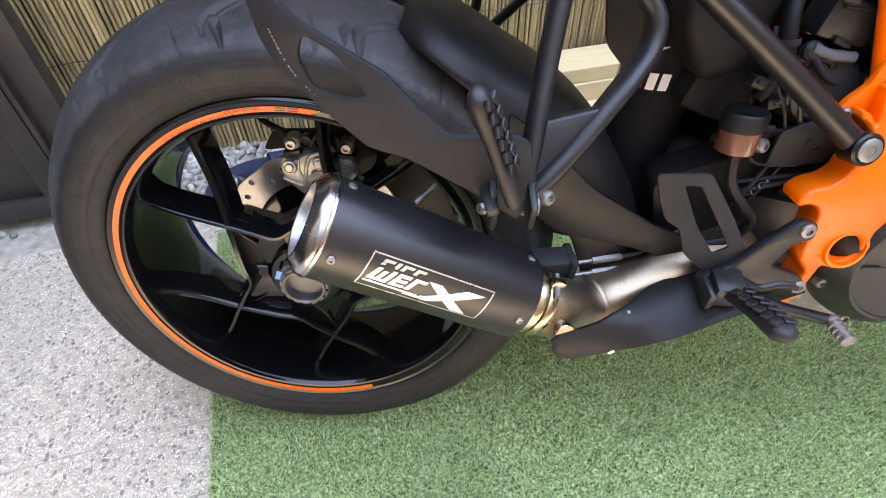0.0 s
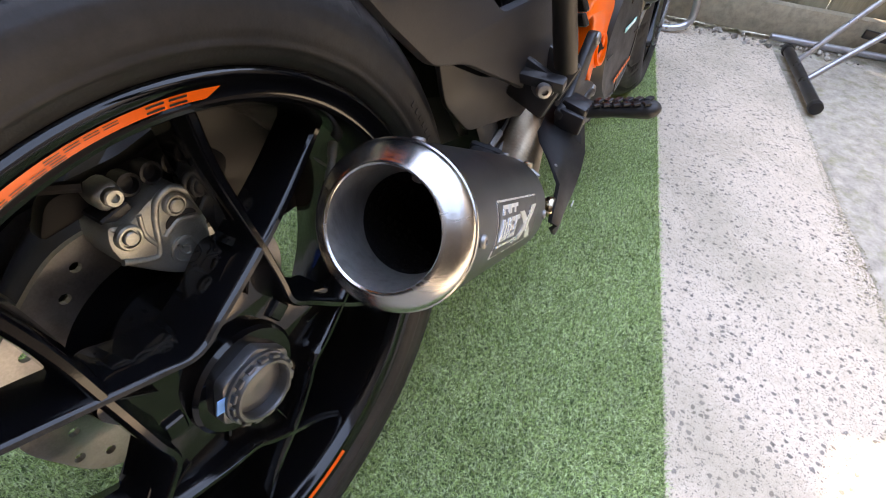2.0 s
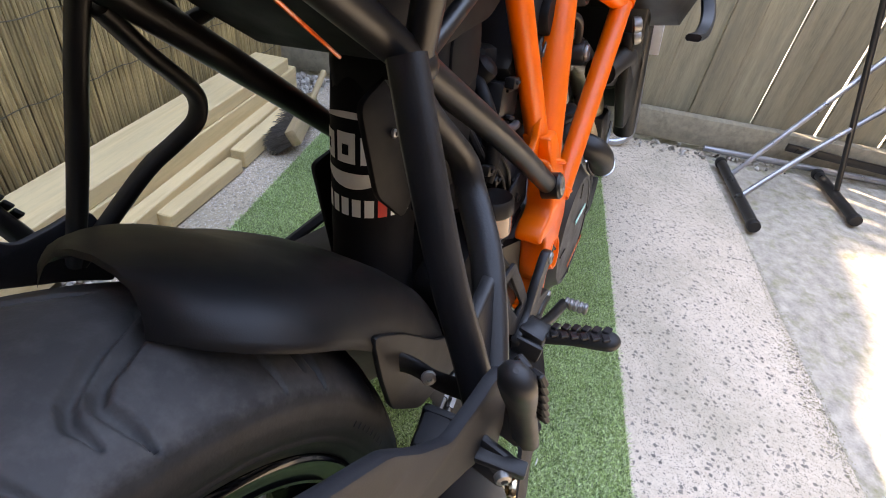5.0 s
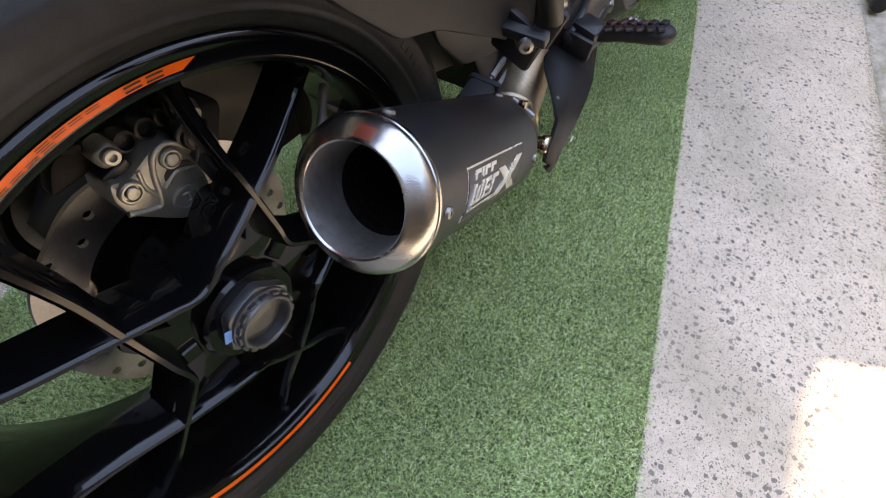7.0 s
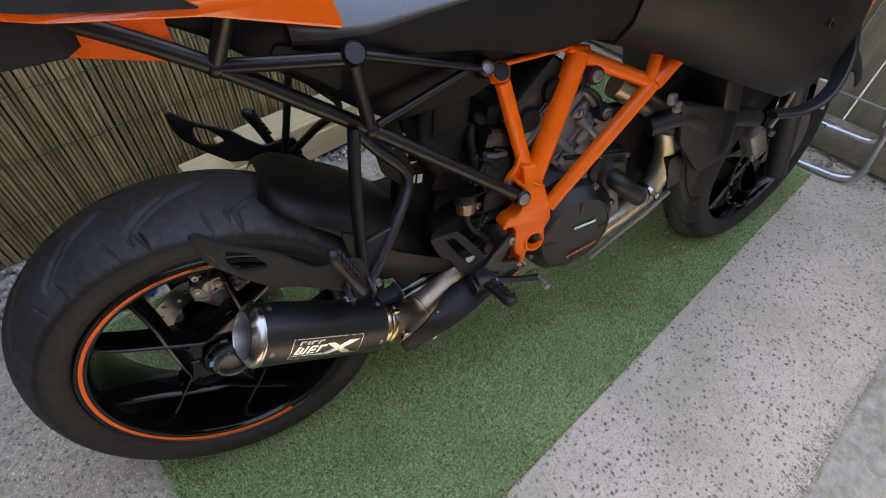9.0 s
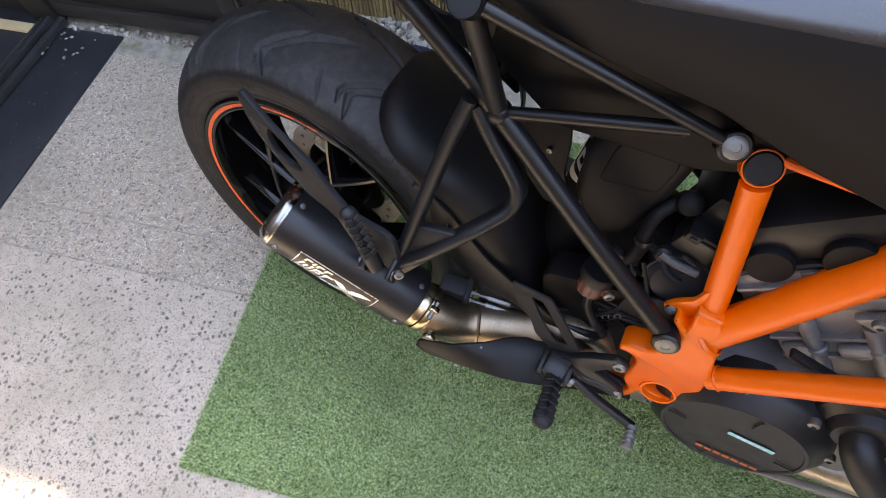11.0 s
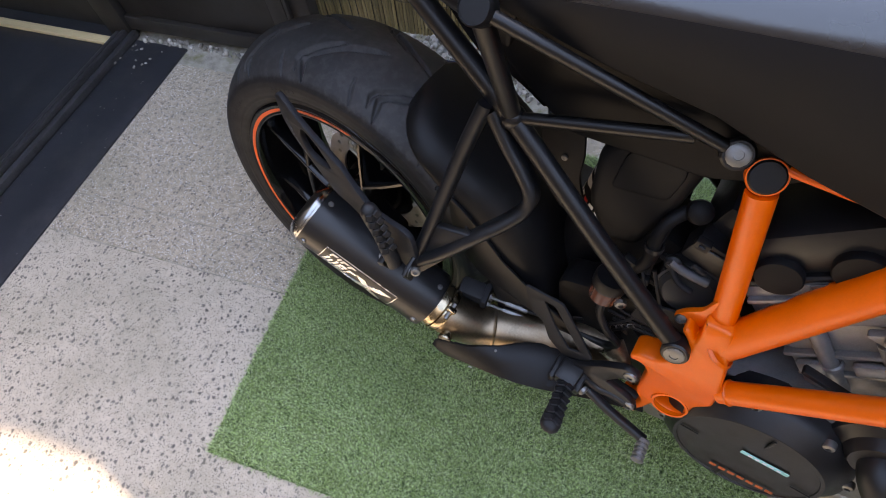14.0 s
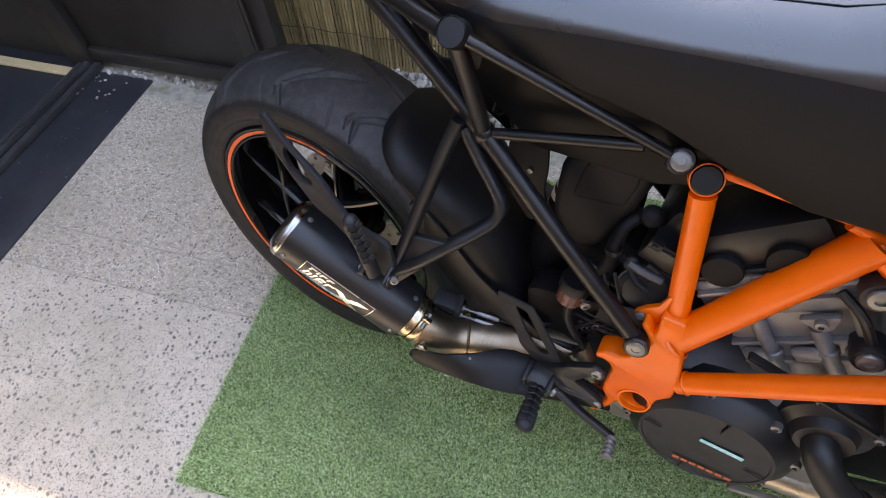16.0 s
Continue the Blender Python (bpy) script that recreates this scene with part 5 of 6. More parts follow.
# passenger footrest bracket and folded footrest
REAR_LEG = [(0.283, -0.113, 0.395), (0.271, -0.129, 0.345), (0.257, -0.153, 0.272), (0.247, -0.176, 0.215), (0.238, -0.190, 0.180)]
FRONT_LEG = [(0.288, -0.106, 0.385), (0.312, -0.109, 0.352), (0.335, -0.113, 0.327), (0.351, -0.118, 0.306), (0.350, -0.125, 0.285), (0.336, -0.139, 0.268), (0.312, -0.158, 0.246), (0.272, -0.180, 0.204), (0.242, -0.190, 0.178)]
bracket = part("passenger_bracket", sweep(smooth_path(REAR_LEG, 5), rect2d(0.0150, 0.024, 0.3), up=(0, 1, 0)), BLACK_CAST, bike, "black cast passenger footrest bracket", 50)
part("front_leg", sweep(smooth_path(FRONT_LEG, 5), rect2d(0.0150, 0.024, 0.3), up=(0, 1, 0)), BLACK_CAST, bracket, sharp=50)
bm = plate(rounded([(0.226, 0.166), (0.250, 0.160), (0.275, 0.192), (0.302, 0.226), (0.308, 0.248), (0.250, 0.236), (0.238, 0.208)], 0.006), 0.010, xz(0.0), bevel=0.002)
for v in bm.verts:
    v.co.y += -0.190 + 0.36 * (v.co.z - 0.17)
part("web", bm, BLACK_CAST, bracket, sharp=40)
for pts in (REAR_LEG, FRONT_LEG):
    part("far_side_leg", sweep(smooth_path([(x - 0.03, y, z + 0.02) for x, y, z in mirrored(pts)], 5), rect2d(0.0120, 0.017, 0.3), up=(0, 1, 0)), BLACK_CAST, bracket, sharp=50)
PP0, PP1 = Vector((0.230, -0.221, 0.192)), Vector((0.195, -0.219, 0.286))


def footrest(name, a, b, width, height, up, parent, label):
    """A tapered rest with a ridged rubber top."""
    d = (b - a).normalized()
    pts, scales = [], []
    for k in range(31):
        f = k / 20 if k < 16 else 0.75 + 0.25 * math.sin((k - 15) / 15 * math.pi / 2)
        end = math.sqrt(max(0.02, 1 - max(0, (f - 0.86) / 0.14) ** 2))
        pts.append(a.lerp(b, f))
        waist = 1.0 - 0.16 * math.exp(-((f - 0.5) / 0.22) ** 2)
        scales.append(((0.86 + 0.20 * f) * end * waist, (0.80 + 0.24 * f) * end * waist))
    rest = part(name, sweep(pts, rect2d(width, height, 0.32), up=up, scales=scales), RUBBER, parent, label, 50)
    u = Vector(up)
    u = (u - d * u.dot(d)).normalized()
    s = u.cross(d)
    for k in range(6):
        p = a.lerp(b, 0.34 + 0.105 * k) + u * (height * 0.5 + 0.0008)
        for j in (-1, 1):
            m = Matrix((s, d, u)).transposed().to_4x4()
            m.translation = p + s * j * width * 0.26
            part("tread_block", block((width * 0.40, 0.0085, 0.0038), m @ pose(0, 0, 0, 0, 0, 24 * j), bevel=0.0009, seg=1), RUBBER, rest)
    return rest


footrest("passenger_footrest", PP0, PP1, 0.0215, 0.0165, (0.85, -0.42, 0.3), bike, "folded-up rubber-topped passenger footrest")
footrest("passenger_footrest", Vector((PP0.x - 0.03, -PP0.y, PP0.z + 0.02)), Vector((PP1.x - 0.03, -PP1.y, PP1.z + 0.02)), 0.024, 0.018, (0.85, 0.42, 0.3), bike, "folded-up rubber-topped passenger footrest")
for dx in (-0.017, 0.015):
    part("clevis", block((0.007, 0.034, 0.034), pose(PP0.x + dx, -0.206, 0.180, 25, 0, 0), bevel=0.004), BLACK_CAST, bracket)
    part("clevis_washer", lathe([(0.0, 0), (0.0085, 0), (0.0085, 0.0015), (0.0, 0.002)], (PP0.x + dx * 1.22, -0.214, 0.184), (1 if dx > 0 else -1, 0, 0), seg=20), NUT_ALLOY, bracket)
part("stop_plate", block((0.010, 0.040, 0.009), pose(0.209, -0.209, 0.189, 6, -16, 6), bevel=0.002), BLACK_CAST, bracket)
bolt("bolt", (0.205, -0.216, 0.184), (-0.8, -0.6, 0), 0.0055, 0.005, bracket)
bolt("bolt", (0.256, -0.214, 0.191), (0.5, -0.8, 0.3), 0.0065, 0.005, bracket)

# frame
C0, D0, E0, F0, L1 = Vector((0.540, -0.080, 0.409)), Vector((0.591, -0.107, 0.220)), Vector((0.690, -0.082, 0.409)), Vector((0.826, -0.134, 0.347)), Vector((0.632, -0.130, 0.142))
frame_part = part("trellis_frame", plate(rounded([(0.571, 0.243), (0.575, 0.221), (0.5745, 0.209), (0.567, 0.219), (0.559, 0.223), (0.557, 0.216), (0.564, 0.210), (0.572, 0.201), (0.575, 0.191), (0.572, 0.179), (0.567, 0.172), (0.562, 0.159), (0.553, 0.151), (0.543, 0.149),
    (0.535, 0.146), (0.527, 0.137), (0.529, 0.127), (0.540, 0.130), (0.549, 0.126), (0.555, 0.116), (0.556, 0.094), (0.557, 0.073), (0.560, 0.056), (0.571, 0.042), (0.568, 0.020), (0.556, 0.006), (0.548, 0.012), (0.549, 0.002), (0.562, -0.012), (0.577, 0.000),
    (0.582, 0.030), (0.586, 0.050), (0.601, 0.045), (0.616, 0.052), (0.625, 0.070), (0.624, 0.095), (0.636, 0.118), (0.632, 0.146), (0.621, 0.182), (0.608, 0.222), (0.600, 0.243)], 0.004), 0.034, xz(-0.124), holes=[[(0.601 + 0.0175 * math.cos(a * math.pi / 12), 0.072 + 0.0175 * math.sin(a * math.pi / 12)) for a in range(24)]], bevel=0.004), ORANGE, bike, "glossy orange tubular trellis frame", 50)
for v in frame_part.data.vertices:
    v.co.y += 0.20 * max(0.0, v.co.z - 0.16)
for a, b, r in ((C0.lerp(D0, 0.085), D0, 0.0135), (D0 + Vector((0.002, -0.008, -0.038)), E0 + Vector((0.002, 0, 0.004)), 0.0200), (L1, F0, 0.0140), (E0, F0, 0.0125), (F0, Vector((0.90, -0.13, 0.412)), 0.0165), (F0 + Vector((-0.01, 0, 0.01)), Vector((0.835, -0.12, 0.43)), 0.011), (C0 + Vector((0.012, 0.004, 0.010)), Vector((0.668, -0.090, 0.428)), 0.0045), (Vector((0.660, -0.090, 0.426)), E0 + Vector((0.02, 0, 0.004)), 0.007)):
    part("frame_tube", tube([a, b], r, seg=24), ORANGE, frame_part, sharp=60)
    part("frame_tube", tube(mirrored([a, b]), r, seg=12), ORANGE, frame_part, sharp=60)
AX = Vector((0.05, -0.86, 0.5))
part("collar", lathe([(0.0155, -0.020), (0.0166, -0.017), (0.0170, 0.004), (0.0163, 0.006), (0.0151, 0.006), (0.0151, 0.0)], C0, AX, seg=32), ORANGE, frame_part)
part("plug", lathe([(0.0151, 0.0), (0.0149, 0.0062), (0.0134, 0.0075), (0.0, 0.008)], C0, AX, seg=28), BLACK_PLASTIC, frame_part, "black plastic tube plug")
part("pivot_eye", lathe([(0.0215, -0.02), (0.0235, -0.016), (0.0235, 0.012), (0.0225, 0.0160), (0.0195, 0.0160), (0.0185, -0.030), (0.0, -0.030)], (0.601, -0.128, 0.072), (0.02, -0.97, 0.12), seg=36), ORANGE, frame_part, "open orange tube end")
for t_, r in (((0.603, -0.119, 0.202), 0.0210), ((0.640, -0.130, 0.150), 0.0158)):
    part("weld_bead", lathe([(r - 0.003, -0.003), (r, 0), (r - 0.003, 0.003)], t_, (E0 - D0) if r > 0.02 else (F0 - L1), seg=28), ORANGE, frame_part)
part("tank_bracket", plate(rounded([(0.543, 0.212), (0.555, 0.203), (0.573, 0.212), (0.582, 0.235), (0.577, 0.268), (0.569, 0.266), (0.565, 0.242), (0.551, 0.227)], 0.004), 0.008, xz(-0.108), bevel=0.0015), ORANGE, frame_part)
bolt("bolt", (0.552, -0.1125, 0.214), (0, -0.95, 0.3), 0.0065, 0.004, frame_part)
for x, z in ((0.541, 0.106), (0.562, 0.030)):
    bolt("bolt", (x, -0.150, z), (0, -1, 0.05), 0.0085, 0.005, frame_part)

# rider's footrest, heel guard, brake pedal
hanger = side_plate("footrest_hanger", [(0.534, 0.118), (0.552, 0.112), (0.552, 0.094), (0.535, 0.090), (0.520, 0.060), (0.560, 0.044), (0.572, 0.030), (0.560, 0.016), (0.510, 0.020), (0.455, 0.018), (0.448, 0.045), (0.480, 0.062), (0.505, 0.092)], -0.146, 0.012, BLACK_CAST, bike, "black cast rider footrest hanger", r=0.006, bevel=0.003)
PG0, PG1 = Vector((0.474, -0.150, 0.037)), Vector((0.4845, -0.256, 0.0615))
part("hinge_block", block((0.032, 0.034, 0.030), pose(0.4745, -0.160, 0.040, 12, 0, -6), bevel=0.005), BLACK_CAST, hanger)
part("lower_arm", sweep(smooth_path([(0.488, -0.152, 0.046), (0.515, -0.150, 0.030), (0.540, -0.149, 0.034), (0.560, -0.149, 0.030)], 5), rect2d(0.011, 0.014, 0.3), up=(0, 1, 0)), BLACK_CAST, hanger, sharp=50)
footrest("rider_footrest", PG0, PG1, 0.026, 0.018, (0, 0.2, 1), bike, "black rubber-topped rider footrest")
for dx in (-0.019, 0.019):
    part("clevis", block((0.009, 0.034, 0.026), pose(PG0.x + dx, -0.160, 0.034, 12), bevel=0.004), BLACK_CAST, hanger)
bolt("bolt", (0.500, -0.165, 0.030), (0.9, -0.4, 0), 0.008, 0.006, hanger)
bm = plate(rounded([(0.376, 0.170), (0.430, 0.169), (0.470, 0.113), (0.493, 0.077), (0.489, 0.064), (0.455, 0.048), (0.428, 0.072), (0.414, 0.106), (0.398, 0.116), (0.386, 0.140)], 0.006), 0.004, xz(0.0), holes=[rounded([(0.406, 0.157), (0.423, 0.155), (0.474, 0.080), (0.459, 0.072), (0.432, 0.108)], 0.004)], bevel=0.001)
for v in bm.verts:
    v.co.y += -0.141
part("heel_guard", bm, DULL_PLASTIC, hanger, "black slotted heel guard", 40)
pedal = part("brake_pedal", sweep(smooth_path([(0.505, -0.158, 0.026), (0.54, -0.163, 0.012), (0.58, -0.166, 0.000), (0.603, -0.168, -0.006)], 4), rect2d(0.011, 0.014, 0.3), up=(0, 1, 0)), BLACK_CAST, bike, "black brake pedal with a ribbed bright tip", 50)
prof = [(0.0, -0.001)]
for k in range(5):
    prof += [(0.0072, k * 0.0068), (0.0086, k * 0.0068 + 0.0012), (0.0086, k * 0.0068 + 0.0042), (0.0072, k * 0.0068 + 0.0054)]
prof += [(0.0, 0.0335)]
part("pedal_tip", lathe(prof, (0.603, -0.168, -0.005), (0.06, -0.98, -0.08), seg=20), BOLT_STEEL, pedal, "ribbed aluminium pedal tip", 30)

# brake fluid pot
POT = Vector((0.466, -0.103, 0.172))
pot = part("fluid_reservoir", lathe([(0.0, 0), (0.0165, 0.0), (0.0195, 0.003), (0.0200, 0.026)], POT, (0.02, 0.05, 1), seg=28), FLUID, bike, "translucent amber brake fluid pot")
part("lid", lathe([(0.0205, 0.025), (0.0215, 0.026), (0.0215, 0.040), (0.0195, 0.043), (0.0, 0.044)], POT, (0.02, 0.05, 1), seg=28), BLACK_PLASTIC, pot, "black screw lid")
bolt("bolt", (0.488, -0.108, 0.181), (0.4, -0.9, 0.1), 0.0075, 0.006, pot)
part("fluid_hose", tube([(0.468, -0.103, 0.172), (0.472, -0.108, 0.14), (0.49, -0.112, 0.115), (0.51, -0.108, 0.09), (0.50, -0.10, 0.06), (0.46, -0.10, 0.05)], 0.0055, seg=10), RUBBER, bike)

# shock absorber sleeve
SH0, SH1 = Vector((0.3975, 0.014, 0.06)), Vector((0.4425, 0.014, 0.36))
sleeve = part("shock_sleeve", lathe([(0.036, 0), (0.0430, 0.02), (0.0435, 0.12), (0.0430, 0.24), (0.041, 0.30)], SH0, SH1 - SH0, seg=40), SHOCK_CLOTH, bike, "black fabric shock absorber sleeve with white print")
sh_d = (SH1 - SH0).normalized()


def print_bar(a0, a1, s0, s1, name, material, lift=0.0):
    """A bar of print wrapped round the sleeve; angles from straight back (-x) towards the right (-y)."""
    bm = bmesh.new()
    n = max(2, int((a1 - a0) / 6))
    rows = []
    for s in (s0, s1):
        rows.append([bm.verts.new(SH0 + sh_d * s + Vector((-math.cos(radians(a0 + (a1 - a0) * k / n)) * (0.0440 + lift), -math.sin(radians(a0 + (a1 - a0) * k / n)) * (0.0440 + lift), 0))) for k in range(n + 1)])
    for k in range(n):
        bm.faces.new((rows[0][k], rows[0][k + 1], rows[1][k + 1], rows[1][k]))
    return part(name, bm, material, sleeve)


for k in range(9):
    print_bar(-64 + k * 17.0, -52 + k * 17.0, 0.150, 0.168, "lettering_bar", RED_PRINT if k == 6 else WHITE_PRINT)
for a0, a1, s1 in ((-52, -26, 0.229), (-19, 9, 0.232), (16, 46, 0.229)):
    print_bar(a0, a1, 0.203, s1, "logo_bar", WHITE_PRINT)
    print_bar(a0 + 9, a1 - 9, 0.211, 0.221, "logo_gap", SHOCK_CLOTH, lift=0.0004)


def swoosh(a0, a1, s_mid, bow, thick):
    """A crescent of print round the sleeve, thickest in its middle."""
    bm = bmesh.new()
    n = 24
    rows = []
    for k in range(n + 1):
        f = k / n
        a, lift = radians(a0 + (a1 - a0) * f), bow * (1 - (2 * f - 1) ** 2)
        half = thick * math.sin(math.pi * f) + 0.0003
        rim = Vector((-math.cos(a) * 0.0440, -math.sin(a) * 0.0440, 0))
        rows.append([bm.verts.new(SH0 + sh_d * (s_mid - lift + h) + rim) for h in (-half, half)])
    for a, b in zip(rows, rows[1:]):
        bm.faces.new((a[0], b[0], b[1], a[1]))
    part("logo_swoosh", bm, WHITE_PRINT, sleeve)


swoosh(-66, 68, 0.196, 0.010, 0.0075)
swoosh(-62, 64, 0.238, -0.010, 0.0028)

# engine
engine = part("engine", block((0.30, 0.20, 0.20), pose(0.70, -0.005, 0.06, 0, -18), bevel=0.02), ENGINE_ALLOY, bike, "dark cast engine with bolted covers")
EM = pose(0.70, -0.005, 0.27, 0, -45)     # the rear cylinder, leaning back


def on_head(x, z, y=-0.083):
    return EM @ Vector((x, y, z))


part("cylinder", block((0.140, 0.150, 0.150), EM @ pose(-0.004, 0, -0.045), bevel=0.010), ENGINE_ALLOY, engine)
head = part("cylinder_head", block((0.160, 0.166, 0.062), EM @ pose(-0.002, 0, 0.056), bevel=0.010), ENGINE_ALLOY, engine, "dark grey cylinder head with raised flanges")
part("cam_cover", block((0.142, 0.150, 0.056), EM @ pose(-0.004, 0, 0.114), bevel=0.014), BLACK_CAST, engine, "black cam cover")
part("cover_flange", block((0.150, 0.160, 0.007), EM @ pose(-0.004, 0, 0.089), bevel=0.002, seg=1), BLACK_CAST, engine)
for z, w, d in ((0.071, 0.150, 0.180), (0.050, 0.140, 0.176), (-0.018, 0.142, 0.166), (-0.052, 0.135, 0.162)):
    part("flange", block((w, d, 0.006), EM @ pose(-0.002, 0, z), bevel=0.0022), ENGINE_ALLOY, head)
for x in (-0.041, 0.023):
    part("cam_plug", lathe([(0.021, -0.012), (0.0215, 0.003), (0.0200, 0.0055), (0, 0.0062)], on_head(x, 0.098, -0.080), (0, -1, 0.05), seg=32), INNER_PLASTIC, engine, "round black cam plug")
for x, z0, z1, r in ((-0.032, -0.075, 0.040, 0.0085), (0.021, -0.085, 0.004, 0.0090), (0.060, -0.06, 0.045, 0.007)):
    part("casting_rib", tube([on_head(x - 0.004, z0, -0.080), on_head(x, z1, -0.080)], r, seg=14), ENGINE_ALLOY, head, sharp=60)
    part("rib_band", lathe([(r, -0.004), (r + 0.0018, -0.002), (r + 0.0018, 0.002), (r, 0.004)], on_head(x - 0.001, -0.034, -0.080), EM.to_3x3() @ Vector((0, 0, 1)), seg=16), ENGINE_ALLOY, head)
for x, z in ((0.029, 0.0205), (-0.033, 0.046)):
    boss = part("lug", plate(rounded([(x - 0.020, z + 0.006), (x + 0.020, z + 0.006), (x + 0.006, z - 0.014), (x - 0.006, z - 0.014)], 0.005), 0.010, EM @ Matrix(((1, 0, 0, 0), (0, 0, -1, -0.086), (0, 1, 0, 0), (0, 0, 0, 1))), bevel=0.002), ENGINE_ALLOY, head)
    bolt("bolt", on_head(x, z, -0.091), (0, -1, 0), 0.0065, 0.007, head)
for k in range(3):
    part("water_gallery", block((0.030, 0.010, 0.018), EM @ pose(-0.05 + k * 0.05, -0.082, -0.036), bevel=0.004), ENGINE_ALLOY, head)
part("cast_plate", block((0.024, 0.003, 0.010), EM @ pose(-0.006, -0.0835, 0.083), bevel=0.001, seg=1), NUT_ALLOY, head, "small pale cast plate")
for p in ((0.716, -0.080, 0.372), (0.757, -0.080, 0.292)):
    part("engine_mount", lathe([(0.0, 0), (0.0170, 0), (0.0170, 0.026), (0.0152, 0.030), (0.0, 0.030)], p, (0, -1, 0.1), seg=28), BLACK_CAST, engine, "black round engine mount")
    bolt("bolt", (p[0], p[1] - 0.030, p[2] + 0.003), (0, -1, 0.1), 0.0115, 0.005, engine)
part("spark_lead", tube([on_head(0.055, 0.06, -0.088), on_head(0.066, 0.03, -0.098), on_head(0.060, -0.03, -0.090)], 0.005, seg=10), RUBBER, engine)
part("lower_case_rib", block((0.16, 0.012, 0.006), pose(0.755, -0.105, 0.205, 0, 12), bevel=0.002), BLACK_CAST, engine)

CC = Vector((0.706, -0.118, 0.050))
CA = Vector((0.0, -1, 0.0))
clutch = part("clutch_cover", lathe([(0.112, -0.03), (0.108, 0.0), (0.103, 0.010), (0.090, 0.020), (0.086, 0.026), (0.084, 0.0275), (0.080, 0.0275), (0.079, 0.026), (0.0, 0.0285)], CC, CA, seg=64), BLACK_CAST, engine, "black round clutch cover with printed marks", 30)
for k in range(8):
    a = radians(20 + 45 * k)
    bolt("cover_bolt", CC + Vector((0.104 * math.cos(a), -0.004, 0.104 * math.sin(a))), CA, 0.007, 0.010, engine)
    if k % 2 == 0:
        b = radians(45 * k)
        part("notch", block((0.024, 0.002, 0.003), pose(CC.x + 0.068 * math.cos(b), CC.y - 0.029, CC.z + 0.068 * math.sin(b), 0, -math.degrees(b)), bevel=0.0006, seg=1), BLACK_TUBE, engine)


def flat_bar(name, x, z, w, h, rot, material, parent, y):
    return part(name, block((w, 0.0012, h), pose(x, y, z, 0, -rot), bevel=0.0004, seg=1), material, parent)


flat_bar("printed_bar", 0.722, 0.072, 0.054, 0.0070, 3, TEAL_PRINT, clutch, -0.1478)
for k in range(5):
    flat_bar("lettering_bar", 0.706 + k * 0.0080, 0.0715 + k * 0.0004, 0.0050, 0.0028, 3, WHITE_PRINT, clutch, -0.1486)
for k in range(7):
    flat_bar("lettering_bar", 0.692 + k * 0.0112, -0.004 + k * 0.0019, 0.0085, 0.0062, 9, ORANGE_PRINT, clutch, -0.1478)

PUMP = Vector((0.795, -0.085, 0.152))
pump = part("water_pump", lathe([(0.058, -0.02), (0.056, 0.012), (0.050, 0.022), (0.036, 0.028), (0.030, 0.040), (0.0, 0.040)], PUMP, (0.05, -1, 0.05), seg=40), BLACK_CAST, engine, "black water pump housing", 30)
part("coolant_elbow", tube([PUMP + Vector((0.0, -0.03, 0.0)), PUMP + Vector((0.006, -0.052, -0.008)), PUMP + Vector((0.030, -0.062, -0.030)), PUMP + Vector((0.060, -0.060, -0.055)), PUMP + Vector((0.085, -0.050, -0.07))], 0.0195, seg=20), RUBBER, engine, "thick black coolant hose", 60)
part("hose_clamp", lathe([(0.0195, -0.005), (0.0215, -0.005), (0.0215, 0.005), (0.0195, 0.005)], PUMP + Vector((0.062, -0.060, -0.056)), (0.75, 0.2, -0.6), seg=28), STEEL, engine)
for a in (30, 120, 210, 300):
    bolt("bolt", PUMP + Vector((0.053 * math.cos(radians(a)), -0.016, 0.053 * math.sin(radians(a)))), (0, -1, 0), 0.006, 0.008, engine)
part("header_pipe", tube([(0.84, -0.03, 0.30), (0.94, -0.065, 0.235), (0.976, -0.085, 0.15), (0.966, -0.09, 0.072), (0.91, -0.085, 0.010), (0.83, -0.075, -0.040), (0.72, -0.07, -0.075), (0.60, -0.08, -0.02), (0.50, -0.085, 0.055)], 0.0265, seg=22), surface("dull_header_steel", (0.36, 0.325, 0.27), 0.36, metal=0.9, var=0.3, scale=22, fine=300, bump=0.08, dirt=(0.07, 0.055, 0.04), dirt_amount=0.7), bike, "dull brown exhaust header pipe", 60)
part("pipe_clip", lathe([(0.024, -0.006), (0.0265, -0.005), (0.0265, 0.005), (0.024, 0.006)], (0.945, -0.10, 0.048), (0.75, 0.05, 0.65), seg=28), STEEL, bike)
part("belly_guard", plate(rounded([(0.80, -0.100), (0.80, -0.090), (0.872, -0.050), (0.955, -0.002), (1.005, 0.034), (1.012, 0.024), (0.96, -0.014)], 0.003), 0.012, xz(-0.103), bevel=0.003), surface("pale_alloy_guard", (0.22, 0.205, 0.18), 0.5, metal=0.4, var=0.1), bike, "pale alloy lower engine guard")
part("inner_fairing", plate(rounded([(0.80, 0.26), (1.02, 0.24), (1.03, 0.10), (0.97, 0.02), (0.88, -0.03), (0.80, -0.06)], 0.02), 0.02, xz(-0.03), bevel=0.004), INNER_PLASTIC, bike)
part("side_stand", tube([(0.62, 0.10, -0.05), (0.66, 0.20, -0.20), (0.70, 0.27, -0.345)], 0.012, seg=12), BLACK_CAST, bike, "black side stand")
part("stand_foot", block((0.07, 0.05, 0.008), pose(0.70, 0.272, -0.349, LEAN), bevel=0.003), BLACK_CAST, bike)

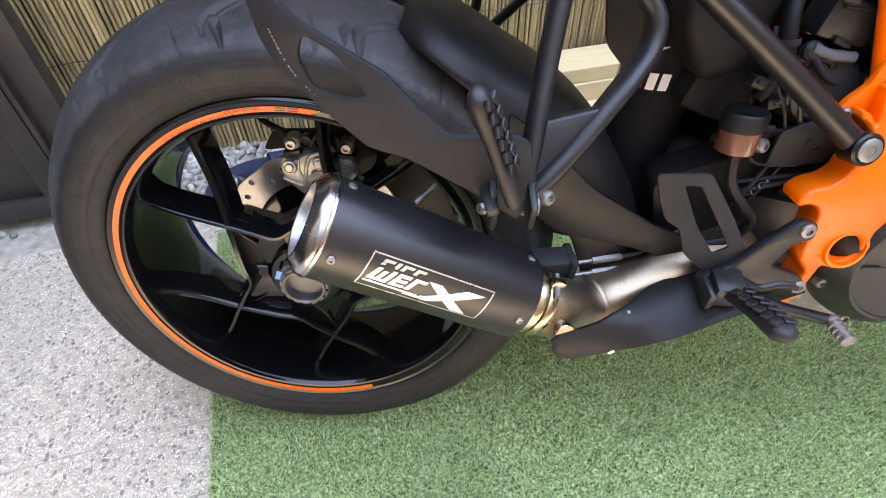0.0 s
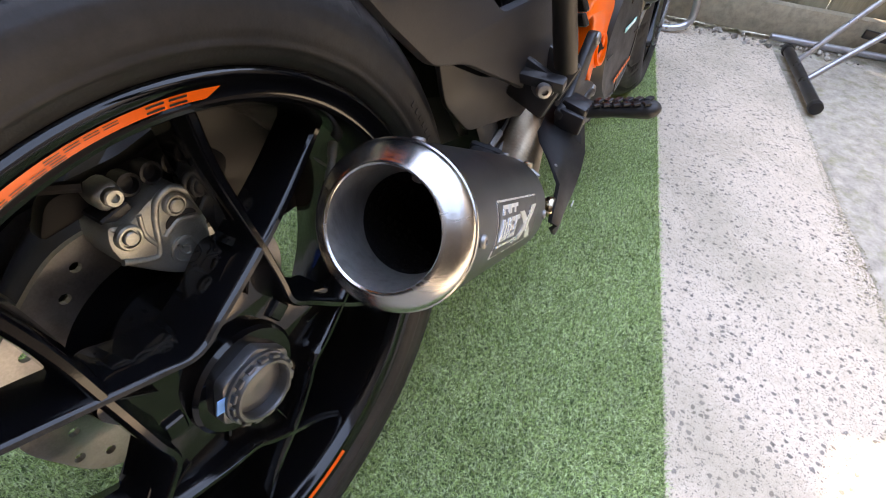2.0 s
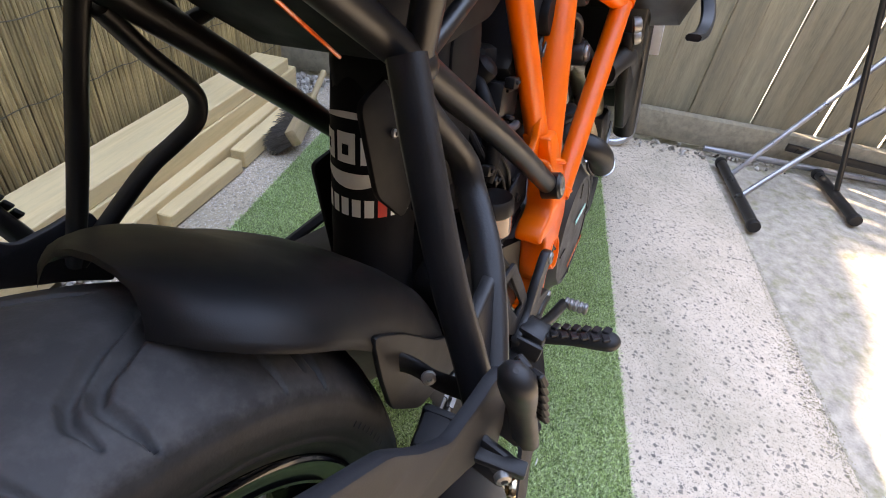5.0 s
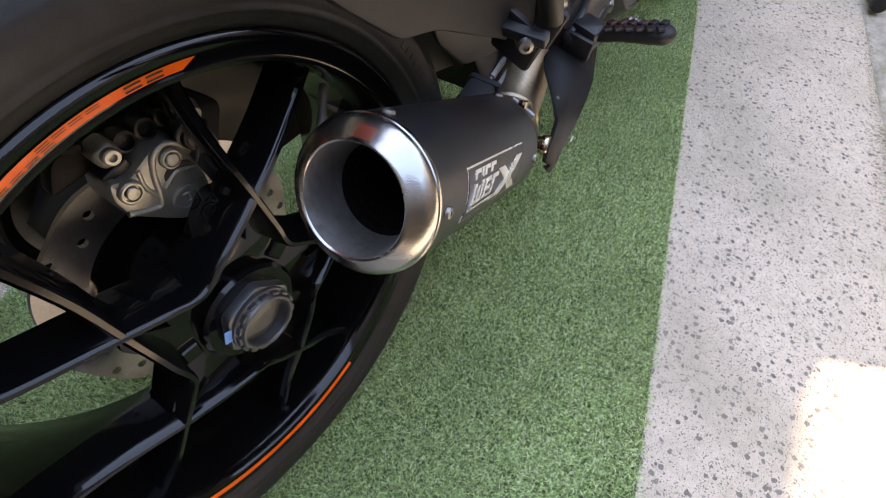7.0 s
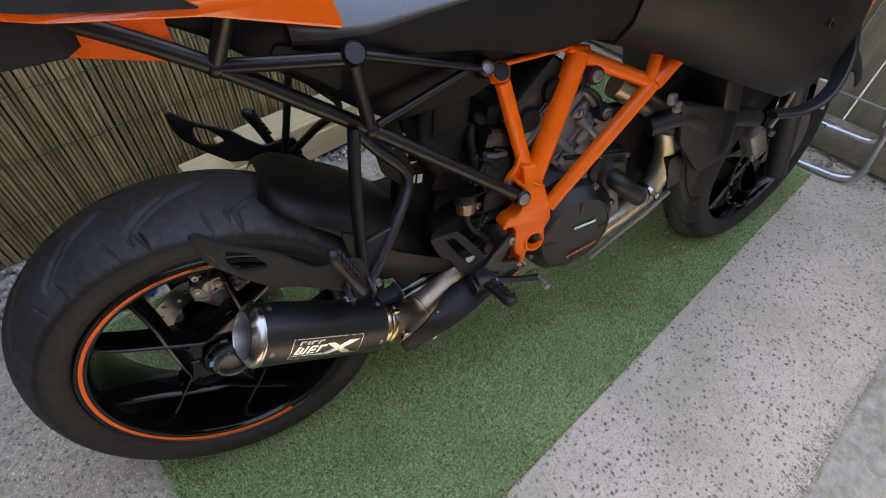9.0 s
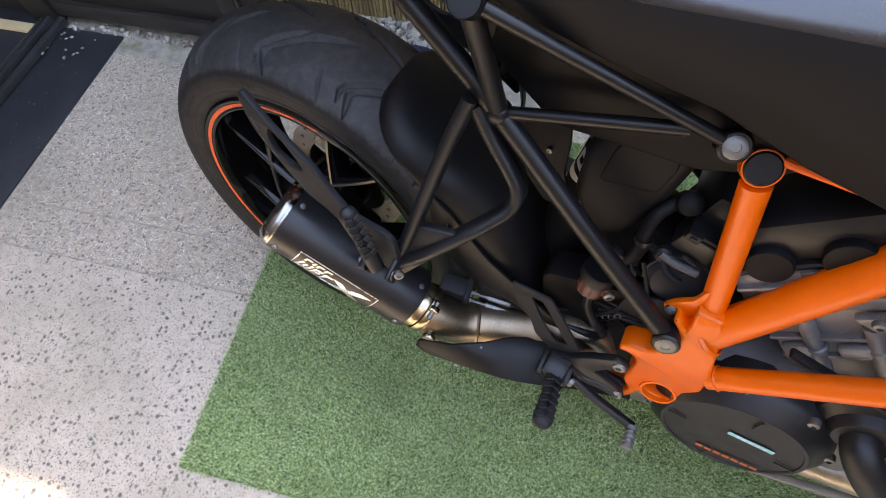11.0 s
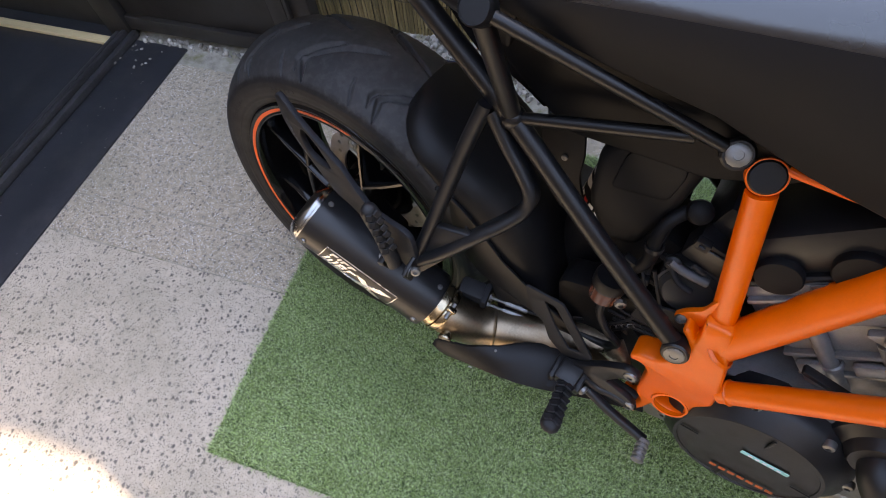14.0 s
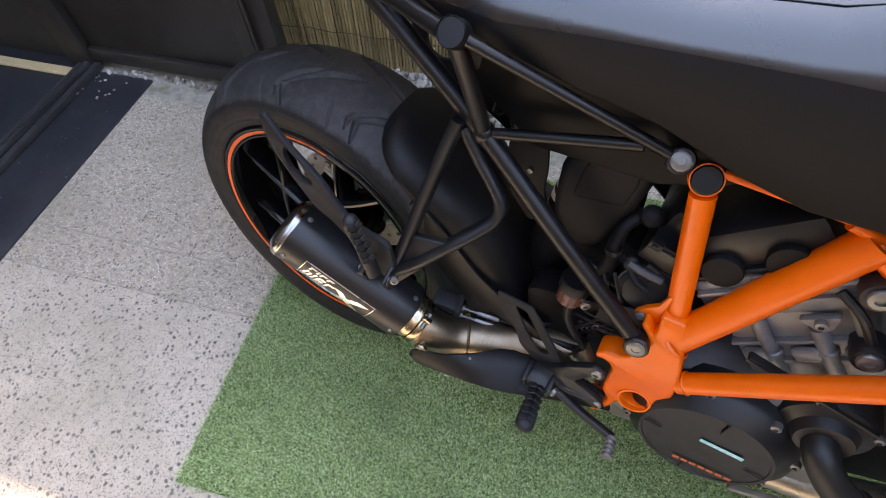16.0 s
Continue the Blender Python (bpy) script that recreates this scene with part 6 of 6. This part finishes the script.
# throttle bodies, cover box and cables behind the frame
cover = part("airbox_cover", plate(rounded([(0.396, 0.352), (0.420, 0.394), (0.486, 0.400), (0.500, 0.374), (0.492, 0.312), (0.474, 0.240), (0.432, 0.228), (0.400, 0.280)], 0.012, 6), 0.110, xz(-0.015), bevel=0.012), INNER_PLASTIC, bike, "black moulded box behind the subframe", 60)
part("raised_face", plate(rounded([(0.424, 0.366), (0.436, 0.386), (0.480, 0.390), (0.486, 0.366), (0.480, 0.328), (0.420, 0.316)], 0.008, 5), 0.005, xz(-0.0690), bevel=0.0045), INNER_PLASTIC, cover)
for k in range(4):
    flat_bar("moulded_bar", 0.440 + k * 0.0062, 0.352 + k * 0.0004, 0.0040, 0.0062, 30, BOLT_STEEL, cover, -0.0722)
# dark plate added only to close the bright view through the motorcycle
side_plate("added_dark_plate", [(0.400, 0.240), (0.500, 0.250), (0.520, 0.080), (0.420, 0.060)], 0.075, 0.006, INNER_PLASTIC, bike, r=0.01)
side_plate("fender_panel", [(0.322, 0.345), (0.372, 0.360), (0.380, 0.322), (0.381, 0.288), (0.398, 0.245), (0.372, 0.225), (0.335, 0.265)], -0.048, 0.006, INNER_PLASTIC, bike, "black inner fender panel", r=0.01)
bolt("bolt", (0.359, -0.053, 0.312), (0, -1, 0), 0.004, 0.003, bike)
part("lower_box", block((0.08, 0.08, 0.09), pose(0.47, -0.02, 0.23, 0, 20), bevel=0.012), INNER_PLASTIC, bike)
starter = part("starter_cover", lathe([(0.034, -0.05), (0.036, -0.004), (0.034, 0.004), (0.028, 0.009), (0.0, 0.010)], (0.546, -0.080, 0.226), (0.10, -1, 0.15), seg=36), surface("grey_moulded_cover", (0.020, 0.020, 0.021), 0.5, spec=0.3, var=0.15, fine=600, bump=0.1), bike, "round black cover")
# lighter grey arc painting the highlight along the cover's rim
part("rim_highlight", lathe([(0.0345, -0.004), (0.0372, -0.003), (0.0372, 0.002), (0.0345, 0.003)], (0.546, -0.080, 0.226), (0.10, -1, 0.15), seg=24, arc=(radians(-40), radians(110))), surface("grey_rim_highlight", (0.03, 0.03, 0.032), 0.6, var=0.1), starter)
lever = side_plate("cover_plate", [(0.508, 0.192), (0.548, 0.206), (0.574, 0.196), (0.579, 0.158), (0.506, 0.152)], -0.100, 0.004, DULL_PLASTIC, bike, "dull grey-black cover plate", r=0.006, bevel=0.001)
part("half_ring", lathe([(0.0085, 0.0), (0.0085, 0.002), (0.0070, 0.002), (0.0070, 0.0)], (0.545, -0.102, 0.178), (0, -1, 0), seg=14, arc=(radians(40), radians(250))), BLACK_CAST, lever)
part("wire_loop", tube([(0.500, -0.100, 0.197), (0.484, -0.102, 0.195), (0.483, -0.102, 0.172), (0.492, -0.102, 0.159), (0.510, -0.101, 0.155), (0.54, -0.101, 0.154)], 0.0016, seg=8), DULL_PLASTIC, bike)
part("hose_sleeve", tube([(0.512, -0.090, 0.269), (0.532, -0.090, 0.262), (0.556, -0.088, 0.259)], 0.0052, seg=12), surface("grey_hose", (0.05, 0.052, 0.058), 0.5, var=0.15), bike, "grey rubber hose")
for k, (x, z, dx, dz) in enumerate(((0.492, 0.235, 0.028, -0.055), (0.503, 0.245, 0.030, -0.060), (0.515, 0.150, -0.030, -0.055), (0.530, 0.150, -0.034, -0.060), (0.48, 0.13, 0.10, 0.012), (0.49, 0.118, 0.09, 0.020))):
    part("cable", tube([(x, -0.092, z), (x + dx * 0.5, -0.097, z + dz * 0.5 + 0.003), (x + dx, -0.094, z + dz)], 0.0018 + 0.0006 * (k % 3), seg=8), RUBBER if k % 2 else DULL_PLASTIC, bike)
part("spring", tube([(0.521 + 0.0025 * math.cos(k * 1.2) - 0.0011 * k, -0.098 + 0.0025 * math.sin(k * 1.2), 0.140 - 0.0014 * k) for k in range(26)], 0.0007, seg=6, steps=2), BOLT_STEEL, bike, "small bright return spring")
part("rear_case", block((0.12, 0.16, 0.17), pose(0.575, 0.0, 0.16, 0, 10), bevel=0.02), INNER_PLASTIC, bike)
part("throttle_body", block((0.10, 0.12, 0.07), pose(0.575, 0.0, 0.30, 0, 12), bevel=0.012), BLACK_CAST, bike)
throttle = part("throttle_housing", block((0.052, 0.034, 0.036), pose(0.545, -0.066, 0.288, 0, 14), bevel=0.004), BLACK_CAST, bike, "black throttle housing with a lever")
part("housing_rib", block((0.030, 0.004, 0.003), pose(0.545, -0.084, 0.300, 0, 8), bevel=0.001, seg=1), BLACK_CAST, throttle)
part("clip", block((0.018, 0.005, 0.005), pose(0.541, -0.086, 0.271, 0, 22), bevel=0.0012, seg=1), DULL_PLASTIC, throttle, "dull grey metal clip")
part("lever", sweep(smooth_path([(0.516, -0.090, 0.262), (0.524, -0.093, 0.252), (0.534, -0.093, 0.243), (0.547, -0.091, 0.237)], 5), rect2d(0.006, 0.008, 0.3), up=(0, 1, 0)), DULL_PLASTIC, throttle, "curved grey lever", 50)
part("spring_drum", lathe([(0.0, 0.0), (0.0080, 0.0), (0.0092, 0.003), (0.0092, 0.008), (0.0070, 0.011), (0.0, 0.012)], (0.515, -0.082, 0.264), (0.05, -1, 0.25), seg=22), BLACK_CAST, throttle)
part("round_cap", lathe([(0.0, -0.02), (0.0125, -0.02), (0.0135, -0.004), (0.0125, 0.004), (0.009, 0.007), (0.0, 0.008)], (0.513, -0.066, 0.328), (0.1, -0.7, 0.7), seg=24), INNER_PLASTIC, bike, "small black filler cap")
part("vent_hose", tube([(0.503, -0.060, 0.318), (0.491, -0.074, 0.306), (0.488, -0.084, 0.286), (0.492, -0.088, 0.262), (0.489, -0.088, 0.240), (0.480, -0.086, 0.222)], 0.0078, seg=16), INNER_PLASTIC, bike, "bent black vent hose", 60)
part("hose_clip", lathe([(0.0085, -0.003), (0.0102, -0.003), (0.0102, 0.003), (0.0085, 0.003)], (0.4905, -0.0865, 0.274), (0.12, -0.12, -1), seg=20), BLACK_CAST, bike)
for x, z, turn in ((0.474, 0.238, 20), (0.497, 0.218, -15), (0.529, 0.312, 10)):
    plug = part("wiring_plug", block((0.016, 0.011, 0.011), pose(x, -0.089, z, 0, turn), bevel=0.0018), BLACK_PLASTIC, bike, "black wiring plug")
    part("latch", block((0.007, 0.003, 0.004), pose(x, -0.0955, z + 0.001, 0, turn), bevel=0.0008, seg=1), DULL_PLASTIC, plug)
for k in range(9):
    g = random.Random(40 + k)
    a = Vector((0.50 + g.uniform(-0.03, 0.03), -0.05 + g.uniform(-0.03, 0.02), 0.20 + g.uniform(-0.06, 0.1)))
    b = a + Vector((g.uniform(0.03, 0.10), g.uniform(-0.02, 0.02), g.uniform(-0.08, 0.06)))
    m = a.lerp(b, 0.5) + Vector((g.uniform(-0.02, 0.02), g.uniform(-0.025, 0), g.uniform(-0.03, 0.03)))
    part("cable", tube([a, m, b], g.uniform(0.0028, 0.0055), seg=8), RUBBER, bike)
part("carbon_canister", lathe([(0.0, 0), (0.03, 0.002), (0.032, 0.01), (0.032, 0.11), (0.0, 0.115)], (0.44, -0.06, 0.02), (0.7, 0, 0.35), seg=24), BLACK_PLASTIC, bike)
part("rear_linkage", block((0.10, 0.09, 0.05), pose(0.46, -0.02, 0.03, 0, -20), bevel=0.01), INNER_PLASTIC, bike)
part("pivot_casting", plate(rounded([(0.40, 0.13), (0.52, 0.17), (0.58, 0.12), (0.56, 0.0), (0.48, -0.03), (0.42, 0.04)], 0.02), 0.05, xz(-0.06), bevel=0.008), INNER_PLASTIC, bike)

# seat, side panels, tail
def seat_ring(x, zb, yb, bulge, zs, ys, zt, soft=0.0):
    """Half a section, mirrored; soft: how far the side rolls over into the top in one round."""
    half = [(0.0, zb - 0.01), (-yb * 0.6, zb - 0.008), (-yb, zb), (-(yb * 0.35 + bulge * 0.65), zb + (zs - zb) * 0.20), (-bulge, zb + (zs - zb) * 0.5), (-bulge * 0.99, zb + (zs - zb) * 0.78), (-bulge * 0.955, zb + (zs - zb) * 0.93), (-bulge * 0.88, zs), (-bulge * 0.68, zs + (zt - zs) * 0.5), (-bulge * 0.38, zs + (zt - zs) * 0.85), (0.0, zt)]
    low, shoulder = math.sin(radians(15)), float(np.interp(x, (0.225, 0.32, 0.40, 0.48, 0.56, 0.68), (0.530, 0.524, 0.532, 0.537, 0.546, 0.560)))
    z1, wide = (shoulder - zt * low) / (1 - low), bulge / math.cos(radians(15))
    roll = half[:2] + [(-bulge * 0.94, zb - 0.003), (-bulge * 0.965, zb)] + [(-wide * math.cos(radians(a)), z1 + (zt - z1) * math.sin(radians(a))) for a in (15, 22, 30, 40, 54, 71, 90)]
    half = [(p[0] * (1 - soft) + q[0] * soft, p[1] * (1 - soft) + q[1] * soft) for p, q in zip(half, roll)]
    full = half + [(-y, z) for y, z in half[-2:0:-1]]
    return [(x, y, z) for y, z in full]


seat_rows = [(0.225, 0.520, 0.09, 0.118, 0.605, 0.082, 0.615), (0.262, 0.512, 0.105, 0.132, 0.598, 0.098, 0.610), (0.32, 0.500, 0.110, 0.131, 0.585, 0.104, 0.602), (0.40, 0.482, 0.108, 0.124, 0.568, 0.102, 0.592), (0.48, 0.468, 0.100, 0.114, 0.560, 0.098, 0.588),
             (0.56, 0.446, 0.098, 0.114, 0.572, 0.100, 0.602), (0.62, 0.438, 0.100, 0.117, 0.595, 0.106, 0.630), (0.68, 0.447, 0.104, 0.122, 0.620, 0.112, 0.662), (0.72, 0.440, 0.128, 0.172, 0.640, 0.120, 0.690)]
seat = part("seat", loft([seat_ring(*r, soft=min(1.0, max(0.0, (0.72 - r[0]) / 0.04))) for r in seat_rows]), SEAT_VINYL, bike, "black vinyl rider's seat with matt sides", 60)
# duller copy of the vinyl on the sides, keeping out the sunlit paving's reflection
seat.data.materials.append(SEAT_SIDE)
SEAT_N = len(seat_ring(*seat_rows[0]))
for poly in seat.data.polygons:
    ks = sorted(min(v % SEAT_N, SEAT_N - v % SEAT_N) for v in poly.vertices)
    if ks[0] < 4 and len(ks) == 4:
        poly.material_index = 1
seam = []
for r in seat_rows[3:7]:
    a, b = seat_ring(*r, soft=min(1.0, max(0.0, (0.72 - r[0]) / 0.04)))[7:9]
    seam.append(Vector(a).lerp(Vector(b), 0.6) + Vector((0, -0.0003, 0.0006)))
part("seam", tube(seam, 0.0006, seg=6, steps=1), BLACK_TUBE, seat, "stitched seam along the seat top")
panel_rows = [(0.722, 0.432, 0.129, 0.178, 0.642, 0.121, 0.69), (0.82, 0.405, 0.165, 0.215, 0.66, 0.14, 0.72), (0.92, 0.360, 0.175, 0.225, 0.66, 0.14, 0.73), (1.02, 0.315, 0.185, 0.230, 0.64, 0.13, 0.72), (1.12, 0.275, 0.195, 0.235, 0.60, 0.12, 0.68), (1.20, 0.285, 0.200, 0.232, 0.52, 0.10, 0.60), (1.255, 0.33, 0.17, 0.20, 0.44, 0.09, 0.50)]
panel = part("tank_panel", loft([seat_ring(*r) for r in panel_rows]), BLACK_PLASTIC, bike, "matt black tank and fairing side panel", 60)
part("panel_lip", sweep(smooth_path([(1.06, -0.226, 0.268), (1.14, -0.236, 0.262), (1.20, -0.236, 0.285), (1.245, -0.215, 0.34), (1.25, -0.19, 0.40)], 5), rect2d(0.012, 0.026, 0.3), up=(0, 1, 0)), SLEEVE, panel, "grey moulded lower edge")
part("indicator_orange", block((0.03, 0.01, 0.12), pose(1.27, -0.19, 0.40, 0, 20, 10), bevel=0.003), TAIL_ORANGE, panel)
bolt("screw", (1.10, -0.2335, 0.43), (0, -1, 0.1), 0.008, 0.003, panel, BLACK_TUBE)
tail_pts = [(0.285, 0.540), (0.14, 0.578), (0.00, 0.592), (-0.30, 0.655), (-0.32, 0.705), (-0.05, 0.675), (0.18, 0.630), (0.272, 0.590)]
for side in (-1, 1):
    bm = plate(rounded(tail_pts, 0.008), 0.010, xz(0.0), bevel=0.003)
    for v in bm.verts:
        v.co.y = side * (0.140 - v.co.y - 0.10 * max(0, 0.1 - v.co.x) - 0.25 * max(0, v.co.z - 0.60))
    tail = part("tail_panel", bm, TAIL_ORANGE, bike, "glossy orange tail panel with black graphics", 40)
    bm = plate(rounded([(0.14, 0.588), (0.0, 0.602), (-0.22, 0.645), (-0.20, 0.675), (0.0, 0.645), (0.10, 0.615)], 0.006), 0.003, xz(0.0))
    for v in bm.verts:
        v.co.y = side * (0.1475 - v.co.y - 0.10 * max(0, 0.1 - v.co.x) - 0.25 * max(0, v.co.z - 0.60))
    field = part("graphic", bm, BLACK_PRINT, tail)
    for k in range(4):
        x, z = 0.035 - k * 0.042, 0.619 + k * 0.0125
        bm = block((0.034, 0.003, 0.004), pose(x, 0, z, 0, 18), bevel=0.0006, seg=1)
        block((0.034, 0.003, 0.004), pose(x - 0.003, 0, z + 0.016, 0, 18), bm)
        block((0.004, 0.003, 0.018), pose(x - 0.017, 0, z + 0.013, 0, 18), bm)
        for v in bm.verts:
            v.co.y = side * (0.150 - v.co.y - 0.10 * max(0, 0.1 - v.co.x) - 0.25 * max(0, v.co.z - 0.60))
        part("lettering_bar", bm, ORANGE_PRINT, tail)
part("tail_underside", loft([[(x, -w, z), (x, w, z), (x, w, z + 0.05), (x, -w, z + 0.05)] for x, w, z in ((0.10, 0.09, 0.520), (-0.02, 0.088, 0.550), (-0.14, 0.08, 0.585), (-0.30, 0.07, 0.62))]), TAIL_ORANGE, bike, "orange tail underside")
part("under_seat_tray", plate(rounded([(0.09, 0.560), (0.135, 0.535), (0.30, 0.405), (0.36, 0.365), (0.50, 0.375), (0.565, 0.405), (0.60, 0.470), (0.50, 0.50), (0.28, 0.585), (0.10, 0.60)], 0.01), 0.15, xz(0.0), bevel=0.006), INNER_PLASTIC, bike, "black under-seat tray")
# the orange tail's reflection on the tray, drawn as a thin coloured tube
part("tail_reflection_line", tube([(0.172, -0.0765, 0.476), (0.219, -0.0765, 0.436), (0.272, -0.0765, 0.392)], 0.0012, seg=6), TAIL_ORANGE, bike, "thin orange line drawn for the tail's reflection")
part("tray_recess", plate(rounded([(0.20, 0.500), (0.285, 0.435), (0.29, 0.490), (0.21, 0.515)], 0.01), 0.006, xz(-0.077), bevel=0.002), DULL_PLASTIC, bike)
part("plate_holder", loft([[(x, -w, z), (x, w, z), (x, w, z + h), (x, -w, z + h)] for x, w, z, h in ((0.02, 0.08, 0.556, 0.02), (0.0, 0.108, 0.551, 0.06), (-0.06, 0.110, 0.550, 0.08), (-0.18, 0.112, 0.523, 0.12), (-0.34, 0.112, 0.475, 0.16))]), DULL_PLASTIC, bike, "black number plate holder")

# front end, seen past the engine
FX, FZ = 1.418, -0.028
fm = pose(FX, 0.0, FZ, 0, 0, 6)
front = part("front_wheel", lathe([(0.2325, -0.055), (0.226, -0.056), (0.212, -0.05), (0.203, -0.03), (0.198, 0.0), (0.203, 0.03), (0.212, 0.05), (0.226, 0.056), (0.2325, 0.055), (0.2325, 0.045), (0.21, 0.0), (0.2325, -0.045)], (0, 0, 0), (0, 1, 0), seg=96, shut=True), RIM_BLACK, bike, "gloss black front wheel", 30)
front.matrix_basis = fm
fv, ff = tyre_mesh(TYRE_PROFILE, -0.021, 0.64, 360, 15)
ft = new("tyre", fast_mesh("front_tyre", fv, ff, TYRE_RUBBER, True))
ft.parent = front
tagged(ft, "black front tyre")
part("rim_stripe", lathe([(0.2262, -0.0575), (0.2170, -0.0545)], (0, 0, 0), (0, 1, 0), seg=96), STRIPE, front, "orange tape stripe")
for k in range(5):
    a = 72 * k + 20
    part("spoke", loft([[wheel_point(a - w / r * 57, r, -0.02 - d), wheel_point(a + w / r * 57, r, -0.02 - d), wheel_point(a + w / r * 57, r, 0.02 + d), wheel_point(a - w / r * 57, r, 0.02 + d)] for r, w, d in ((0.03, 0.015, 0.012), (0.10, 0.011, 0.006), (0.205, 0.015, 0.004))]), RIM_BLACK, front)
part("hub", lathe([(0.0, -0.06), (0.02, -0.06), (0.035, -0.045), (0.035, 0.045), (0.02, 0.06), (0.0, 0.06)], (0, 0, 0), (0, 1, 0), seg=24), RIM_BLACK, front)
f_holes = [[((0.146 + 0.006 * (k % 2)) * math.cos(radians(12 * k)) + 0.004 * math.cos(b * math.pi / 3), (0.146 + 0.006 * (k % 2)) * math.sin(radians(12 * k)) + 0.004 * math.sin(b * math.pi / 3)) for b in range(6)] for k in range(30)]
part("front_disc", plate([(0.155 * math.cos(2 * math.pi * k / 80), 0.155 * math.sin(2 * math.pi * k / 80)) for k in range(80)], 0.005, xz(-0.066), holes=[[(0.108 * math.cos(2 * math.pi * k / 60), 0.108 * math.sin(2 * math.pi * k / 60)) for k in range(60)]] + f_holes), DISC_STEEL, front, "drilled front brake disc")
fcal = part("front_caliper", block((0.050, 0.045, 0.10), pose(FX - 0.112, -0.075, FZ + 0.088, 0, -35), bevel=0.010), ALLOY, bike, "grey front brake caliper")
for dz in (-0.03, 0.03):
    bolt("bolt", (FX - 0.115 + dz * 0.6, -0.10, FZ + 0.09 + dz), (0, -1, 0), 0.009, 0.008, fcal)
for side in (-1, 1):
    part("fork_leg", tube([(FX - 0.005, side * 0.105, FZ - 0.02), (FX - 0.10, side * 0.105, FZ + 0.26), (FX - 0.235, side * 0.105, FZ + 0.62)], 0.027, seg=20), BLACK_CAST, bike, sharp=60)
part("fork_reflector", block((0.006, 0.03, 0.075), pose(FX - 0.03, -0.134, FZ + 0.22, 0, -18), bevel=0.002), surface("pale_reflector", (0.5, 0.5, 0.52), 0.3, var=0.05, bump=0.0), bike)
mud = []
for k in range(15):
    a = 150 - k * 8.5
    sec = [(-0.072, -0.035), (-0.066, -0.008), (-0.04, 0.006), (0.0, 0.010), (0.04, 0.006), (0.066, -0.008), (0.072, -0.035)]
    sec = sec + [(y * 0.96, d - 0.003) for y, d in sec[::-1]]
    mud.append([Vector((FX + (0.322 + d) * math.cos(radians(a)), y, FZ + (0.322 + d) * math.sin(radians(a)))) for y, d in sec])
part("front_mudguard", loft(mud), BLACK_PLASTIC, bike, "black front mudguard", 50)
part("radiator", block((0.05, 0.30, 0.26), pose(1.05, 0.0, 0.26, 0, -14), bevel=0.006), BLACK_CAST, bike)
part("radiator_shroud", plate(rounded([(0.90, 0.30), (1.08, 0.24), (1.10, 0.12), (1.02, 0.10), (0.93, 0.20)], 0.015), 0.02, xz(-0.14), bevel=0.006), BLACK_PLASTIC, bike)
part("radiator_hose", tube([(0.90, -0.10, 0.235), (0.95, -0.12, 0.222), (1.04, -0.125, 0.214), (1.13, -0.125, 0.198), (1.20, -0.115, 0.172)], 0.021, seg=16), RUBBER, bike, "thick black hose to the radiator", 60)
part("oil_cooler", block((0.04, 0.24, 0.09), pose(0.985, 0.0, 0.10, 0, -14), bevel=0.005), BLACK_CAST, bike)
part("lower_hose", tube([(0.86, -0.12, 0.245), (0.93, -0.135, 0.255), (1.0, -0.13, 0.21), (1.03, -0.10, 0.19)], 0.02, seg=16), RUBBER, bike, sharp=60)
part("brake_line", tube([(FX - 0.13, -0.11, FZ + 0.15), (FX - 0.12, -0.12, FZ + 0.24), (FX - 0.15, -0.115, FZ + 0.34)], 0.005, seg=8), BOLT_STEEL, bike)
for k in range(2):
    bolt("hose_fitting", (0.862 + 0.02 * k, -0.150, 0.315 - 0.02 * k), (0.3, -0.9, 0.2), 0.012, 0.012, bike)
